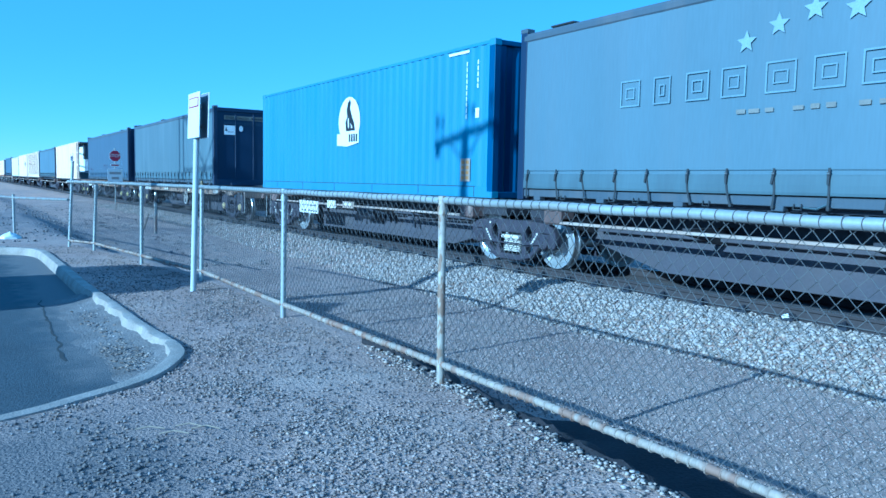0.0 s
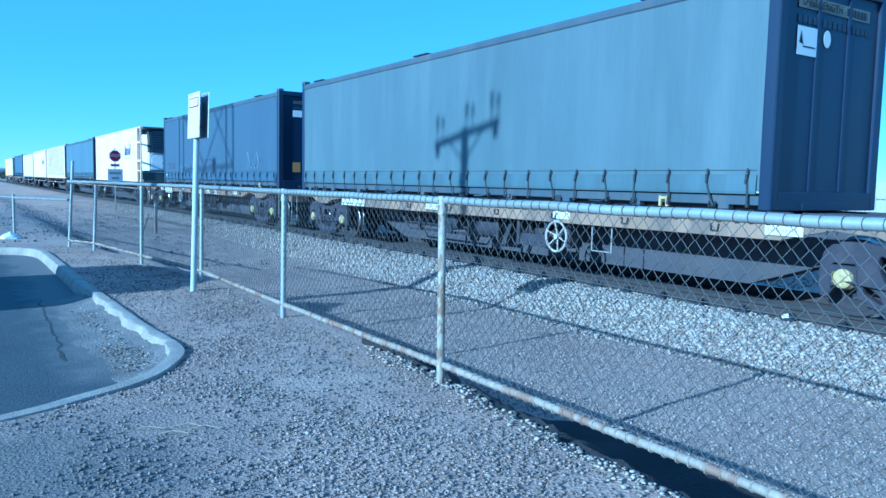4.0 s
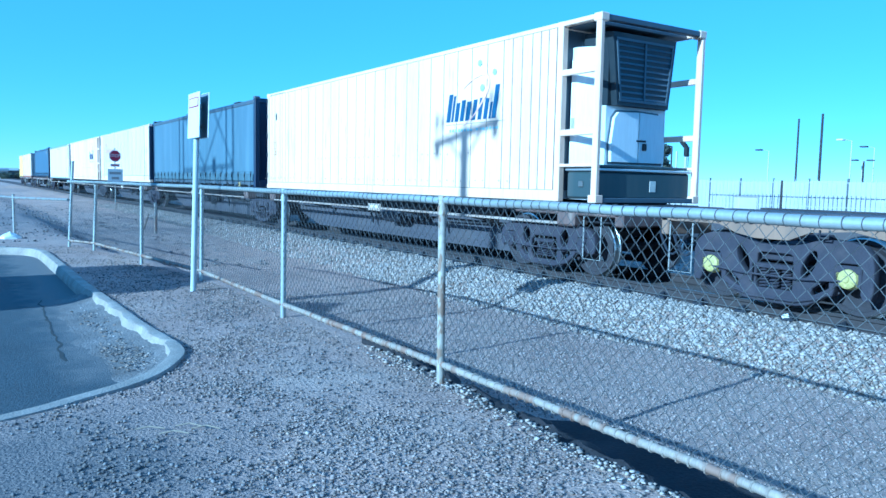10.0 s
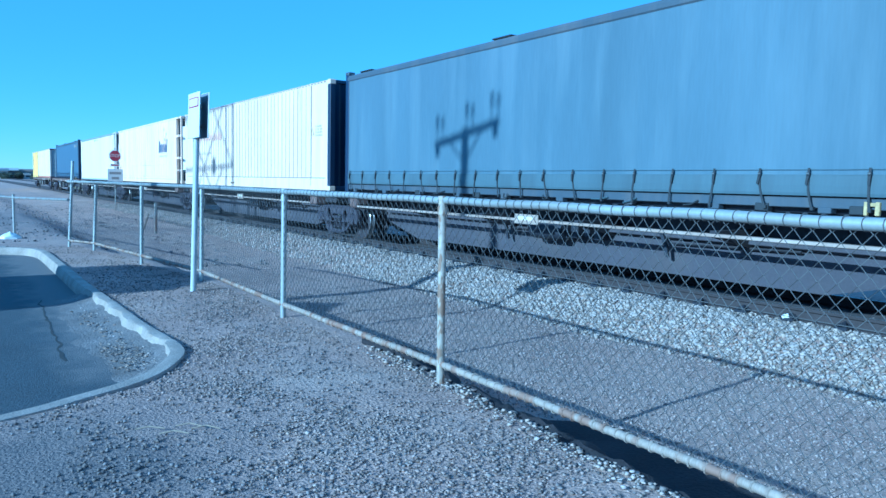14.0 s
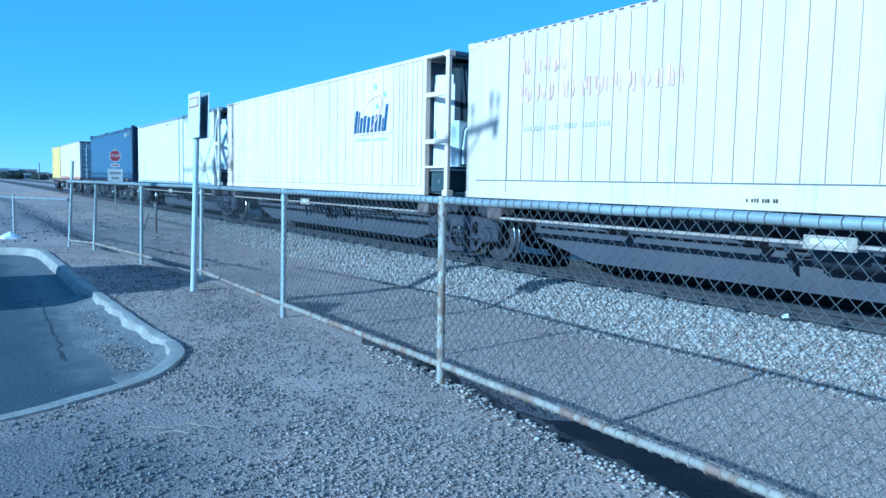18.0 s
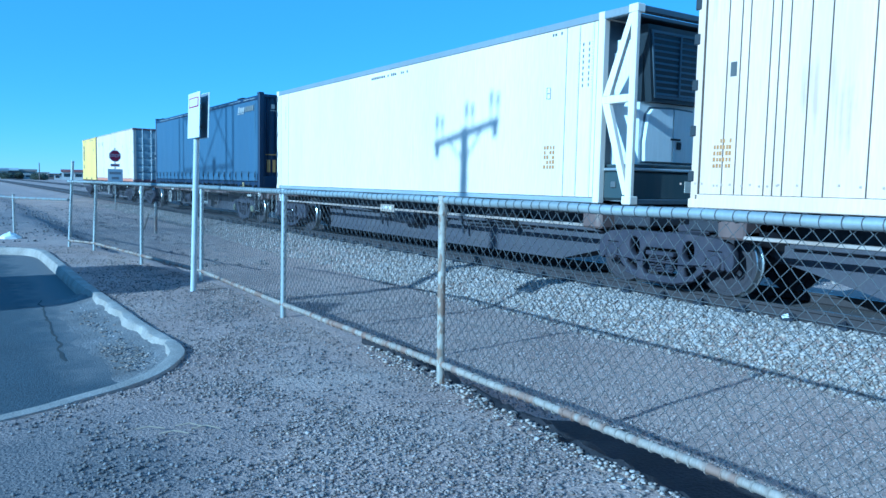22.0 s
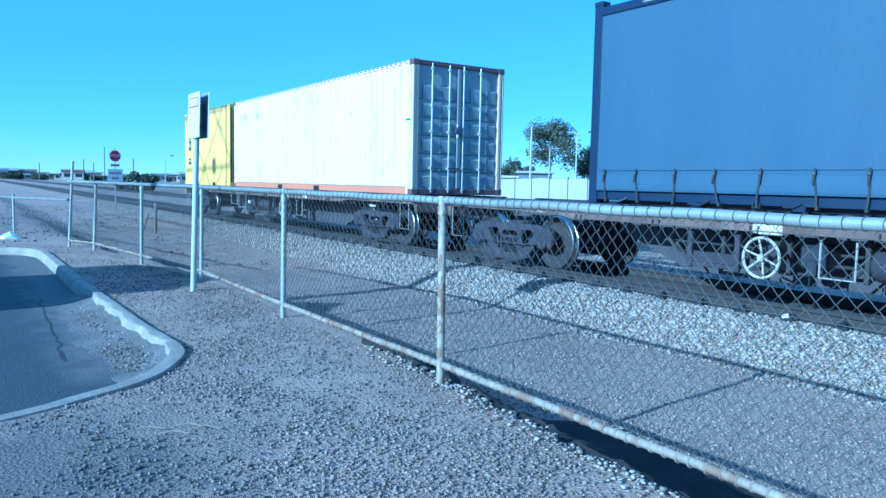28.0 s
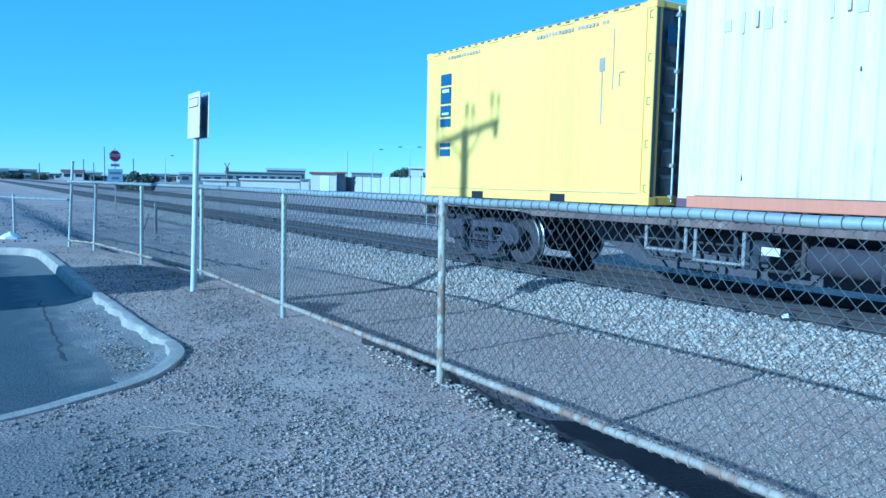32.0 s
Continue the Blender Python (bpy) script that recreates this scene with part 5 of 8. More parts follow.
HANDWHEEL_R = 0.245
HANDWHEEL_RIM = MB().tube([(0, HANDWHEEL_R * math.cos(t), HANDWHEEL_R * math.sin(t)) for t in [2 * math.pi * i / 28 for i in range(29)]], 0.019, 6, False).mesh("handbrake_wheel", M_handwheel, True)
HANDWHEEL_SPOKE = MB().tube([(0.03, 0.02, 0), (0, HANDWHEEL_R, 0)], 0.013, 6).mesh("spoke", M_handwheel, True)
HANDWHEEL_HUB = MB().tube([(-0.02, 0, 0), (0.08, 0, 0)], 0.045, 10).mesh("hub", M_handwheel, True)


def handwheel(w, y, z=0.62, x=-1.3):
    h = tagged(shared("handbrake_wheel", HANDWHEEL_RIM, w, pose(x, y, z)), "white six-spoked handbrake wheel")
    for k in range(6):
        shared("spoke", HANDWHEEL_SPOKE, h, pose(0, 0, 0, 60 * k + 20, 0, 0))
    shared("hub", HANDWHEEL_HUB, h, pose(0, 0, 0))
    part("handbrake_shaft", MB().tube([(0.06, 0, 0), (0.35, 0, 0)], 0.025, 8).box(0.2, 0.4, -0.1, 0.1, -0.2, 0.2, 0.02), M_frame, h)


M_guard = mat("grimy_pale_guard_paint", (0.23, 0.215, 0.215), 0.7, var=0.2, scale=5, fine_var=0.15)
M_plate = mat("tan_grimy_plate", (0.36, 0.295, 0.24), 0.7, var=0.15, scale=5, fine_var=0.12)


def plate(w, y, width, z, h, seed, x=-1.212, rows=2, face=None):
    """A pale number plate with its number as plain bars."""
    p = part("number_plate", MB().box(x - 0.012, x + 0.01, y, y + width, z, z + h, 0.004), face or M_chalk, w, "grubby white plate with worn marking")
    if face:
        part("plate_label", MB().box(x - 0.016, x - 0.0125, y + width * 0.2, y + width * 0.86, z + h * 0.3, z + h * 0.76), M_chalk, p)
        x -= 0.005
    mb = MB()
    for k in range(rows):
        zz = z + h * (0.14 + 0.44 * k) if rows == 2 else z + h * 0.25
        for s in bars(y + width * 0.06, y + width * 0.94, zz, h * (0.13 if rows == 2 else 0.22), 11, seed + k):
            mb.prism(s, x - 0.012, x - 0.015, "x")
    tagged(part("marking", mb, M_slat if rows == 2 else M_scuff, p), kind="stuff")


def brake_gear(w, y):
    """Air tank, brake cylinder, levers and pipes hung under the deck."""
    ax = Matrix.Translation((-0.75, y, 0.62)) @ Matrix.Rotation(radians(90), 4, "X")
    part("air_tank", MB().lathe([(0, -0.5), (0.16, -0.48), (0.2, -0.4), (0.2, 0.4), (0.16, 0.48), (0, 0.5)], ax, 16), M_bogie, w, smooth=True)
    ax = Matrix.Translation((-0.7, y - 1.5, 0.6)) @ Matrix.Rotation(radians(90), 4, "X")
    part("brake_cylinder", MB().lathe([(0, -0.3), (0.15, -0.3), (0.15, 0.1), (0.18, 0.1), (0.18, 0.2), (0.06, 0.22), (0.05, 0.6), (0, 0.6)], ax, 16), M_frame, w, smooth=True)
    for i in range(3):
        z = 0.42 + i * 0.13
        x = -0.82 + 0.1 * i
        part("pipe", MB().tube([(x, y + 0.5, z + 0.2), (x, y + 0.7, z), (x, y + 3.0 + i * 0.3, z), (x, y + 3.25 + i * 0.3, z + 0.25)], 0.022, 6), M_frame, w, smooth=True)
    for i in range(6):
        a = y - 2.4 + i * 0.95
        part("hanger", MB().box(-0.95, -0.88, a, a + 0.06, 0.4, 0.95, 0.01), M_frame, w)
    part("lever", MB().prism([(y - 0.9, 0.75), (y - 0.8, 0.75), (y - 0.55, 0.32), (y - 0.68, 0.32)], -0.92, -0.88, "x"), M_frame, w)
    part("valve", MB().box(-0.95, -0.6, y + 0.95, y + 1.3, 0.5, 0.8, 0.04).box(-1.0, -0.9, y + 1.05, y + 1.18, 0.42, 0.62, 0.02), M_dark, w)


def flat_wagon(y0, y1, bogies, sill, caps, label, wheel_y, plates, step_material=None, seed=1):
    e = empty("flat_wagon", pose(TRACK, y0, RAIL_TOP), label, "railway wagon", "wagons of the train")
    L = y1 - y0
    step_material = step_material if step_material not in (None, M_white) else M_mark_grey
    part("deck", MB().box(-0.4, 0.4, 0.05, L - 0.05, 1.06, 1.16), M_sill5, e)
    b0, b1 = bogies[0] - y0, bogies[1] - y0
    straight = seed >= 13
    for s in (-1, 1):
        low = [(0.0, 0.985), (b0 + 1.3, 0.985), (b0 + 1.6, 0.945)] if straight else [(0.0, 1.0), (b0 - 0.75, 1.0), (b0 - 0.5, 0.9), (b0 - 0.22, 0.85), (b0 + 0.22, 0.85), (b0 + 0.5, 0.96), (b0 + 1.0, 1.0), (b0 + 1.35, 0.93), (b0 + 1.6, 0.86)]
        low += [(b0 + b1 - a, z) for a, z in reversed(low[1:])] + [(L, 1.0)]
        web = part("side_sill", MB().prism(low + [(L, 1.136), (0.0, 1.136)], s * 1.08, s * 1.2, "x"), sill if s < 0 else M_frame, e)
        part("top_flange", MB().box(min(s * 1.06, s * 1.232), max(s * 1.06, s * 1.232), 0.0, L, 1.136, 1.166, 0.006), sill if s < 0 else M_frame, web)
        part("bottom_flange", MB().box(min(s * 1.06, s * 1.222), max(s * 1.06, s * 1.222), b0 + 1.62, b1 - 1.62, 0.842 + (0.085 if straight else 0), 0.862 + (0.085 if straight else 0), 0.005), sill if s < 0 else M_frame, web)
    k0, k1, deep = (1.8, 3.3, 0.22) if straight else (0.8, 2.7, 0.14)
    spine = [(0.1, 1.08), (0.1, 0.78), (b0 + k0, 0.78), (b0 + k1, deep), (b1 - k1, deep), (b1 - k0, 0.78), (L - 0.1, 0.78), (L - 0.1, 1.08)]
    part("centre_sill", MB().prism(spine, -0.26, 0.26, "x"), M_sill5, e)
    for i in range(7):
        a = 1.0 + (L - 2.0) * i / 6
        part("cross_bearer", MB().prism([(-1.06, 1.08), (-1.06, 0.92), (-0.25, 0.72), (0.25, 0.72), (1.06, 0.92), (1.06, 1.08)], a, a + 0.09, "y"), M_frame, e)
    for a in (0.0, L - 0.12):
        part("headstock", MB().box(-1.2, 1.2, a, a + 0.12, 0.8, 1.14, 0.015), sill, e)
    for b in bogies:
        bogie(e, b - y0, CAP_GREY if straight and b == bogies[1] else caps, kind="slender" if straight else "sloped")
    coupler(e, 0.05, -1)
    coupler(e, L - 0.05, 1)
    for a in (0.32, L - 0.32):
        stirrup(e, a + (0.27 if straight and a < 1 else 0), step_material, low=0.42 if straight else 0.3)
    handwheel(e, wheel_y - y0, 0.69 if seed == 12 else 0.62)
    brake_gear(e, (b0 + b1) / 2 + 0.6)
    for a, wd, h, z in plates:
        plate(e, a - y0, wd, z, h, seed + int(a) % 7, rows=1 if wd < 0.9 else 2)
    wy = wheel_y - y0
    for a in (wy + 1.17, wy + 0.43):
        part("hanger_bracket", MB().box(-1.13, -1.07, a, a + 0.08, 0.38, 0.87, 0.01), M_bogie, e)
    part("bracket_rail", MB().box(-1.11, -1.08, wy + 0.43, wy + 1.25, 0.4, 0.46, 0.008), M_bogie, e)
    part("hanger_plate", MB().box(-1.095, -1.075, wy + 0.51, wy + 1.17, 0.46, 0.6, 0.006), M_bogie, e)
    part("foot_loop", MB().tube([(-1.12, wy - 0.64, 0.88), (-1.12, wy - 0.64, 0.44), (-1.12, wy - 1.06, 0.44), (-1.12, wy - 1.06, 0.88)], 0.014, 6), M_mark_grey, e, smooth=True)
    part("handbrake_bracket", MB().box(-1.215, -1.19, wy - 0.2, wy + 0.2, 0.9, 1.04, 0.01), M_chalk, e)
    ring = None
    for i in range(-4, 5):
        a = wy - 1.4 - 1.57 * i
        if 1 < a < L - 1:
            if ring is None:
                ring = part("tie_down_ring", MB().tube([(0, -0.06, 0.03), (-0.01, -0.05, -0.06), (-0.01, 0.05, -0.06), (0, 0.06, 0.03)], 0.012, 6), M_frame, e, at=pose(-1.216, a, 0.97), smooth=True)
            else:
                again(ring, pose(-1.216, a, 0.97))
    for i in range(8):
        a = 0.8 + (L - 1.6) * i / 7
        part("twist_lock", MB().box(-1.235, -1.08, a, a + 0.2, 1.15, 1.185, 0.008), M_frame, e)
    MOVING.append((e, y0, RAIL_TOP))
    return e


def platform(y0, y1, front, rear, caps, label, seed, end_front=False, end_rear=False, edge=None, wheels=None):
    """One unit of an articulated container wagon; front and rear are bogie centres (rear None: the next unit carries it)."""
    e = empty("articulated_wagon_unit", pose(TRACK, y0, RAIL_TOP), label, "railway wagon", "wagons of the train")
    L = y1 - y0
    part("centre_sill", MB().prism([(0.9, 0.72), (1.4, 0.5), (2.9, 0.14), (L - 2.9, 0.14), (L - 1.4, 0.5), (L - 0.9, 0.72)], -0.36, 0.36, "x"), M_sill5, e, "deep grey centre sill plate")
    part("sill_web", MB().prism([(1.0, 1.02), (1.0, 0.7), (L - 1.0, 0.7), (L - 1.0, 1.02)], -0.24, 0.24, "x"), M_dark, e)
    for s in (-1, 1):
        part("side_angle", MB().box(min(s * 1.22, s * 1.1), max(s * 1.22, s * 1.1), 1.2, L - 1.2, 0.815, 0.858, 0.006), edge or M_pale_edge, e, "pale worn steel edge angle")
        part("upper_chord", MB().box(min(s * 0.5, s * 0.36), max(s * 0.5, s * 0.36), 1.6, L - 1.6, 0.70, 0.755, 0.008), M_sill5, e)
    for i in range(6):
        a = 1.4 + (L - 2.8) * i / 5
        part("cross_bearer", MB().prism([(-1.2, 0.9), (-1.2, 0.815), (-0.3, 0.62), (0.3, 0.62), (1.2, 0.815), (1.2, 0.9)], a - 0.05, a + 0.05, "y"), M_frame, e)
    for a in (1.05, L - 1.45):
        for s in (-1, 1):
            part("container_pedestal", MB().box(min(s * 1.23, s * 0.9), max(s * 1.23, s * 0.9), a, a + 0.42, 0.8, 1.1, 0.03), M_sill_worn, e)
    for a in (0.35, L - 1.1):
        part("end_beam", MB().box(-0.95, 0.95, a, a + 0.75, 0.86, 1.16, 0.02), M_frame, e)
    part("deck_plate", MB().box(-0.9, 0.9, 1.0, L - 1.0, 1.02, 1.18), M_dark, e)
    r = random.Random(seed)
    for i in range(2):
        a = L * (0.36 + 0.22 * i) + r.uniform(-0.4, 0.4)
        part("brake_lever", MB().prism([(a, 0.80), (a + 0.07, 0.80), (a - 0.05, 0.58), (a - 0.08, 0.42), (a - 0.14, 0.40), (a - 0.12, 0.56)], -0.55, -0.51, "x").box(-0.56, -0.38, a - 0.02, a + 0.06, 0.74, 0.79, 0.01), M_dark, e)
        part("brake_rod", MB().tube([(-0.45, a - 2.2, 0.66), (-0.45, a - 0.1, 0.62)], 0.016, 6), M_frame, e)
    for i in range(5):
        a = L * 0.42 + i * 0.27
        part("valve_gear", MB().box(-0.62, -0.42, a, a + r.uniform(0.1, 0.2), r.uniform(0.5, 0.6), 0.8, 0.02), M_dark, e)
    a = L * 0.5
    part("air_tank", MB().lathe([(0, -0.45), (0.14, -0.43), (0.17, -0.36), (0.17, 0.36), (0.14, 0.43), (0, 0.45)], Matrix.Translation((-0.62, a, 0.66)) @ Matrix.Rotation(radians(90), 4, "X"), 14), M_dark, e, smooth=True)
    plate(e, L * 0.475, 0.63, 0.775, 0.165, seed, -1.224, 1, M_plate)
    for i, b in enumerate((front, rear)):
        if b is not None:
            bogie(e, b - y0, caps, wheels)
    if end_front:
        coupler(e, 0.1, -1)
        stirrup(e, 0.7, M_mark_grey)
        part("headstock", MB().box(-1.2, 1.2, 0.02, 0.2, 0.84, 1.14, 0.02), M_sill_worn, e)
        part("end_deck", MB().box(-1.2, 1.2, 0.1, 2.6, 0.98, 1.14, 0.02), M_sill_worn, e)
    if end_rear:
        coupler(e, L - 0.1, 1)
        stirrup(e, L - 0.6, M_mark_grey)
        part("headstock", MB().box(-1.2, 1.2, L - 0.2, L - 0.02, 0.84, 1.14, 0.02), M_sill_worn, e)
        part("end_deck", MB().box(-1.2, 1.2, L - 2.6, L - 0.1, 0.98, 1.14, 0.02), M_sill_worn, e)
    MOVING.append((e, y0, RAIL_TOP))
    return e


# first articulated set: two units in view
platform(-93.3, -77.75, -93.0, None, CAP_GREY, "articulated container wagon unit with grey centre sill", 3)
w = platform(-77.75, -64.9, -77.75, -66.6, CAP_GREY, "end unit of an articulated wagon with white plates", 4, end_rear=True, wheels=WHEELSET_BRIGHT)
plate(w, 77.75 - 69.5, 1.3, 0.55, 0.34, 5, -1.225)
plate(w, 77.75 - 70.6, 0.5, 0.74, 0.2, 6, -1.225, 1)
flat_wagon(-63.3, -44.1, (-61.55, -46.6), M_sill_orange, CAP_YELLOW, "container flat wagon with faded orange sills", -56.0, [(-60.2, 0.5, 0.2, 0.9), (-49.0, 1.25, 0.26, 0.85), (-52.5, 0.7, 0.2, 0.9)], M_mark_grey, 11)
flat_wagon(-43.7, -24.7, (-41.5, -26.4), M_sill_brown, CAP_LIME, "container flat wagon with rusty brown sills", -31.96, [(-30.08, 1.23, 0.25, 0.77), (-35.2, 0.45, 0.15, 0.88), (-36.02, 0.45, 0.17, 0.87), (-36.92, 0.47, 0.17, 0.86), (-39.3, 0.5, 0.15, 0.9), (-28.4, 0.48, 0.15, 0.88)], M_white, 12)
# second articulated set of five units
joints = [-24.0, -8.15, 7.6, 22.65, 37.9, 53.7]
for i in range(5):
    w = platform(joints[i], joints[i + 1], -22.1 if i == 0 else joints[i], 52.0 if i == 4 else None, CAP_GREY,
             "articulated container wagon unit with deep grey centre sill", 20 + i, end_front=i == 0, end_rear=i == 4)
plate(w, 52.05 - joints[4], 0.22, 0.80, 0.26, 31, -1.235, 1)
plate(w, 52.31 - joints[4], 0.13, 0.82, 0.2, 32, -1.235, 1)
w = flat_wagon(54.1, 72.9, (56.24, 71.0), M_sill_worn, CAP_DULL, "container flat wagon with weathered brown sills", 65.79, [(54.2, 0.2, 0.16, 0.9), (55.1, 0.35, 0.06, 0.88), (61.9, 0.6, 0.1, 0.93), (60.9, 0.35, 0.09, 0.94)], M_white, 13)
part("brake_rod_guard", MB().tube([(-1.14, 61.19 - 54.1, 0.98), (-1.14, 61.19 - 54.1, 0.47), (-1.14, 60.44 - 54.1, 0.47), (-1.14, 60.44 - 54.1, 0.98)], 0.014, 6).box(-1.146, -1.134, 60.46 - 54.1, 61.17 - 54.1, 0.5, 0.56), M_mark_grey, w, "white painted guard loop", smooth=True)
w = flat_wagon(74.1, 93.2, (76.2, 91.2), M_sill_worn, CAP_GREY, "last container flat wagon with worn pale sills", 81.65, [(75.95, 0.3, 0.05, 0.86), (80.0, 0.3, 0.1, 0.95), (81.5, 0.4, 0.08, 1.0)], M_white, 14)
for y0_, y1_, z0_ in ((12.25, 13.0, 0.56), (11.34, 12.14, 0.47)):
    part("guard_loop", MB().box(-1.15, -1.12, y0_, y0_ + 0.05, z0_, 0.96, 0.006).box(-1.15, -1.12, y1_ - 0.05, y1_, z0_, 0.96, 0.006).box(-1.15, -1.12, y0_ + 0.05, y1_ - 0.05, z0_, z0_ + 0.035, 0.006), M_guard, w, "pale painted guard frame under the sill")
part("small_label", MB().box(-1.16, -1.15, 10.85, 11.1, 0.64, 0.74), M_chalk, w)
part("yellow_patch", MB().box(-1.214, -1.19, 75.65 - 74.1, 76.25 - 74.1, 1.0, 1.12, 0.004), M_cap_yellow, w, "faded yellow painted patch on the sill")

# ---- the loads ----
def text_mesh(body, size):
    cu = bpy.data.curves.new("lettering", "FONT")
    cu.body, cu.size, cu.align_x, cu.align_y, cu.extrude = body, size, "CENTER", "CENTER", 0.002
    ob = new("lettering", cu)
    me = bpy.data.meshes.new_from_object(ob)
    bpy.data.objects.remove(ob)
    return me


def end_text(e, body, x, z, size, material, y=0.04):
    """A line of lettering on the leading end."""
    me = text_mesh(body, size)
    me.materials.append(material)
    t = new("end_lettering", me)
    t.parent, t.matrix_basis = e, pose(x, y - 0.008, z, 90, 0, 0)
    return t


M_joint = mat("dark_panel_joint", (0.16, 0.14, 0.13), 0.8, var=0.1, fine_var=0.1)
M_faint = mat("faded_stencil_paint", (0.58, 0.50, 0.44), 0.6, var=0.1, fine_var=0.1)
M_scuffed = mat("scuffed_bare_edge", (0.25, 0.255, 0.245), 0.6, var=0.3, scale=5, fine_var=0.2)
M_mark_dim = mat("worn_dim_lettering", (0.185, 0.245, 0.295), 0.6, var=0.15, fine_var=0.1)
M_mark_scuffed_gold = mat("worn_gold_lettering", (0.19, 0.185, 0.17), 0.6, var=0.2, fine_var=0.1)
c = curtain_sider(-92.67, 14.63, C_faded, F_grey, "faded blue-grey curtain-sided container with worn pale lettering", straps=22, seed=2, H=2.86)
let = []
for a, w_ in ((12.24, 0.37), (11.62, 0.30), (11.06, 0.37), (10.50, 0.36), (9.87, 0.40), (9.26, 0.38), (8.70, 0.46), (8.05, 0.40)):
    for k, th in ((0.0, 0.022), (0.1, 0.018)):
        y0_, y1_, z0, z1 = a - w_ + k, a - k, 1.42 + k * 1.1, 1.80 - k * 1.1
        let += [rect(y0_, y1_, z0, z0 + th), rect(y0_, y1_, z1 - th, z1), rect(y0_, y0_ + th, z0 + th, z1 - th), rect(y1_ - th, y1_, z0 + th, z1 - th)]
sticker(c, "company_lettering", M_mark_dim, let, -1.2265, "pale outlined block lettering, worn")
sticker(c, "star_mark", M_mark_pale, [star(10.16, 2.08, 0.14), star(9.73, 2.23, 0.14), star(9.28, 2.34, 0.15), star(8.79, 2.27, 0.15), star(8.35, 2.1, 0.14)], -1.2265)
sticker(c, "strapline", M_mark_scuffed_gold, bars(7.6, 10.3, 1.2, 0.06, 14, 5), -1.2265)

c = box_container("corrugated_container", -77.3, 12.16, P_strongblue, "bright blue corrugated steel container with a white badge", ends=P_blueshade, pitch=0.285, depth=0.018, low=0.21, end_pitch=0.42)
badge = [(5.96 + 0.6 * math.cos(t), 1.72 + (0.62 if math.sin(t) > 0 else 0.5) * math.sin(t)) for t in [2 * math.pi * i / 20 for i in range(20)]]
sticker(c, "white_badge", M_white, [badge], -1.224, "white badge with a dark figure")
sticker(c, "badge_scroll", M_white, [[(5.42, 1.2), (6.05, 1.12), (6.64, 1.16), (6.64, 1.44), (6.05, 1.46), (5.42, 1.5)]], -1.2285)
sticker(c, "badge_figure", M_black, [[(5.62, 1.5), (6.12, 1.5), (6.16, 1.72), (6.06, 1.86), (6.1, 2.02), (6.02, 2.2), (5.92, 2.27), (5.86, 2.2), (5.9, 2.05), (5.8, 1.86), (5.68, 1.7)]], -1.2285)
sticker(c, "badge_gap", M_white, [[(5.95, 1.6), (6.0, 1.56), (6.02, 1.8), (5.97, 1.82)], [(5.76, 1.58), (5.82, 1.56), (5.86, 1.7)]], -1.2325)
for i in range(4):
    sticker(c, "badge_bar", M_black, [rect(5.48 + 0.13 * i, 5.57 + 0.13 * i, 1.23, 1.42)], -1.2325)
sticker(c, "warning_label", M_plate, [rect(0.70, 1.02, 0.30, 0.74)], -1.224)
sticker(c, "warning_text", M_mark_orange, [rect(0.74 + 0.14 * j, 0.84 + 0.14 * j, 0.34 + 0.1 * i, 0.4 + 0.1 * i) for i in range(4) for j in range(2)], -1.2285)
sticker(c, "white_stripe", M_white, [rect(0.85, 0.875, 1.5 + 0.11 * i, 1.58 + 0.11 * i) for i in range(10)] + [rect(0.485, 0.52, 2.05 + 0.11 * i, 2.13 + 0.11 * i) for i in range(5)] + [rect(0.44, 0.56, 1.5, 1.68), rect(0.8, 1.5, 2.74, 2.79)], -1.224)
part("base_line", MB().box(-1.2235, -1.2, 0.55, 12.0, 0.205, 0.217), M_dark, c, "dark joint above the base rail")
for a in (0.55, 2.6, 4.7, 6.8, 8.9, 10.85, 11.99):
    part("base_joint", MB().box(-1.2235, -1.2, a, a + 0.014, 0.02, 0.205), M_dark, c)

M_mark_notice = mat("weathered_pale_notice", (0.20, 0.19, 0.155), 0.6, var=0.2, scale=6, fine_var=0.15)
M_mark_faded = mat("faded_dark_lettering", (0.03, 0.045, 0.08), 0.6, var=0.2, fine_var=0.1)
c = curtain_sider(-59.75, 14.63, C_grey, F_grey, "mid-grey curtain-sided container with a dark blue end", straps=24, seed=3)
k = 2.52
sticker_end(c, "length_notice", M_mark_notice, [rect(-0.8, 0.82, k - 0.02, k + 0.13)], 0.04)
end_text(c, "OVER LENGTH", -0.3, k + 0.055, 0.135, M_strap, 0.034)
sticker_end(c, "notice_text", M_strap, [rect(0.26 + 0.08 * i, 0.32 + 0.08 * i, k + 0.01, k + 0.1) for i in range(6)], 0.034)
sticker_end(c, "notice_bar", M_mark_faded, [rect(-0.8 + 0.11 * i, -0.72 + 0.11 * i, k - 0.2, k - 0.1) for i in range(15)], 0.04)
sticker_end(c, "white_placard", M_white, [rect(-0.8, -0.35, 1.93, 2.28)], 0.04, "white placard with a dark triangle")
sticker_end(c, "placard_mark", M_black, [[(-0.76, 2.08), (-0.68, 2.06), (-0.73, 2.22)], rect(-0.68, -0.42, 2.03, 2.045)], 0.036)
sticker_end(c, "round_label", M_white, [[(-0.15 + 0.08 * math.cos(t), 2.18 + 0.11 * math.sin(t)) for t in [2 * math.pi * i / 12 for i in range(12)]]], 0.04)

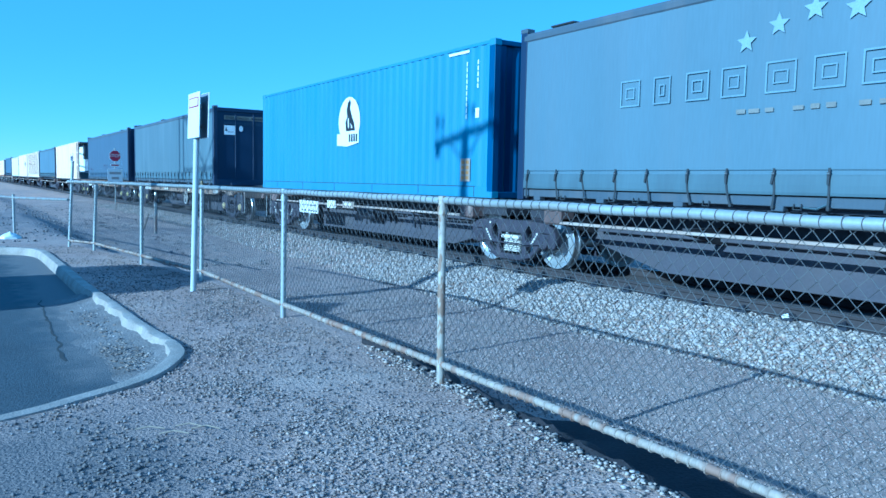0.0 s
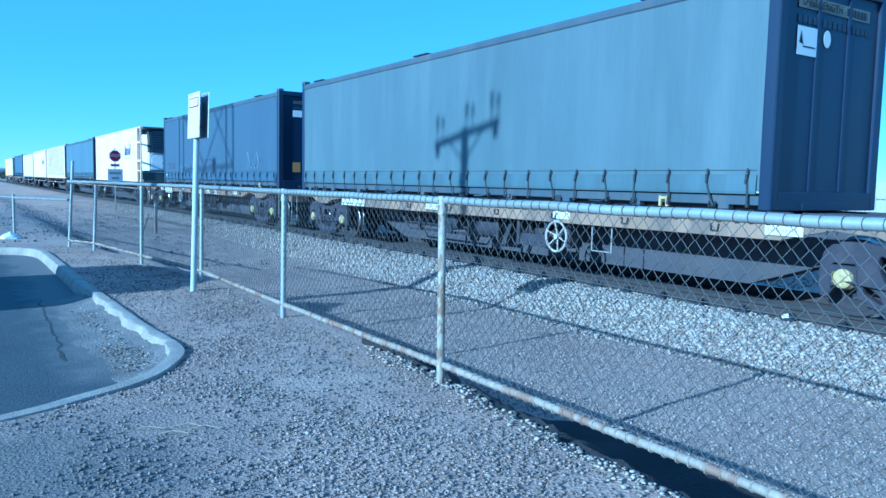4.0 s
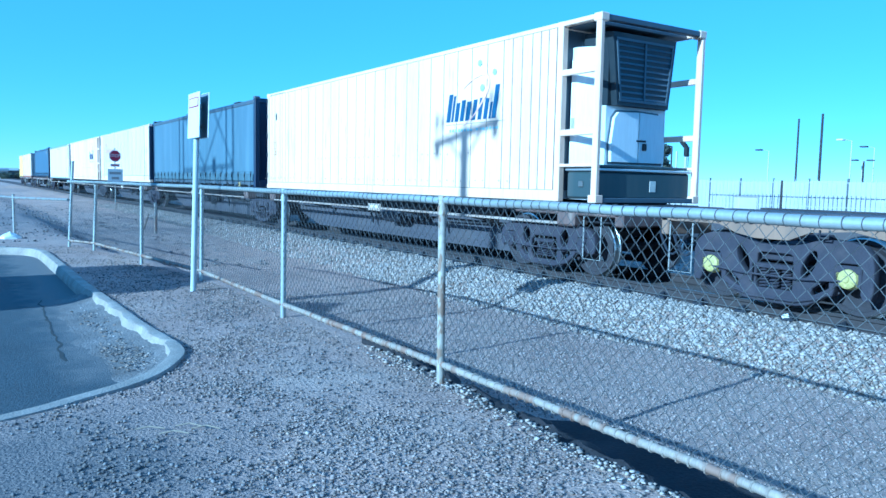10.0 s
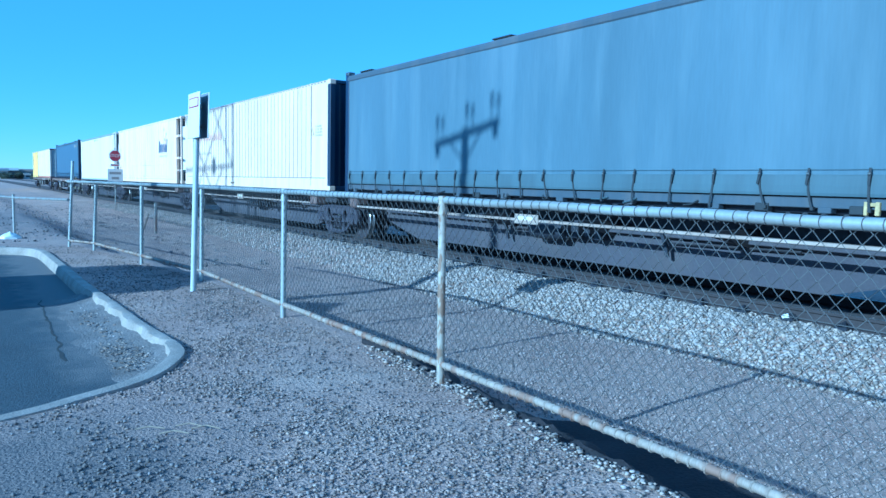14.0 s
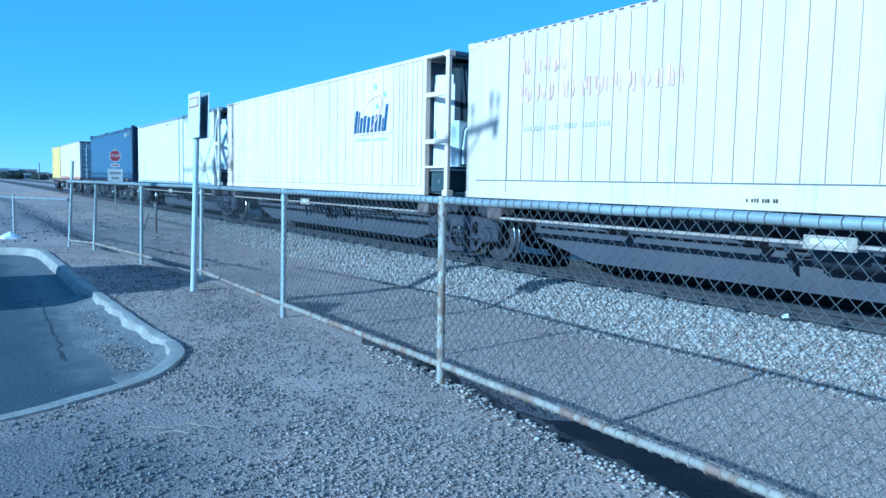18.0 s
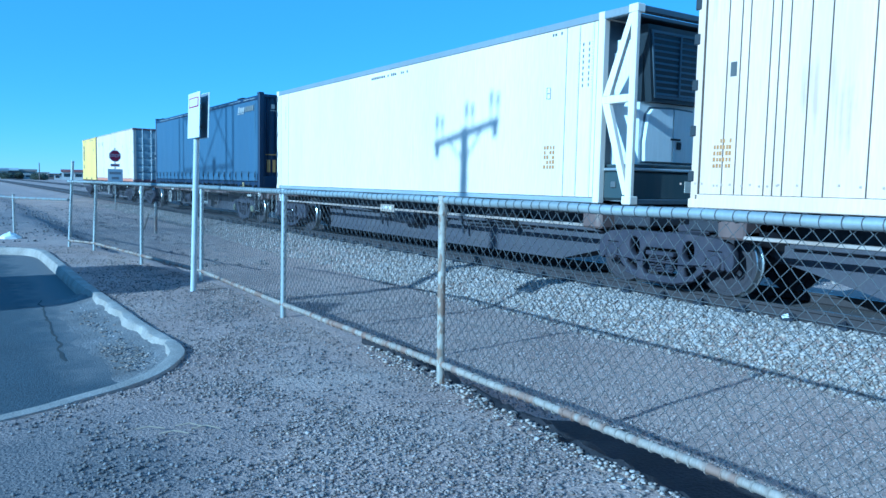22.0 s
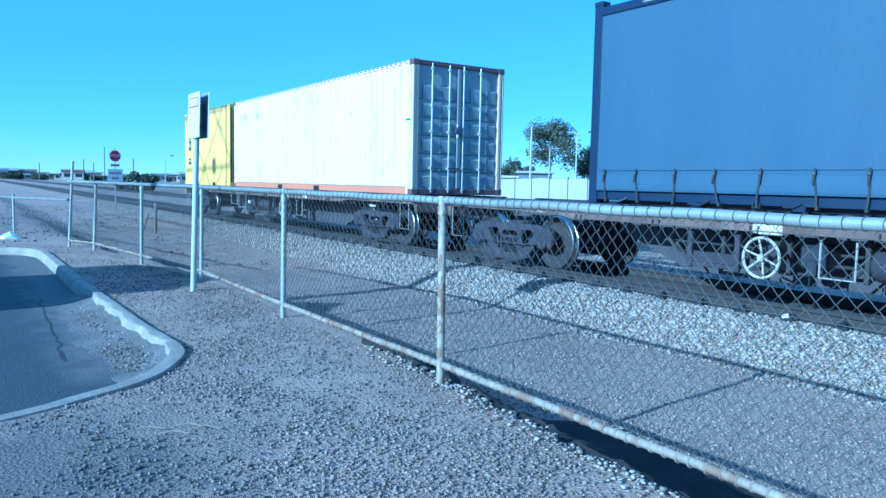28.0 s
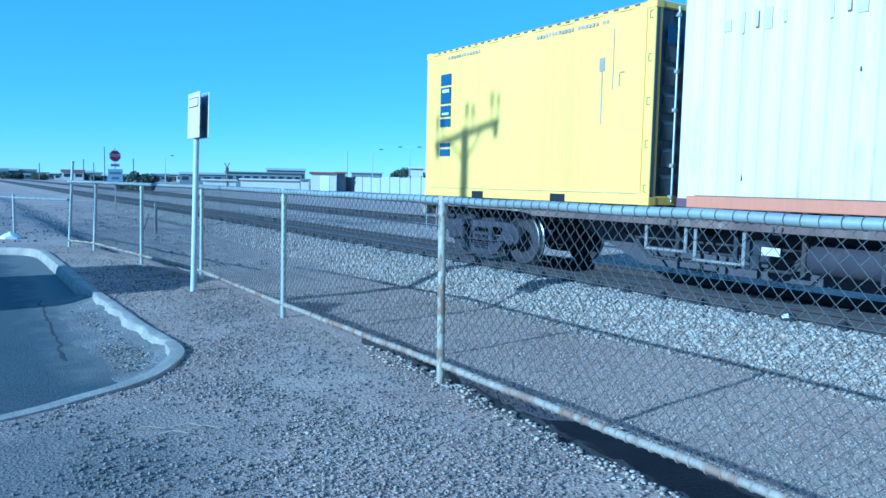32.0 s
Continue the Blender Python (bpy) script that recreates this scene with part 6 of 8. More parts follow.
c = curtain_sider(-43.3, 14.66, C_slate, F_grey, "slate-blue curtain-sided container with sprayed scrawls", hem=C_hem, straps=24, seed=4)
end_text(c, "OVER LENGTH", -0.3, 2.61, 0.135, M_mark_notice)
sticker_end(c, "notice_text", M_mark_notice, [rect(0.26 + 0.08 * i, 0.32 + 0.08 * i, 2.565, 2.655) for i in range(6)], 0.04)
sticker_end(c, "notice_bar", M_mark_faded, [rect(-0.75 + 0.11 * i, -0.67 + 0.11 * i, 2.4, 2.49) for i in range(14)], 0.04)
sticker_end(c, "placard", M_white, [rect(-0.75, -0.45, 2.18, 2.38), rect(-0.12, 0.06, 2.16, 2.34)], 0.04)
sticker_end(c, "orange_label", M_mark_gold, [rect(-0.75, -0.5, 0.5, 0.8)], 0.04)


def scrawl(e, y, z, w, h, seed, material, width=0.02, n=8):
    """A row of sprayed marks, each a few bent strokes, none of them a letter."""
    r = random.Random(seed)
    mb = MB()
    depth = 0
    for i in range(n):
        cy, cw = y + w * (1 - (i + 0.5) / n), w / n * 0.8
        for k in range(r.choice((2, 2, 3))):
            a = r.uniform(0, 6.28)
            pts = [(cy + cw * 0.5 * math.cos(a + j * 0.3) * (1 + 0.12 * math.sin(j + i)), z + h * (0.5 + 0.5 * math.sin(a + j * 0.3 + 0.4 * k) * (1 + 0.15 * math.cos(j * 0.7)))) for j in range(r.randint(7, 15))]
            for s in stroke(pts, width):
                depth = (depth + 1) % 5
                mb.prism(s, -1.2305 - 0.0004 * depth, -1.2338 - 0.0004 * depth, "x")
    tagged(part("sprayed_scrawl", mb, material, e, "faint row of sprayed scrawl"), kind="stuff")


scrawl(c, 1.45, 0.62, 1.45, 0.5, 5, M_spray_white, 0.016, 5)
scrawl(c, 8.7, 0.48, 3.0, 0.3, 6, M_spray_white, 0.014, 10)
scrawl(c, 6.5, 0.74, 1.45, 0.26, 7, M_spray_red, 0.013, 6)
scrawl(c, 12.6, 0.66, 1.2, 0.25, 8, M_spray_red, 0.013, 5)
sticker(c, "small_label", M_chalk, [rect(13.9, 14.25, 0.3, 0.4)], -1.2305)

c = reefer(-23.4, 14.45, "off-white refrigerated container with slanted blue lettering", seed=5, seam=2.41)
swoosh_mark(c, 4.24, 1.46)
for i in range(5):
    sticker(c, "orange_notice", M_mark_orange, bars(13.62, 13.86, 1.0 + 0.09 * i, 0.05, 4, i), -1.2205)
sticker(c, "grey_label", M_mark_ink, [rect(13.6, 13.72, 2.05, 2.26)], -1.2205)
smudges(c, ((12.4, 1.34, 1.68), (11.37, 1.24, 1.69), (10.02, 1.04, 1.65), (8.83, 1.21, 1.69), (7.53, 1.16, 1.62), (7.5, 0.3, 0.45), (5.2, 1.3, 1.7), (3.9, 1.2, 1.5)))
c = curtain_sider(-7.82, 14.68, C_bluegrey, F_grey, "pale blue-grey curtain-sided container with grimy straps", straps=22, seed=6, H=2.89)
end_text(c, "OVER LENGTH", -0.28, 2.58, 0.135, M_mark_notice)
sticker_end(c, "notice_text", M_mark_notice, [rect(0.28 + 0.08 * i, 0.34 + 0.08 * i, 2.535, 2.625) for i in range(6)] + [rect(-0.72 + 0.1 * i, -0.65 + 0.1 * i, 2.36, 2.44) for i in range(14)], 0.04)
sticker_end(c, "white_placard", M_white, [rect(-0.7, -0.25, 1.85, 2.2)], 0.04, "white placard with a dark triangle")
sticker_end(c, "placard_mark", M_black, [[(-0.66, 2.0), (-0.58, 1.98), (-0.63, 2.13)], rect(-0.58, -0.32, 1.95, 1.965)], 0.036)
sticker_end(c, "round_label", M_white, [[(-0.02 + 0.075 * math.cos(t), 2.07 + 0.1 * math.sin(t)) for t in [2 * math.pi * i / 12 for i in range(12)]]], 0.04)
sticker_end(c, "beige_plate", M_plate, [rect(-0.8, -0.45, 0.45, 0.85)], 0.04)
sticker_end(c, "red_label", mat("red_label", (0.55, 0.03, 0.05), 0.5), [[(-0.6, 1.16), (-0.475, 1.03), (-0.35, 1.16), (-0.475, 1.29)]], 0.04)

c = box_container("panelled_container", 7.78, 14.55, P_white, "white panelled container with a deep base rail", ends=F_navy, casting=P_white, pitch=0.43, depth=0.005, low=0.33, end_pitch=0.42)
part("base_line", MB().box(-1.2235, -1.2, 0.3, 14.2, 0.320, 0.338), M_joint, c, "dark joint above the base rail")
joint = None
for i in range(38):
    m = pose(-1.2185, 1.6 + 0.305 * i, 0)
    if joint is None:
        joint = part("panel_joint", MB().box(-0.003, 0.01, -0.0045, 0.0045, 0.345, 2.8), M_fine_joint, c, at=m)
    else:
        again(joint, m)
for a in (1.25, 13.3):
    part("stacking_post", MB().box(-1.2225, -1.13, a, a + 0.075, 0.0, 2.9, 0.008), P_white, c)
    part("post_joint", MB().box(-1.2245, -1.2, a - 0.016, a - 0.004, 0.12, 2.84), M_joint, c)
worn_roof_edge(c, 14.55, 2.896, M_mark_pink)
lr = random.Random(17)
mk = []
for a, z0, z1 in [(12.95 - 0.355 * i, 1.66, 1.97) for i in range(10)] + [(12.9, 2.14, 2.42), (12.5, 2.14, 2.40), (12.12, 2.12, 2.3)]:
    # each worn letter survives as a few upright patches
    for k in range(4):
        if lr.random() < 0.8:
            y_ = a - 0.075 * (k + 1)
            mk.append([(y_, z0 + lr.choice((0, 0, 0.1))), (y_ + 0.06, z0 + lr.choice((0, 0.02, 0.12))), (y_ + 0.062, z1 - lr.choice((0, 0, 0.1))), (y_ + 0.004, z1 - lr.choice((0, 0.03, 0.14)))])
sticker(c, "faded_lettering", M_mark_pink, mk, -1.2205, "faded red lettering, almost worn away")
sticker(c, "small_lettering", M_faint, bars(10.8, 12.85, 1.18, 0.09, 26, 9), -1.2205)
sticker(c, "hazard_label", M_mark_gold, stroke([(1.05, 1.50), (1.25, 1.50), (1.15, 1.68), (1.05, 1.50)], 0.02), -1.2205)
sticker(c, "side_notice", M_faint, [q for i in range(4) for q in bars(0.5, 0.95, 1.46 + 0.08 * i, 0.05, 9, 40 + i)], -1.2205)
sticker(c, "vertical_code", M_faint, [rect(2.0, 2.025, 2.2 + 0.08 * i, 2.25 + 0.08 * i) for i in range(6)], -1.224)
sticker(c, "base_stencil", M_seam, bars(7.95, 8.4, 0.10, 0.05, 12, 5), -1.226)

c = reefer(23.0, 14.35, "off-white refrigerated container with bold blue lettering", seed=6, seam=2.223)
swoosh_mark(c, 4.19, 1.42)
smudges(c, ((6.35, 1.45, 1.75), (7.4, 1.0, 1.3), (9.0, 1.3, 1.6), (5.7, 0.4, 0.6)))
sticker(c, "orange_notice", M_mark_orange, [q for i in range(5) for q in bars(13.72, 14.0, 0.53 + 0.08 * i, 0.055, 6, 3 + i)], -1.2205)
sticker(c, "grey_label", M_mark_ink, [rect(13.7, 13.79, 1.68, 1.86)], -1.2205)
c = reefer(38.4, 14.32, "smooth white refrigerated container with a K-braced end", brace="k", seed=7, panels=False, cover=P_ribwhite)
sticker(c, "caution_notice", M_mark_orange, [q for i in range(5) for q in bars(1.68, 1.97, 0.53 + 0.08 * i, 0.068, 4, i)], -1.2195, "orange caution notice")
sticker(c, "small_notice", M_mark_ink, stroke([(1.83, 1.68), (1.92, 1.68), (1.92, 1.86), (1.83, 1.86), (1.83, 1.68)], 0.014) + [rect(1.85, 1.90, 1.76, 1.775)], -1.2195)
sticker(c, "top_lettering", M_mark_ink, bars(6.5, 8.2, 2.62, 0.06, 20, 7) + bars(1.57, 1.98, 2.68, 0.05, 6, 7), -1.2195)
sticker(c, "vertical_code", M_mark_ink, [rect(y_, y_ + 0.025, 1.8 + 0.09 * i, 1.85 + 0.09 * i) for i in range(8) for y_ in (0.94, 1.07)], -1.2195)
sticker(c, "rear_code", M_mark_ink, [rect(13.58, 13.605, 1.76 + 0.085 * i, 1.81 + 0.085 * i) for i in range(8)], -1.2195)

c = curtain_sider(54.3, 14.6, C_navy, F_navy, "royal blue curtain-sided container with a ribbed end", hem=C_navy, end="ribbed", straps=22, seed=8, H=2.99)
sticker(c, "company_lettering", M_mark_grey, [slant(1.97 - 0.17 * i, 2.11 - 0.17 * i, 2.5, 2.5 + (0.2 if i == 0 else 0.16)) for i in range(4)] + [rect(1.5, 2.2, 2.45, 2.475)], -1.2265, "white and amber company lettering shapes")
sticker(c, "amber_lettering", M_mark_scuffed_gold, [slant(1.24 - 0.17 * i, 1.38 - 0.17 * i, 2.5, 2.67) for i in range(5)], -1.2265)
sticker_end(c, "end_lettering", M_mark_grey, [rect(-0.8 + 0.2 * i, -0.69 + 0.2 * i, 2.54, 2.68) for i in range(4)] + [rect(-0.84, -0.04, 2.47, 2.49)], 0.03)
sticker_end(c, "end_amber_lettering", M_mark_gold, [rect(0.1 + 0.2 * i, 0.21 + 0.2 * i, 2.54, 2.68) for i in range(4)] + [rect(-1.0, 1.0, 1.05, 1.08), rect(-0.95, -0.84, 0.5, 0.9), rect(-0.76, -0.66, 0.5, 0.9), rect(0.45, 0.53, 0.5, 0.9), rect(0.66, 0.74, 0.5, 0.9)], 0.03)
wr = random.Random(4)
worn, a = [], 0.4
while a < 13.8:
    b = a + wr.uniform(0.15, 0.7)
    worn.append([(a, 2.86 + wr.uniform(0, 0.02)), (b, 2.86 + wr.uniform(0, 0.02)), (b - 0.03, 2.90), (a + 0.02, 2.895)])
    a = b + wr.choice((0.02, 0.05, 0.3))
sticker(c, "scuffed_edge", M_scuffed, worn, -1.2222, "scuffed pale edge along the top rail")
sticker(c, "vertical_lettering", C_faded, [rect(0.4, 0.45, 1.75 + 0.1 * i, 1.81 + 0.1 * i) for i in range(10)], -1.2265)

c = box_container("corrugated_container", 74.3, 12.19, P_dullwhite, "white corrugated container with orange base rails", rail=P_orange, casting=P_header, doors=P_doorshade, header=P_header, depth=0.03)
worn_roof_edge(c, 12.19, 2.896, M_scuff)
fork_pockets(c, (4.9, 7.6))
sticker(c, "faint_lettering", M_faint, [rect(9.75 + 0.19 * i, 9.75 + 0.19 * i + (0.05 if i % 3 else 0.11), 2.2 + 0.05 * (i % 2), 2.46 - 0.07 * (i % 4 == 1)) for i in range(10) if i not in (3, 4)], -1.2205)
sticker(c, "vertical_code", M_mark_ink, [rect(0.815, 0.83, 1.2 + 0.062 * i, 1.235 + 0.062 * i) for i in range(19) if i not in (5, 6, 11)], -1.2135)
sticker(c, "size_code", M_mark_ink, [rect(0.56, 0.575, 2.12 + 0.07 * i, 2.16 + 0.07 * i) for i in range(5)] + stroke([(0.6, 2.62), (0.55, 2.5), (0.52, 2.68)], 0.018), -1.2135)
sticker(c, "weight_box", M_faint, stroke([(0.5, 1.85), (0.64, 1.85), (0.64, 1.9)], 0.012) + stroke([(0.5, 1.94), (0.64, 1.94), (0.64, 2.03), (0.5, 2.03)], 0.012), -1.2135)
sticker(c, "green_sticker", mat("green_sticker", (0.03, 0.30, 0.16), 0.5, fine_var=0.05), [rect(0.09, 0.29, 1.6, 1.64)], -1.2185)
part("base_line", MB().box(-1.2225, -1.2, 0.27, 11.9, 0.158, 0.168), M_joint, c, "dark joint above the base rail")
part("post_foot", MB().box(-1.2215, -1.1, 0.17, 0.26, 0.0, 0.158, 0.006), P_dullwhite, c)

sr = random.Random(9)
for i in range(34):
    a, z = 0.168 + 0.28256 * sr.randint(1, 40), sr.uniform(0.35, 2.4)
    w = sr.uniform(0.008, 0.03)
    sticker(c, "scrape", M_scuff if i % 3 else M_strap, [[(a, z), (a + w, z + 0.01), (a + w * 0.8, z + sr.uniform(0.05, 0.3)), (a + 0.003, z + 0.04)]], -1.2135)
# the greyish door colour also carries the shade on the leading end
c = box_container("corrugated_container", 87.0, 6.06, P_yellow, "bright yellow half-length container with blue markings", doors=F_grey, header=P_yellow, depth=0.012, pitch=0.6)
worn_roof_edge(c, 6.06, 2.896, M_mark_gold)
fork_pockets(c, (1.75, 4.0))
part("base_line", MB().box(-1.223, -1.2, 0.2, 5.85, 0.165, 0.175), M_scuff, c)
for z0, z1 in ((2.2, 2.42), (1.84, 2.16), (1.58, 1.8), (1.38, 1.54), (0.98, 1.06), (0.8, 0.94)):
    sticker(c, "blue_mark", M_mark_blue, [rect(5.16, 5.52, z0, z1)], -1.2205)
sticker(c, "mark_line", M_white, [rect(5.22, 5.46, 2.06, 2.12), rect(5.22, 5.46, 1.62, 1.66)], -1.2245)
sticker(c, "top_notice", M_scuff, bars(0.9, 2.6, 2.7, 0.06, 22, 3) + bars(4.2, 5.3, 2.7, 0.06, 12, 4), -1.2205)
sticker(c, "side_code", M_scuff, [rect(1.0, 1.02, 1.2, 2.2), rect(0.78, 0.795, 1.7, 2.6)] + stroke([(0.66, 1.75), (0.66, 1.95), (0.56, 1.95)], 0.015), -1.2205)
sticker(c, "white_label", M_plate, [rect(0.96, 1.07, 2.0, 2.2)], -1.2206)
sticker_end(c, "blue_end_mark", M_mark_blue, [rect(-0.95, -0.3, 2.3, 2.55)], 0.0, "blue company patch")


# ---- signs by the fence and the crossing ----
M_signwhite = mat("sign_white", (0.80, 0.81, 0.80), 0.4, var=0.04, fine_var=0.03)
M_signred = mat("sign_red", (0.30, 0.018, 0.06), 0.4, var=0.05, fine_var=0.03)
M_signpole = mat("bright_galvanised_post", (0.50, 0.515, 0.51), 0.55, 0.1, var=0.1, scale=4, fine_var=0.06)
# inner plate faces, darkened in colour for the shade between the plates
M_signshade = mat("unpainted_plate_back", (0.24, 0.26, 0.30), 0.5, 0.2, var=0.1, fine_var=0.05)
M_signback = mat("grey_sign_back", (0.10, 0.11, 0.125), 0.5, 0.2, var=0.1, fine_var=0.05)


def double_sign():
    e = empty("double_sided_sign", pose(2.283, 8.70, 0, 0, 1.7, 0), "white double-sided notice on a galvanised pole", "sign")
    part("pole", MB().tube([(0, 0, -0.4), (0, 0, 2.2)], 0.033, 12), M_signpole, e, smooth=True)
    for s in (-1, 1):
        x = s * 0.05
        part("plate_back", MB().box(x - s * 0.006 - 0.0015, x - s * 0.006 + 0.0015, -0.285, 0.165, 1.749, 2.238), M_signshade, e)
        p = part("sign_plate", MB().box(x - 0.006, x + 0.006, -0.29, 0.17, 1.744, 2.243, 0.003), M_signwhite, e, "white metal plate with a small red heading")
        part("heading", MB().box(x + s * 0.006, x + s * 0.009, -0.26, 0.12, 2.08, 2.19), M_signred, p)
        part("heading_text", MB().box(x + s * 0.009, x + s * 0.011, -0.23, 0.09, 2.095, 2.175), M_signwhite, p)
        for z in (1.85, 2.08):
            part("bracket", MB().box(min(0, x), max(0, x), -0.04, 0.04, z, z + 0.05), M_galv, p)


double_sign()


def stop_sign():
    e = empty("stop_sign", pose(6.85, 40.4, 0, 0, 0, 8), "red octagonal stop sign over a white warning plate", "road sign")
    part("post", MB().tube([(0, 0.03, -0.6), (0, 0.03, 2.7)], 0.03, 8), M_galv, e, smooth=True)
    octo = [(0.30 * math.cos(math.pi / 8 + math.pi * i / 4), 2.31 + 0.30 * math.sin(math.pi / 8 + math.pi * i / 4)) for i in range(8)]
    inner = [(0.275 * math.cos(math.pi / 8 + math.pi * i / 4), 2.31 + 0.275 * math.sin(math.pi / 8 + math.pi * i / 4)) for i in range(8)]
    part("octagon", MB().prism(octo, -0.01, 0.0, "y"), M_signwhite, e)
    face = part("red_face", MB().prism(inner, -0.016, -0.0105, "y"), M_signred, e, "red octagon lettered in white")
    me = text_mesh("STOP", 0.22)
    me.materials.append(M_signwhite)
    t = new("stop_lettering", me)
    t.parent, t.matrix_basis = face, pose(0, -0.02, 2.31, 90, 0, 0)
    part("arrow_plate", MB().box(-0.22, 0.22, -0.008, 0.0, 1.78, 1.92), M_signwhite, e)
    part("plate_text", MB().box(-0.17, 0.17, -0.011, -0.008, 1.82, 1.88), M_signred, e)
    p = part("warning_plate", MB().box(-0.36, 0.36, -0.008, 0.0, 1.02, 1.66, 0.002), M_signwhite, e, "white plate with two lines of worn black lettering")
    part("plate_bar", MB().box(-0.27, 0.27, -0.012, -0.009, 1.4, 1.52), M_mark_grey, p)
    part("plate_bar", MB().box(-0.18, 0.18, -0.012, -0.009, 1.15, 1.27), M_mark_grey, p)


stop_sign()
M_timber = mat("weathered_timber", (0.16, 0.13, 0.11), 0.85, var=0.15, fine_var=0.15)
tagged(new("white_peg", MB().box(5.4, 5.48, 25.1, 25.18, -0.6, 0.5, 0.01).mesh("white_peg", M_galv)), "pale square peg in the dirt", "post")
tagged(new("leaning_stick", MB().tube([(4.95, 25.0, -0.6), (5.2, 25.0, 0.15)], 0.03, 6).mesh("leaning_stick", M_timber)), "dark stick leaning by the peg", "stick")
M_bag = mat("white_plastic", (0.8, 0.8, 0.78), 0.5, var=0.06, fine_var=0.05)
lump = MB()
for i in range(7):
    for j in range(12):
        a, b = math.pi / 2 * i / 6, 2 * math.pi * j / 12
        r = 0.15 * (1 + 0.3 * noise.noise((math.cos(b) * 2, math.sin(b) * 2, i * 0.5)))
        lump.v.append((0.96 + r * 1.3 * math.cos(a) * math.cos(b), 17.36 + r * math.cos(a) * math.sin(b), 0.13 * math.sin(a) * (1 + 0.4 * noise.noise((b, i, 2)))))
for i in range(6):
    for j in range(12):
        lump.f.append((i * 12 + j, i * 12 + (j + 1) % 12, (i + 1) * 12 + (j + 1) % 12, (i + 1) * 12 + j))
solid("plastic_bag", lump, M_bag, "crumpled white plastic bag on the ground", "litter", smooth=True)

cup = MB().lathe([(0.0, 0.0), (0.035, 0.0), (0.045, 0.05), (0.05, 0.1), (0.046, 0.1), (0.04, 0.05), (0.0, 0.008)], Matrix.Identity(4), 14)
litter = solid("paper_cup", cup, M_bag, "crushed white paper cup lying on the ballast", "litter", smooth=True)
litter.matrix_basis = pose(8.60, 5.43, -0.275, 78, 10, 40) @ Matrix.Scale(0.75, 4)

# ---- what stands behind the viewer and throws its shadow into the view ----
M_hut = mat("painted_hut_wall", (0.42, 0.40, 0.36), 0.8, var=0.1, fine_var=0.1)
hut = empty("equipment_hut", pose(-4.75, 9.62, -0.13), "small gabled equipment hut in the car park", "hut")
for s in (-1, 1):
    part("side_wall", MB().box(-1.5, 1.5, s * 1.22 - 0.06, s * 1.22 + 0.06, -0.2, 2.25), M_hut, hut)
    part("gable_wall", MB().prism([(-1.16, -0.2), (1.16, -0.2), (1.16, 2.25), (0, 2.72), (-1.16, 2.25)], s * 1.5 - 0.06, s * 1.5 + 0.06, "x"), M_hut, hut)
    part("roof_sheet", MB().prism([(0.0, 2.78), (s * 1.42, 2.2), (s * 1.42, 2.24), (0.0, 2.83)], -1.62, 1.62, "x"), M_galv, hut)
part("door", MB().box(-1.59, -1.56, -0.45, 0.45, 0.0, 2.05, 0.01), M_frame, hut)
pole = empty("power_pole", pose(-7.6, 9.86, -0.13), "timber power pole with one crossarm and insulators", "power pole")
part("pole", MB().tube([(0, 0, -0.5), (0, 0, 8.84)], 0.16, 12, True, 0.12), M_timber, pole, smooth=True)
arm = Vector((0.425, -0.93, 0))
part("crossarm", MB().tube([tuple(-1.08 * arm + Vector((0, 0, 8.76))), tuple(1.08 * arm + Vector((0, 0, 8.76)))], 0.075, 8), M_timber, pole)
part("arm_brace", MB().tube([tuple(0.6 * arm + Vector((0, 0, 8.76))), (0, 0, 8.2)], 0.025, 6).tube([tuple(-0.6 * arm + Vector((0, 0, 8.76))), (0, 0, 8.2)], 0.025, 6), M_timber, pole)
for k in (-1.0, 0.05, 0.85):
    q = k * arm
    i = part("insulator", MB().tube([(q.x, q.y, 8.8), (q.x, q.y, 9.2)], 0.018, 6).tube([(q.x, q.y, 9.08), (q.x, q.y, 9.34)], 0.045, 8), M_signback, pole)
    q = (k + 0.2) * arm
    part("insulator", MB().tube([(q.x, q.y, 8.8), (q.x, q.y, 9.15)], 0.016, 6).tube([(q.x, q.y, 9.04), (q.x, q.y, 9.26)], 0.04, 8), M_signback, pole)
for k in (-0.98, 0.98):
    q = k * arm
    part("arm_end_bracket", MB().box(q.x - 0.07, q.x + 0.07, q.y - 0.07, q.y + 0.07, 8.5, 8.78, 0.02), M_timber, pole)
tower = empty("lattice_tower", pose(-13.7, -3.06, -0.13), "galvanised steel lattice tank stand with X bracing", "lattice tower")
UP = 8.8 + 0.13
for k, (ya, dx) in enumerate(((26.4, 0.0), (27.05, -0.9), (33.15, 0.0), (33.7, -0.9))):
    part("leg", MB().tube([(dx, ya, -0.3), (dx, ya, 13.2)], 0.085, 6), M_galv, tower)
for za in (-7.2, -4.0, -0.9, 1.72, 3.9):
    part("girt", MB().tube([(0, 26.4, za + 0.06 + UP), (0, 33.15, za - 0.1 + UP)], 0.055, 6), M_galv, tower)
for za, zb in ((-7.2, -4.0), (-4.0, -0.9)):
    for a, b in ((26.4, 33.15), (33.15, 26.4)):
        part("brace", MB().tube([(0.02, a, za + UP), (0.02, b, zb + UP)], 0.05, 6), M_galv, tower)
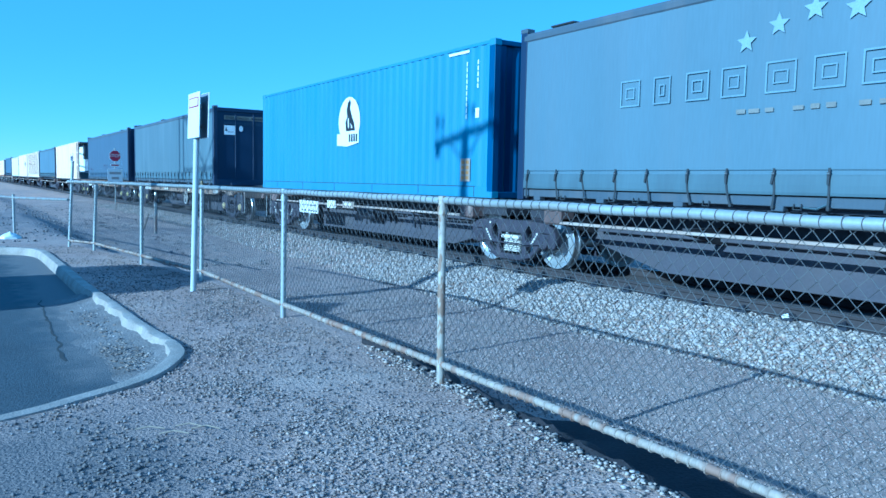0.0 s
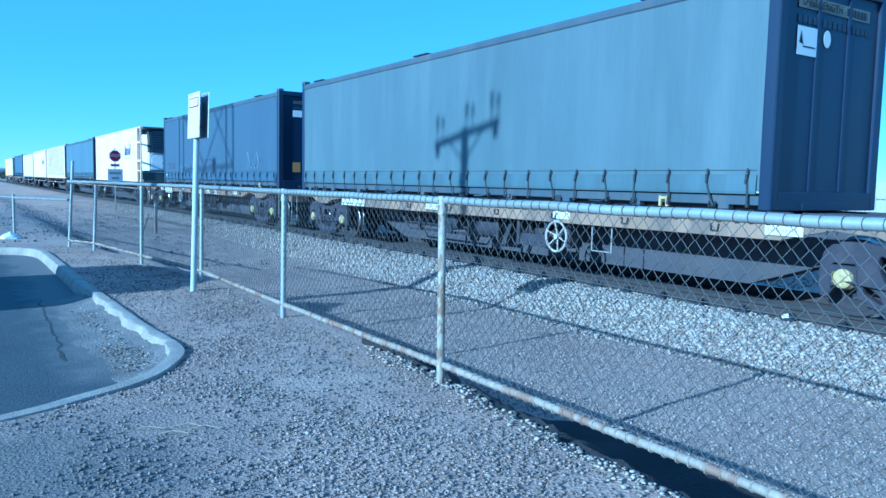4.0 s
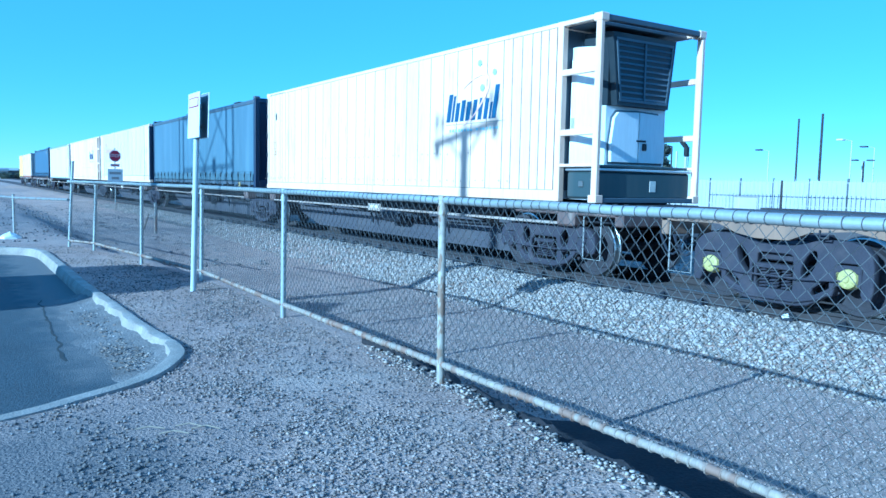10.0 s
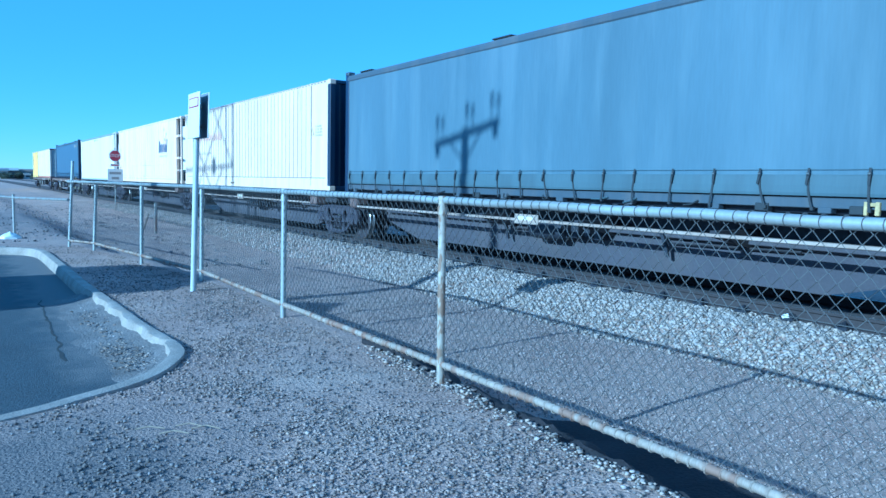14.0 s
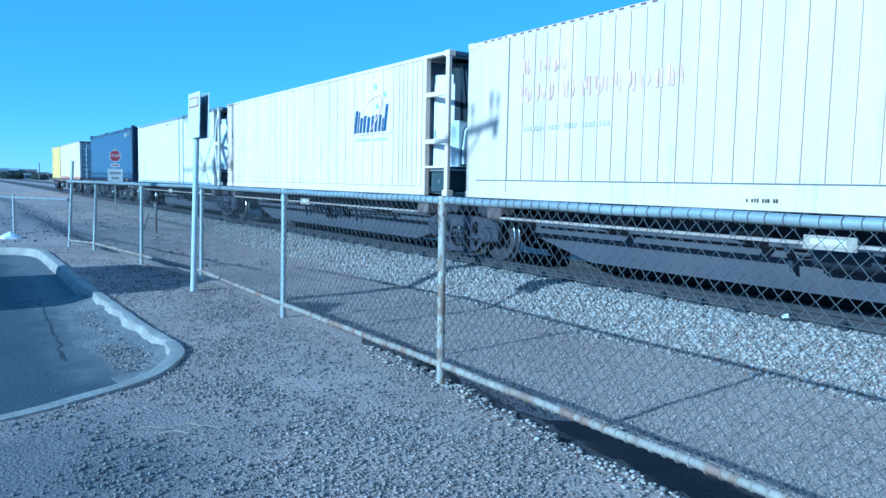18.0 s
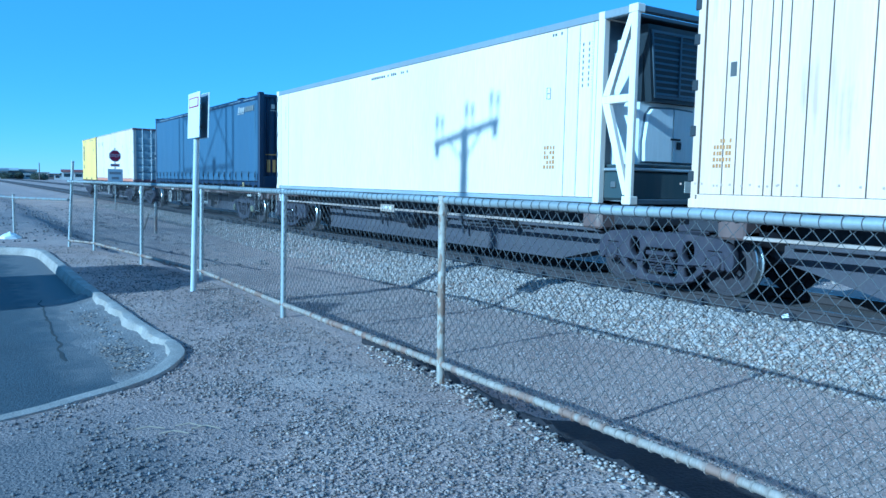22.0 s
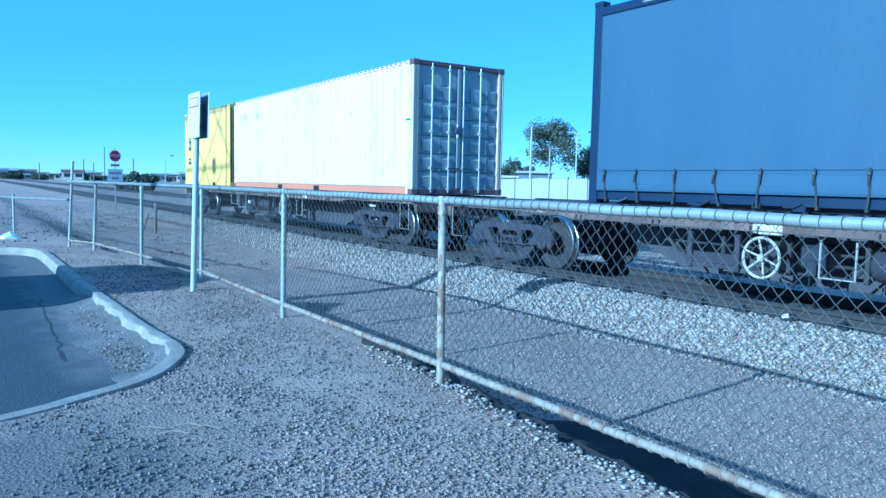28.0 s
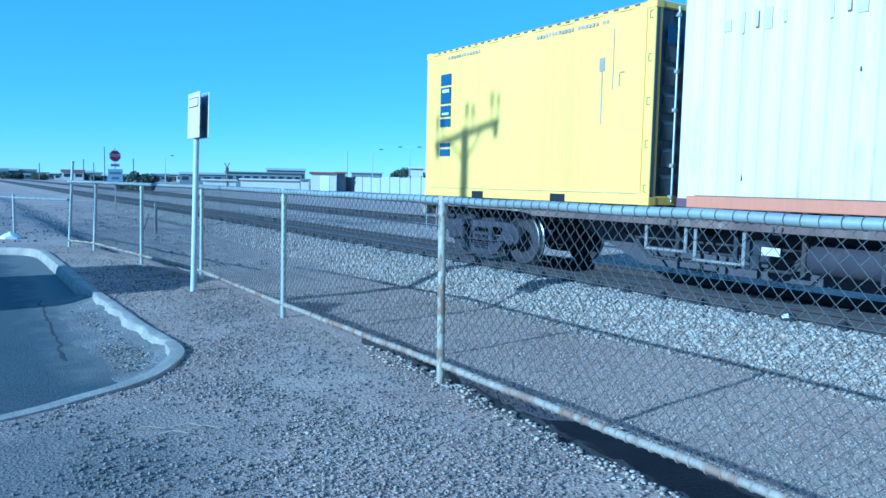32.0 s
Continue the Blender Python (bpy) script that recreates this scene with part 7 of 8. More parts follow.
for (a, za), (b, zb) in (((27.3, 4.1), (30.0, 1.72)), ((29.0, 4.1), (26.4, 1.75)), ((30.0, 1.7), (27.2, -0.6)), ((30.0, 1.7), (32.9, -0.9)), ((29.9, 1.72), (33.1, 4.0)), ((27.5, 1.8), (30.5, -0.8)), ((30.0, 1.7), (30.2, 0.6))):
    part("brace", MB().tube([(0.03, a, za + UP), (0.03, b, zb + UP)], 0.045, 6), M_galv, tower)
part("control_box", MB().box(-0.1, 0.1, 28.5, 28.9, 1.5 + UP, 2.05 + UP, 0.02), M_signback, tower)

# ---- beyond the tracks ----
M_fencesheet = mat("pale_sheet_fence", (0.42, 0.42, 0.415), 0.6, var=0.08, scale=0.3, fine=3, fine_var=0.08, stretch=(1, 1, 0.2))
M_pole = mat("pale_lamp_post", (0.45, 0.46, 0.46), 0.5, 0.2, var=0.08, fine_var=0.05)
M_leaf = mat("grey_green_leaf", (0.105, 0.115, 0.085), 0.8, var=0.25, scale=0.6, fine_var=0.2, fine=5, island=0.35)
M_bark = mat("pale_bark", (0.22, 0.19, 0.16), 0.9, var=0.2, fine_var=0.2)
M_roofred = mat("red_brown_roof", (0.20, 0.075, 0.055), 0.7, var=0.1, fine_var=0.1)
M_shedwall = mat("cream_shed_wall", (0.58, 0.55, 0.51), 0.7, var=0.06, fine_var=0.05)
M_greywall = mat("grey_shed_wall", (0.17, 0.185, 0.20), 0.7, var=0.1, fine_var=0.08)
M_window = mat("dark_window", (0.03, 0.04, 0.05), 0.15, var=0.1, fine_var=0.0)
M_darkpole = mat("dark_weathered_pole", (0.045, 0.04, 0.04), 0.9, var=0.15, fine_var=0.1)


def spot(bearing, reach):
    return reach * math.sin(radians(bearing)), reach * math.cos(radians(bearing))


def sheet_fence(x, y0, y1, h, step):
    e = empty("sheet_metal_fence", Matrix.Identity(4), "long pale sheet metal fence beyond the tracks", "fence")
    n = int((y1 - y0) / step)
    first = post = None
    prof = [(a, o) for a, o in fold_profile(0, step - 0.05, 0.4, 0.04)]
    mesh = MB().prism([(o, a) for a, o in prof] + [(-0.08, step - 0.05), (-0.08, 0)], -0.5, h, "z")
    for i in range(n):
        y = y0 + i * step
        if first is None:
            first = part("fence_panel", mesh, M_fencesheet, e, at=pose(x, y, -0.45))
            post = part("fence_post", MB().box(-0.12, -0.02, -0.06, 0.06, -0.5, h + 0.25), M_signback, e, at=pose(x, y, -0.45))
        else:
            again(first, pose(x, y, -0.45 + 0.05 * math.sin(i * 1.7)))
            again(post, pose(x, y, -0.45))


sheet_fence(57.0, -6.0, 124.0, 2.45, 3.1)
# open palisade in front of the yard
pal = empty("palisade_fence", Matrix.Identity(4), "tall galvanised palisade fence round the yard", "fence")
pale = None
for i in range(88):
    y = 12.0 + i * 0.355
    if pale is None:
        pale = part("pale", MB().prism([(-0.03, 0), (0.03, 0), (0.03, 2.5), (0, 2.6), (-0.03, 2.5)], -0.01, 0.01, "x"), M_pole, pal, at=pose(54.0, y, -0.45))
    else:
        again(pale, pose(54.0, y, -0.45))
for z in (0.1, 1.9):
    part("rail", MB().box(54.02, 54.07, 12, 43.2, z - 0.03, z + 0.03), M_pole, pal)


def lamp_post(bearing, reach, h, arm=1.2, double=False, material=None, lantern=None):
    x, y = spot(bearing, reach)
    e = empty("street_lamp", pose(x, y, -0.45), "slender street lamp beyond the tracks", "street lamp", "street lamps")
    part("pole", MB().tube([(0, 0, -0.3), (0, 0, h)], 0.11, 8, True, 0.06), material or M_pole, e)
    for s in (-1, 1) if double else ((-1,) if bearing > 50 else (1,)):
        part("arm", MB().tube([(0, 0, h), (0.4 * s * arm, -0.6 * s * arm, h + 0.12), (0.7 * s * arm, -1.0 * s * arm, h + 0.1)], 0.04, 6), material or M_pole, e)
        part("lantern", MB().box(0.7 * s * arm - 0.3, 0.7 * s * arm + 0.3, -1.0 * s * arm - 0.35, -1.0 * s * arm + 0.35, h + 0.03, h + 0.2, 0.06), lantern or M_signback, e)


for b, reach, h, a, d in ((41.04, 92, 5.59 + 0.45, 1.3, False), (43.01, 84, 7.0 + 0.45, 1.3, True), (45.0, 82, 5.38 + 0.45, 1.2, False),
                          (56.29, 88, 5.41 + 0.45, 0.8, False), (61.33, 84, 6.2 + 0.45, 0.8, False), (62.67, 90, 5.83 + 0.45, 0.8, False), (62.02, 90, 4.43 + 0.45, 0.6, True),
                          (12.89, 170, 5.73 + 0.45, 1.5, False), (27.72, 150, 7.51 + 0.45, 1.5, False), (30.5, 140, 7.68 + 0.45, 1.6, True)):
    lamp_post(b, reach, h, a, d, lantern=M_white if b == 61.33 else None)


def plain_pole(bearing, reach, h, material, r=0.12, arm=0.0):
    x, y = spot(bearing, reach)
    e = empty("utility_pole", pose(x, y, -0.45), "plain utility pole beyond the tracks", "pole", "utility poles")
    part("pole", MB().tube([(0, 0, -0.3), (0, 0, h)], r, 8, True, r * 0.75), material, e)
    if arm:
        part("crossarm", MB().box(-0.5 * arm, 0.5 * arm, -0.08, 0.08, h - 0.5, h - 0.36), material, e)
        for k in (-0.45, 0.0, 0.45):
            part("insulator", MB().box(k * arm - 0.06, k * arm + 0.06, -0.06, 0.06, h - 0.36, h - 0.15), M_signback, e)


for b, reach, h, m, r, a in ((39.64, 90, 8.16 + 0.45, M_pole, 0.14, 0), (45.7, 80, 5.88 + 0.45, M_pole, 0.12, 0), (50.16, 52, 3.7 + 0.45, M_pole, 0.09, 0),
                             (49.81, 54, 4.14 + 0.45, M_darkpole, 0.07, 0), (58.06, 86, 8.6 + 0.45, M_darkpole, 0.12, 0), (59.5, 84, 8.89 + 0.45, M_darkpole, 0.15, 0), (57.23, 52, 1.9 + 0.45, M_darkpole, 0.09, 0),
                             (25.81, 135, 6.58 + 0.45, M_pole, 0.14, 0), (7.64, 220, 5.63 + 0.45, M_timber, 0.15, 0), (8.27, 240, 5.12 + 0.45, M_timber, 0.15, 0),
                             (10.8, 200, 5.72 + 0.45, M_timber, 0.15, 0), (8.96, 200, 8.34 + 0.45, M_darkpole, 0.1, 0), (4.97, 260, 4.99 + 0.45, M_timber, 0.16, 0), (62.1, 70, 3.74 + 0.45, M_darkpole, 0.1, 0)):
    plain_pole(b, reach, h, m, r, a)

x, y = spot(54.96, 50)
cab = empty("relay_cabinet", pose(x, y, -0.45, 0, 0, -35), "pale beige trackside cabinet on a plinth", "cabinet")
part("body", MB().box(-0.55, 0.55, -0.4, 0.4, 0.1, 1.28, 0.02), M_shedwall, cab)
part("lid", MB().box(-0.6, 0.6, -0.45, 0.45, 1.28, 1.34, 0.015), M_hut, cab)
part("plinth", MB().box(-0.6, 0.6, -0.45, 0.45, -0.1, 0.1), M_kerb, cab)
x, y = spot(50.79, 56)
sig = empty("railway_signal", pose(x, y, -0.45), "black railway signal with a ladder platform", "railway signal")
part("post", MB().tube([(0, 0, -0.3), (0, 0, 4.6)], 0.09, 8), M_pole, sig)
part("signal_head", MB().box(-0.16, 0.16, -0.2, 0.1, 3.95, 4.6, 0.05), M_black, sig)
part("hood", MB().tube([(0.06, -0.1, 4.45), (-0.36, 0.38, 5.3)], 0.17, 8), M_black, sig)
part("platform", MB().box(-0.1, 0.95, -0.3, 0.5, 3.0, 3.06), M_signback, sig)
part("guard_rail", MB().tube([(0.9, -0.3, 3.0), (0.9, -0.3, 4.1), (0.9, 0.5, 4.1), (0.9, 0.5, 3.0)], 0.03, 6), M_signback, sig)
part("ladder", MB().tube([(0.7, 0.5, -0.2), (0.7, 0.5, 3.1)], 0.025, 6).tube([(0.95, 0.5, -0.2), (0.95, 0.5, 3.1)], 0.025, 6), M_signback, sig)


def tree(bearing, reach, top, width, base, seed, label, lean=0.0):
    """Trunk, limbs and a crown of many small leaf clumps with gaps between."""
    r = random.Random(seed)
    x, y = spot(bearing, reach)
    e = empty("tree", pose(x, y, -0.45), label, "tree", "trees beyond the tracks")
    h = top + 0.45
    mb = MB().tube([(0, 0, -0.3), (0.1, 0, h * 0.25), (0.25 + lean, 0.1, h * 0.5), (0.1 + lean, 0, h * 0.75)], 0.24, 8, True, 0.1)
    lumps = []
    for i in range(11):
        a, k = r.uniform(0, 6.28), r.uniform(0.25, 1.0)
        z = base + 0.45 + (h - base - 0.9) * r.uniform(0.1, 1.0)
        w = width / 2 * (0.95 if z < h * 0.75 else 0.6)
        q = Vector((math.cos(a) * w * k, math.sin(a) * w * k, z))
        mb.tube([(0.15 + lean * 0.7, 0, h * r.uniform(0.35, 0.6)), tuple(q * 0.6 + Vector((0, 0, z * 0.35))), tuple(q)], 0.07, 5, False, 0.025)
        lumps.append((q, r.uniform(0.16, 0.27) * width))
    part("trunk", mb, M_bark, e, smooth=True)
    leaves = MB()
    for q, rad in lumps:
        for i in range(620):
            d = Vector((r.gauss(0, 1), r.gauss(0, 1), r.gauss(0, 0.75)))
            d = d.normalized() * rad * r.uniform(0.2, 1.05)
            c = q + d
            u = Vector((r.gauss(0, 1), r.gauss(0, 1), r.gauss(0, 1))).normalized()
            v = u.cross(Vector((r.gauss(0, 1), r.gauss(0, 1), r.gauss(0, 1)))).normalized()
            s = r.uniform(0.10, 0.26)
            k = len(leaves.v)
            leaves.v += [tuple(c - u * s), tuple(c + v * s * 0.6), tuple(c + u * s), tuple(c - v * s * 0.6)]
            leaves.f.append((k, k + 1, k + 2, k + 3))
    part("crown", leaves, M_leaf, e, "crown of small grey-green leaves with gaps")


tree(41.04, 112, 10.11, 10.0, 4.2, 1, "spreading grey-green gum tree behind the fence")
tree(38.49, 108, 4.82, 5.5, 1.0, 2, "low dense grey-green tree behind the fence")
for px_b, reach, top, w, s in ((44.13, 120, 7.61, 6.0, 3), (45.37, 124, 7.6, 6.4, 4), (46.92, 124, 8.32, 7.0, 5), (48.3, 120, 6.6, 6.5, 6), (49.17, 124, 8.62, 5.5, 7),
                               (10.4, 95, 1.8, 1.8, 9), (10.95, 92, 1.81, 2.2, 10), (11.76, 95, 1.66, 1.9, 11), (29.9, 150, 3.82, 4.5, 12), (31.06, 150, 3.44, 4.0, 13)):
    tree(px_b, reach, top, w, 0.6 if reach > 100 else 0.0, s, "grey-green tree standing beyond the railway yard")


def far_building(bearing, reach, w, h, depth, wall, roof, label, name="warehouse", windows=0, pitch=0.0, door=False):
    x, y = spot(bearing, reach)
    e = empty(name, pose(x, y, -0.45, 0, 0, -bearing), label, "building", "buildings beyond the tracks")
    part("wall", MB().box(-w / 2, w / 2, 0, depth, -0.5, h), wall, e)
    if pitch:
        part("roof", MB().prism([(-0.4, h), (depth / 2, h + pitch), (depth + 0.4, h), (depth + 0.4, h + 0.15), (depth / 2, h + pitch + 0.15), (-0.4, h + 0.15)], -w / 2 - 0.3, w / 2 + 0.3, "x"), roof, e)
    else:
        part("roof", MB().box(-w / 2 - 0.3, w / 2 + 0.3, -0.4, depth + 0.3, h, h + 0.3, 0.05), roof, e)
    for i in range(windows):
        a = -w / 2 + w * (i + 0.5) / windows
        win = part("window", MB().box(a - w / windows * 0.3, a + w / windows * 0.3, -0.05, 0.02, h * 0.4, h * 0.8, 0.02), M_window, e)
        part("window_frame", MB().box(a - w / windows * 0.34, a + w / windows * 0.34, -0.08, -0.02, h * 0.8, h * 0.8 + 0.08), M_pole, win)
    if door:
        part("door", MB().box(-w * 0.12, w * 0.22, -0.06, 0.02, 0.0, h * 0.9, 0.02), M_white, e)


far_building(24.08, 126, 4.15, 2.85, 4, M_shedwall, M_roofred, "small pale hut with a red-brown roof and white door", "signal_hut", 0, 0.0, True)
far_building(25.37, 127, 1.45, 2.95, 4, M_greywall, M_roofred, "dark lean-to beside the hut", "lean_to")
far_building(20.2, 140, 10.4, 1.55, 0.2, M_shedwall, M_shedwall, "low whitewashed boundary wall", "boundary_wall")
far_building(16.6, 150, 6.0, 1.3, 0.2, M_shedwall, M_shedwall, "short low whitewashed wall", "boundary_wall")
far_building(28.2, 134, 12.2, 2.0, 0.2, M_fencesheet, M_fencesheet, "long pale boundary wall of the yard", "boundary_wall")
far_building(22.7, 136, 1.4, 1.7, 1.2, M_shedwall, M_greywall, "white equipment cabinet by the wall", "cabinet")
far_building(19.75, 185, 17.6, 3.2, 10, M_greywall, M_greywall, "long dark shed with a flat roof", "shed", 9)
far_building(21.33, 205, 10.0, 4.2, 10, M_greywall, M_fencesheet, "grey shed with a pale low roof", "shed", 5, 0.5)
far_building(27.3, 175, 7.0, 3.6, 8, M_greywall, M_fencesheet, "dark shed behind the boundary wall", "shed", 3)
far_building(16.09, 230, 18.0, 2.8, 10, M_greywall, M_fencesheet, "low shed with a pale shallow roof", "shed", 6, 0.5)
far_building(38.36, 100, 4.0, 2.6, 4, M_shedwall, M_shedwall, "small white kiosk by the fence", "kiosk")
far_building(40.02, 97, 4.2, 3.2, 4, M_greywall, M_fencesheet, "small grey office with dark windows", "office", 2)
far_building(43.22, 110, 14.0, 2.5, 4, M_fencesheet, M_fencesheet, "pale flat-roofed shed behind the fence", "shed")
far_building(31.06, 120, 2.0, 3.9, 2, M_shedwall, M_shedwall, "narrow white kiosk by the yard", "kiosk")
r = random.Random(44)
for i in range(52):
    b = 1.2 + i * 0.285 + r.uniform(-0.1, 0.1)
    reach = r.uniform(300, 420)
    far_building(b, reach, r.uniform(2.5, 8), r.uniform(1.5, 3.1), 8, r.choice([M_greywall, M_greywall, M_timber, M_shedwall, M_fencesheet]), r.choice([M_greywall, M_shedwall, M_timber, M_roofred, M_fencesheet]),
                 "low distant town building under a wide sky", "town_building", 2, r.choice([0, 0.5, 0.8]))
for i in range(14):
    tree(1.5 + i * 1.15 + r.uniform(-0.4, 0.4), r.uniform(280, 340), r.uniform(1.2, 2.2), r.uniform(2.5, 5.0), 0.0, 60 + i, "distant grey-green tree among the town buildings")
x, y = spot(17.12, 150)
fig = MB().tube([(0, 0, -0.4), (0, 0, 3.9)], 0.14, 6).tube([(0, 0, 3.7), (-0.45, 0, 4.75)], 0.1, 6).tube([(0, 0, 3.7), (0.45, 0, 4.75)], 0.1, 6).box(-0.3, 0.3, -0.2, 0.2, 2.9, 3.9, 0.1)
st = solid("forked_mast", fig, M_timber, "dark forked mast rising over the sheds", "mast")
st.matrix_basis = pose(x, y, -0.45)


# ---- loose stone ----
def stones(name, material, spots, smin, smax, label, seed, flat=0.7, sink=0.35, level=None):
    """Many small angular stones in one mesh. spots: array of (x, y)."""
    rng = np.random.default_rng(seed)
    base = np.array([(x, y, z) for x in (-1, 1) for y in (-1, 1) for z in (-1, 1)], float) * 0.62
    tri = np.array([(0, 1, 3), (0, 3, 2), (4, 6, 7), (4, 7, 5), (0, 4, 5), (0, 5, 1), (2, 3, 7), (2, 7, 6), (0, 2, 6), (0, 6, 4), (1, 5, 7), (1, 7, 3)])
    n = len(spots)
    size = smin * (smax / smin) ** (rng.random(n) ** 1.4)
    v = base[None] * rng.uniform(0.55, 1.25, (n, 8, 3)) * rng.uniform(0.65, 1.25, (n, 1, 3))
    for i, j, turn in ((1, 2, rng.uniform(0, 2 * np.pi, n)), (0, 2, rng.uniform(0, 2 * np.pi, n)), (0, 1, rng.uniform(0, 2 * np.pi, n))):
        c, d, p, q = np.cos(turn)[:, None], np.sin(turn)[:, None], v[..., i].copy(), v[..., j].copy()
        v[..., i], v[..., j] = p * c - q * d, p * d + q * c
    v *= np.array([1, 1, flat]) * (size[:, None, None] * 0.5)
    x, y, z = v[..., 0].copy(), v[..., 1].copy(), v[..., 2].copy()
    gz = np.array([ground_top(p, q) if level is None else level for p, q in spots])
    v[..., 0], v[..., 1], v[..., 2] = x + spots[:, 0:1], y + spots[:, 1:2], z + (gz + size * flat * (0.5 - sink))[:, None]
    f = (tri[None] + 8 * np.arange(n)[:, None, None]).reshape(-1, 3)
    me = bpy.data.meshes.new(name)
    me.vertices.add(n * 8)
    me.vertices.foreach_set("co", v.reshape(-1).astype(np.float32))
    me.loops.add(f.size)
    me.loops.foreach_set("vertex_index", f.reshape(-1).astype(np.int32))
    me.polygons.add(len(f))
    me.polygons.foreach_set("loop_start", np.arange(0, f.size, 3, dtype=np.int32))
    me.update(calc_edges=True)
    me.materials.append(material)
    return tagged(new(name, me), label, "stones", kind="stuff")


def ground_top(x, y):
    return ground_z(x, y) + (0.018 * noise.noise((x * 1.3, y * 1.3, 0)) + 0.008 * noise.noise((x * 5, y * 5, 3)) if -6 < x < 13 and -2 < y < 40 else 0)


def spread(n, x0, x1, y0, y1, seed, near=1.0, keep=None):
    """Points over a strip, thinning with distance."""
    rng = np.random.default_rng(seed)
    x = rng.uniform(x0, x1, n)
    y = y0 + (y1 - y0) * rng.random(n) ** near
    p = np.stack([x, y], 1)
    if keep:
        p = np.array([q for q in p if keep(q[0], q[1])])
    return p


def on_forecourt(x, y):
    return x < lerp_table(EDGE, y) - 0.02 and not in_car_park(x, y) and random.random() < (x + 1.5) / 0.9


def patchy(x, y):
    return on_forecourt(x, y) and noise.noise((x * 0.9, y * 0.9, 11)) + 0.35 * noise.noise((x * 3.1, y * 3.1, 5)) > random.uniform(-0.12, 0.28)


def on_shoulder(x, y):
    return x > 7.0 + 0.22 * noise.noise((x, y * 0.8, 61)) + random.gauss(0, 0.06)


def past_bank(x, y):
    return x > lerp_table(EDGE, y) + shade_reach(y) * (0.9 + 0.12 * noise.noise((x * 4, y * 4, 3))) or random.random() < 0.04


def on_bank(x, y):
    return not lerp_table(EDGE, y) + shade_reach(y) < x


def sparse(x, y):
    return on_forecourt(x, y) and noise.noise((x * 1.1, y * 1.1, 41)) + 0.5 * noise.noise((x * 3.3, y * 3.3, 45)) + min(0.0, (y - 6.0) * 0.12) > random.uniform(-0.5, 0.5)


def clumped(x, y):
    return on_forecourt(x, y) and noise.noise((x * 1.6, y * 1.6, 31)) + 0.6 * noise.noise((x * 4.7, y * 4.7, 15)) > random.uniform(-0.25, 0.45)


M_litter = mat("dry_brown_litter", (0.19, 0.15, 0.125), 0.95, var=0.0, fine_var=0.2, fine=50, island=0.45)
stones("forecourt_gravel", M_pebble, spread(80000, -1.5, 2.7, 1.4, 10.5, 1, 1.6, patchy), 0.008, 0.027, "small loose grey gravel on the forecourt", 1, 0.62, 0.12)
stones("forecourt_clods", M_clod, spread(20000, -1.5, 2.7, 1.4, 11, 21, 1.4, clumped), 0.011, 0.03, "brown clods and coarser gravel in patches", 21, 0.7, 0.2)
stones("far_forecourt_gravel", M_pebble, spread(34000, 0.4, 2.75, 3.0, 15.5, 31, 1.1, sparse), 0.009, 0.028, "rough gravel between kerb and fence", 31, 0.62, 0.12)
stones("forecourt_stones", M_ballast, spread(500, -1.5, 2.7, 1.4, 14, 2, 1.3, patchy), 0.016, 0.04, "scattered larger pale stones on the forecourt", 2)
stones("ballast", M_ballast, np.concatenate([spread(24000, 6.7, 8.72, 1.5, 14, 3, 1.0, on_shoulder), spread(16000, 6.8, 8.72, 14, 48, 4, 1.4, on_shoulder), spread(7000, 11.4, 15.8, 8, 60, 24, 1.3)]), 0.033, 0.074, "pale crushed stone ballast beside the rail", 3, 0.85, 0.22)
stones("dusty_ballast", M_dirtstone, np.concatenate([spread(6000, 8.5, 10.7, 1.5, 16, 5), spread(4000, 10.4, 12.4, 3, 40, 6, 1.4)]), 0.03, 0.07, "brown dusty ballast between the rails", 4, 0.8, 0.35)
stones("lower_gravel", M_gravel, np.concatenate([spread(48000, 3.0, 7.1, 1.5, 12, 7, 1.0, past_bank), spread(14000, 2.7, 6.9, 12, 32, 8, 1.4)]), 0.012, 0.034, "loose gravel on the lower ground beyond the fence", 5, 0.75, 0.3)
stones("bank_stones", M_pebble, spread(2600, 2.66, 3.2, 1.0, 9, 9, 1.2, past_bank), 0.015, 0.05, "loose stones along the edge of the bank", 6)
stones("bank_rubble", M_dirtstone, spread(2600, 2.7, 4.4, -2.5, 5.0, 19, 1.0, on_bank), 0.015, 0.05, "dark dusty stones lying on the darkened bank", 17, 0.7, -0.1)
stones("bank_flakes", M_ballast, np.array([(lerp_table(EDGE, y) + k, y) for k, y in zip(np.random.default_rng(5).normal(0.085, 0.09, 3000), np.random.default_rng(6).uniform(1.2, 5.2, 3000))]), 0.008, 0.042, "pale broken flakes along the crumbling edge", 16, 0.5, -0.3)
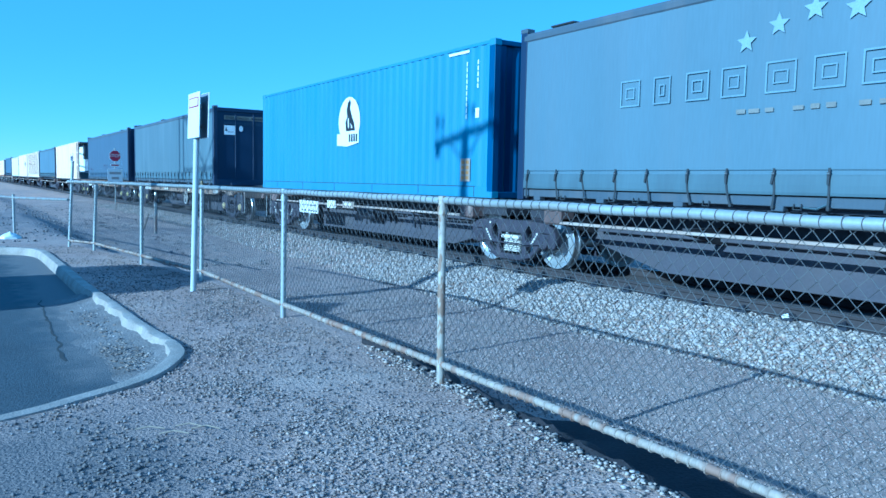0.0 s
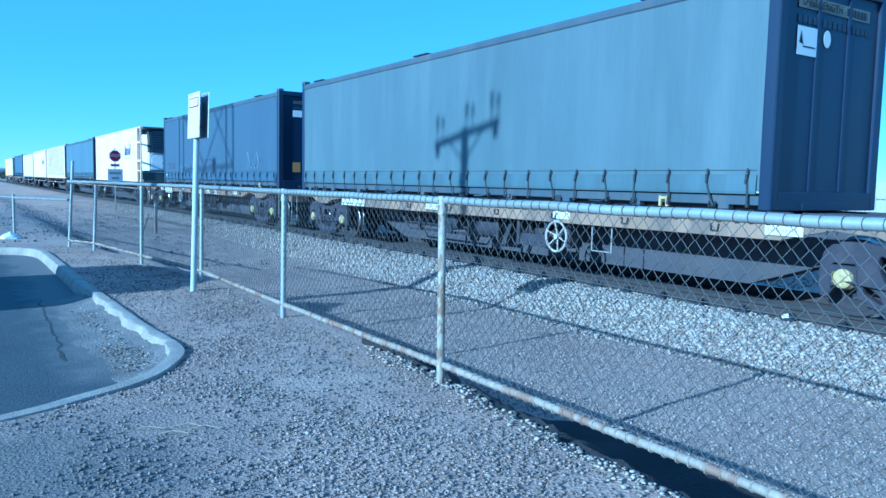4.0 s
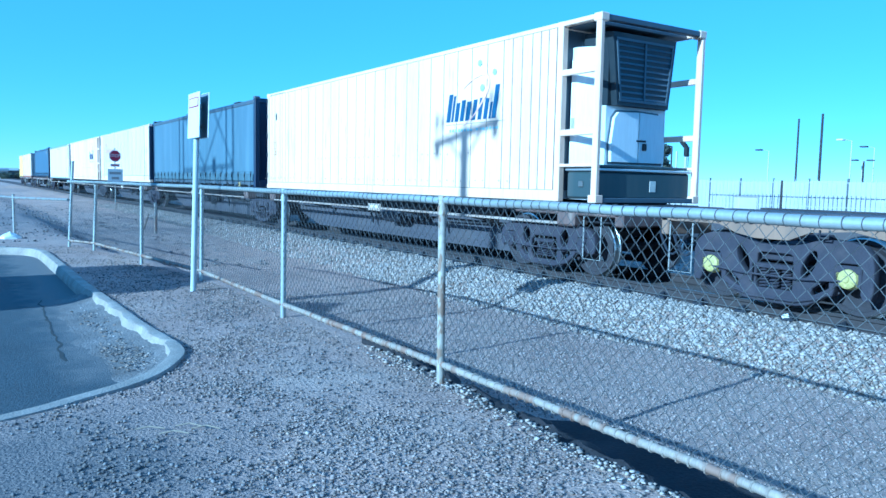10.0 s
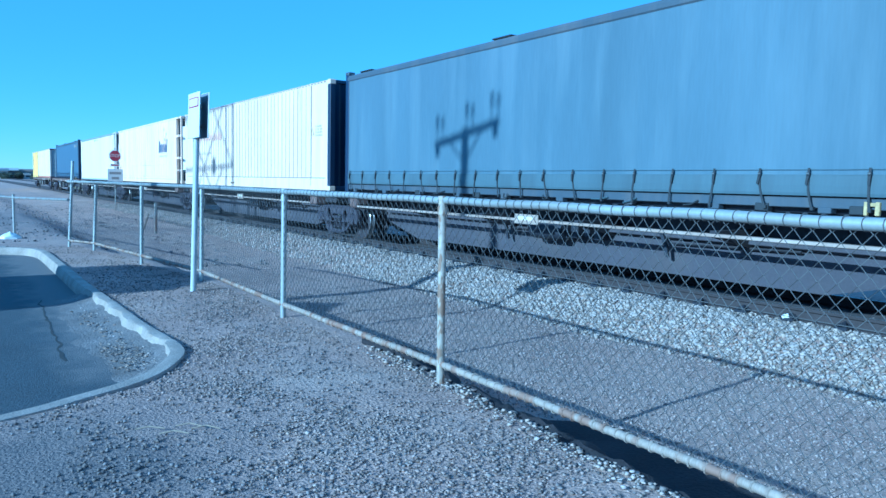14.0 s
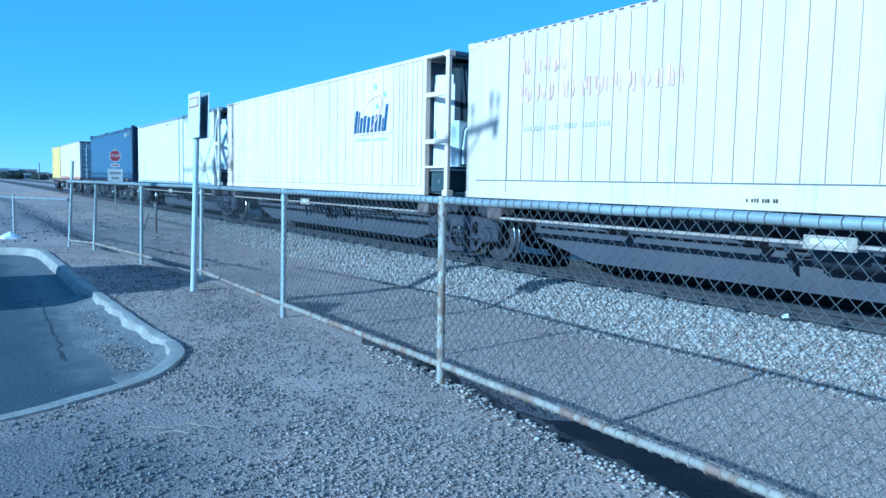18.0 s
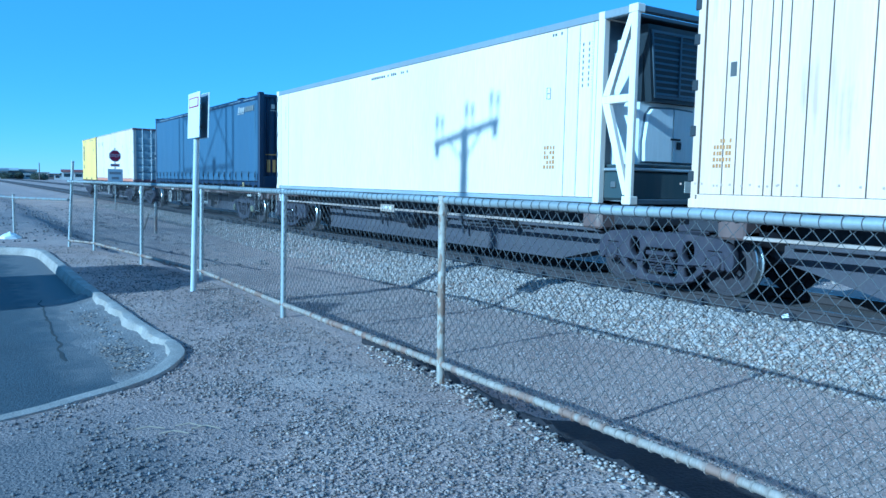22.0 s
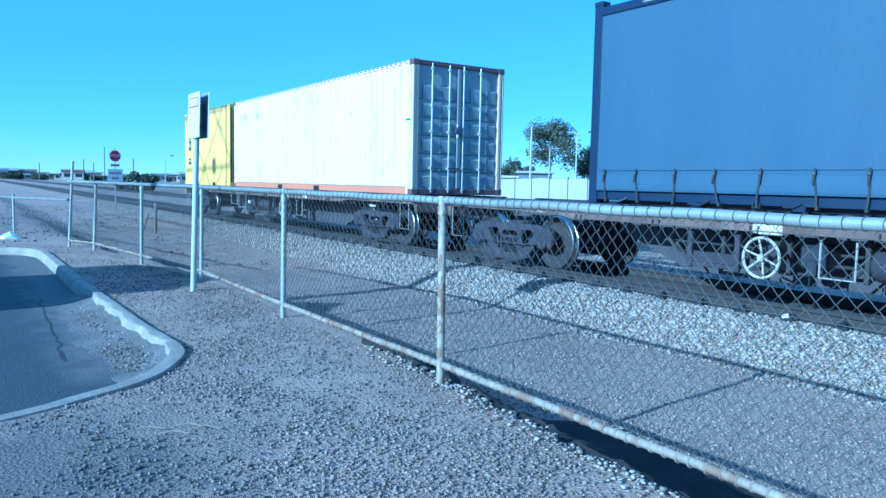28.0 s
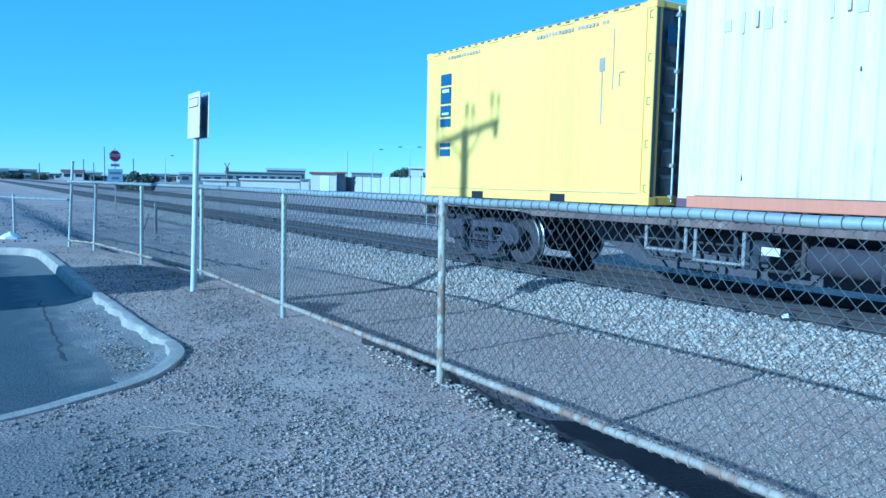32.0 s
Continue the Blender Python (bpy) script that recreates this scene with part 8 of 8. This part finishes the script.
stones("kerbside_rubble", M_ballast, np.concatenate([spread(130, 0.98, 1.24, 5.45, 6.4, 10, 1.0), spread(50, 1.05, 1.22, 6.4, 8.4, 11, 1.0)]), 0.008, 0.036, "broken concrete crumbs below the chipped kerb", 7, 0.35, 0.2, -0.03)
stones("kerbside_litter", M_litter, np.concatenate([spread(170, 0.92, 1.26, 5.5, 6.5, 14, 1.0), spread(90, 0.95, 1.24, 6.5, 8.2, 15, 1.0)]), 0.012, 0.05, "dry brown leaf litter and clods below the kerb", 8, 0.3, 0.2, -0.05)
stones("yard_stones", M_clod, spread(4500, -9, 6.2, 16.5, 48, 12, 1.3), 0.03, 0.1, "scattered stones on the rough dirt yard", 18, 0.7, 0.3)
clip = part("rail_clip", MB().box(-0.21, -0.06, -0.08, 0.08, 0.0, 0.045, 0.012).tube([(-0.2, -0.05, 0.05), (-0.1, 0.0, 0.09), (-0.05, 0.05, 0.04)], 0.02, 6).tube([(-0.2, 0.05, 0.05), (-0.1, 0.0, 0.085), (-0.05, -0.05, 0.04)], 0.02, 6), M_dark, near_bed, at=pose(TRACK - 0.7525, 0, -0.318))
for i in range(-4, 60):
    if i:
        again(clip, pose(TRACK - 0.7525, 0.67 * i, -0.318))
twig = empty("dry_twig", pose(0.88, 3.9, 0.012, 0, 0, -28), "dry straw-coloured twig lying on the gravel", "twig")
M_straw = mat("dry_straw", (0.30, 0.245, 0.18), 0.8, fine_var=0.1)
for i, (a, b) in enumerate(((-0.16, 0.02), (-0.02, -0.05), (0.12, 0.03), (0.03, 0.07))):
    part("stalk", MB().tube([(a, b, 0.0), (a + 0.07, b + 0.012, 0.012), (a + 0.15, b - 0.008 * i, 0.004)], 0.0035, 4), M_straw, twig)


def motions():
    times = [float(i) for i in range(0, 33)]
    for thing, y, z in MOVING:
        walk(thing, [(t, pose(TRACK, y - moved(t), z)) for t in times])
    # wheels roll without slipping on a radius of 0.46 m
    ticks = [i / 10 for i in range(0, 321)]
    for wheelset, y in WHEELSETS:
        walk(wheelset, [(t, pose(0, y, 0.46, math.degrees(moved(t) / 0.46))) for t in ticks])


motions()
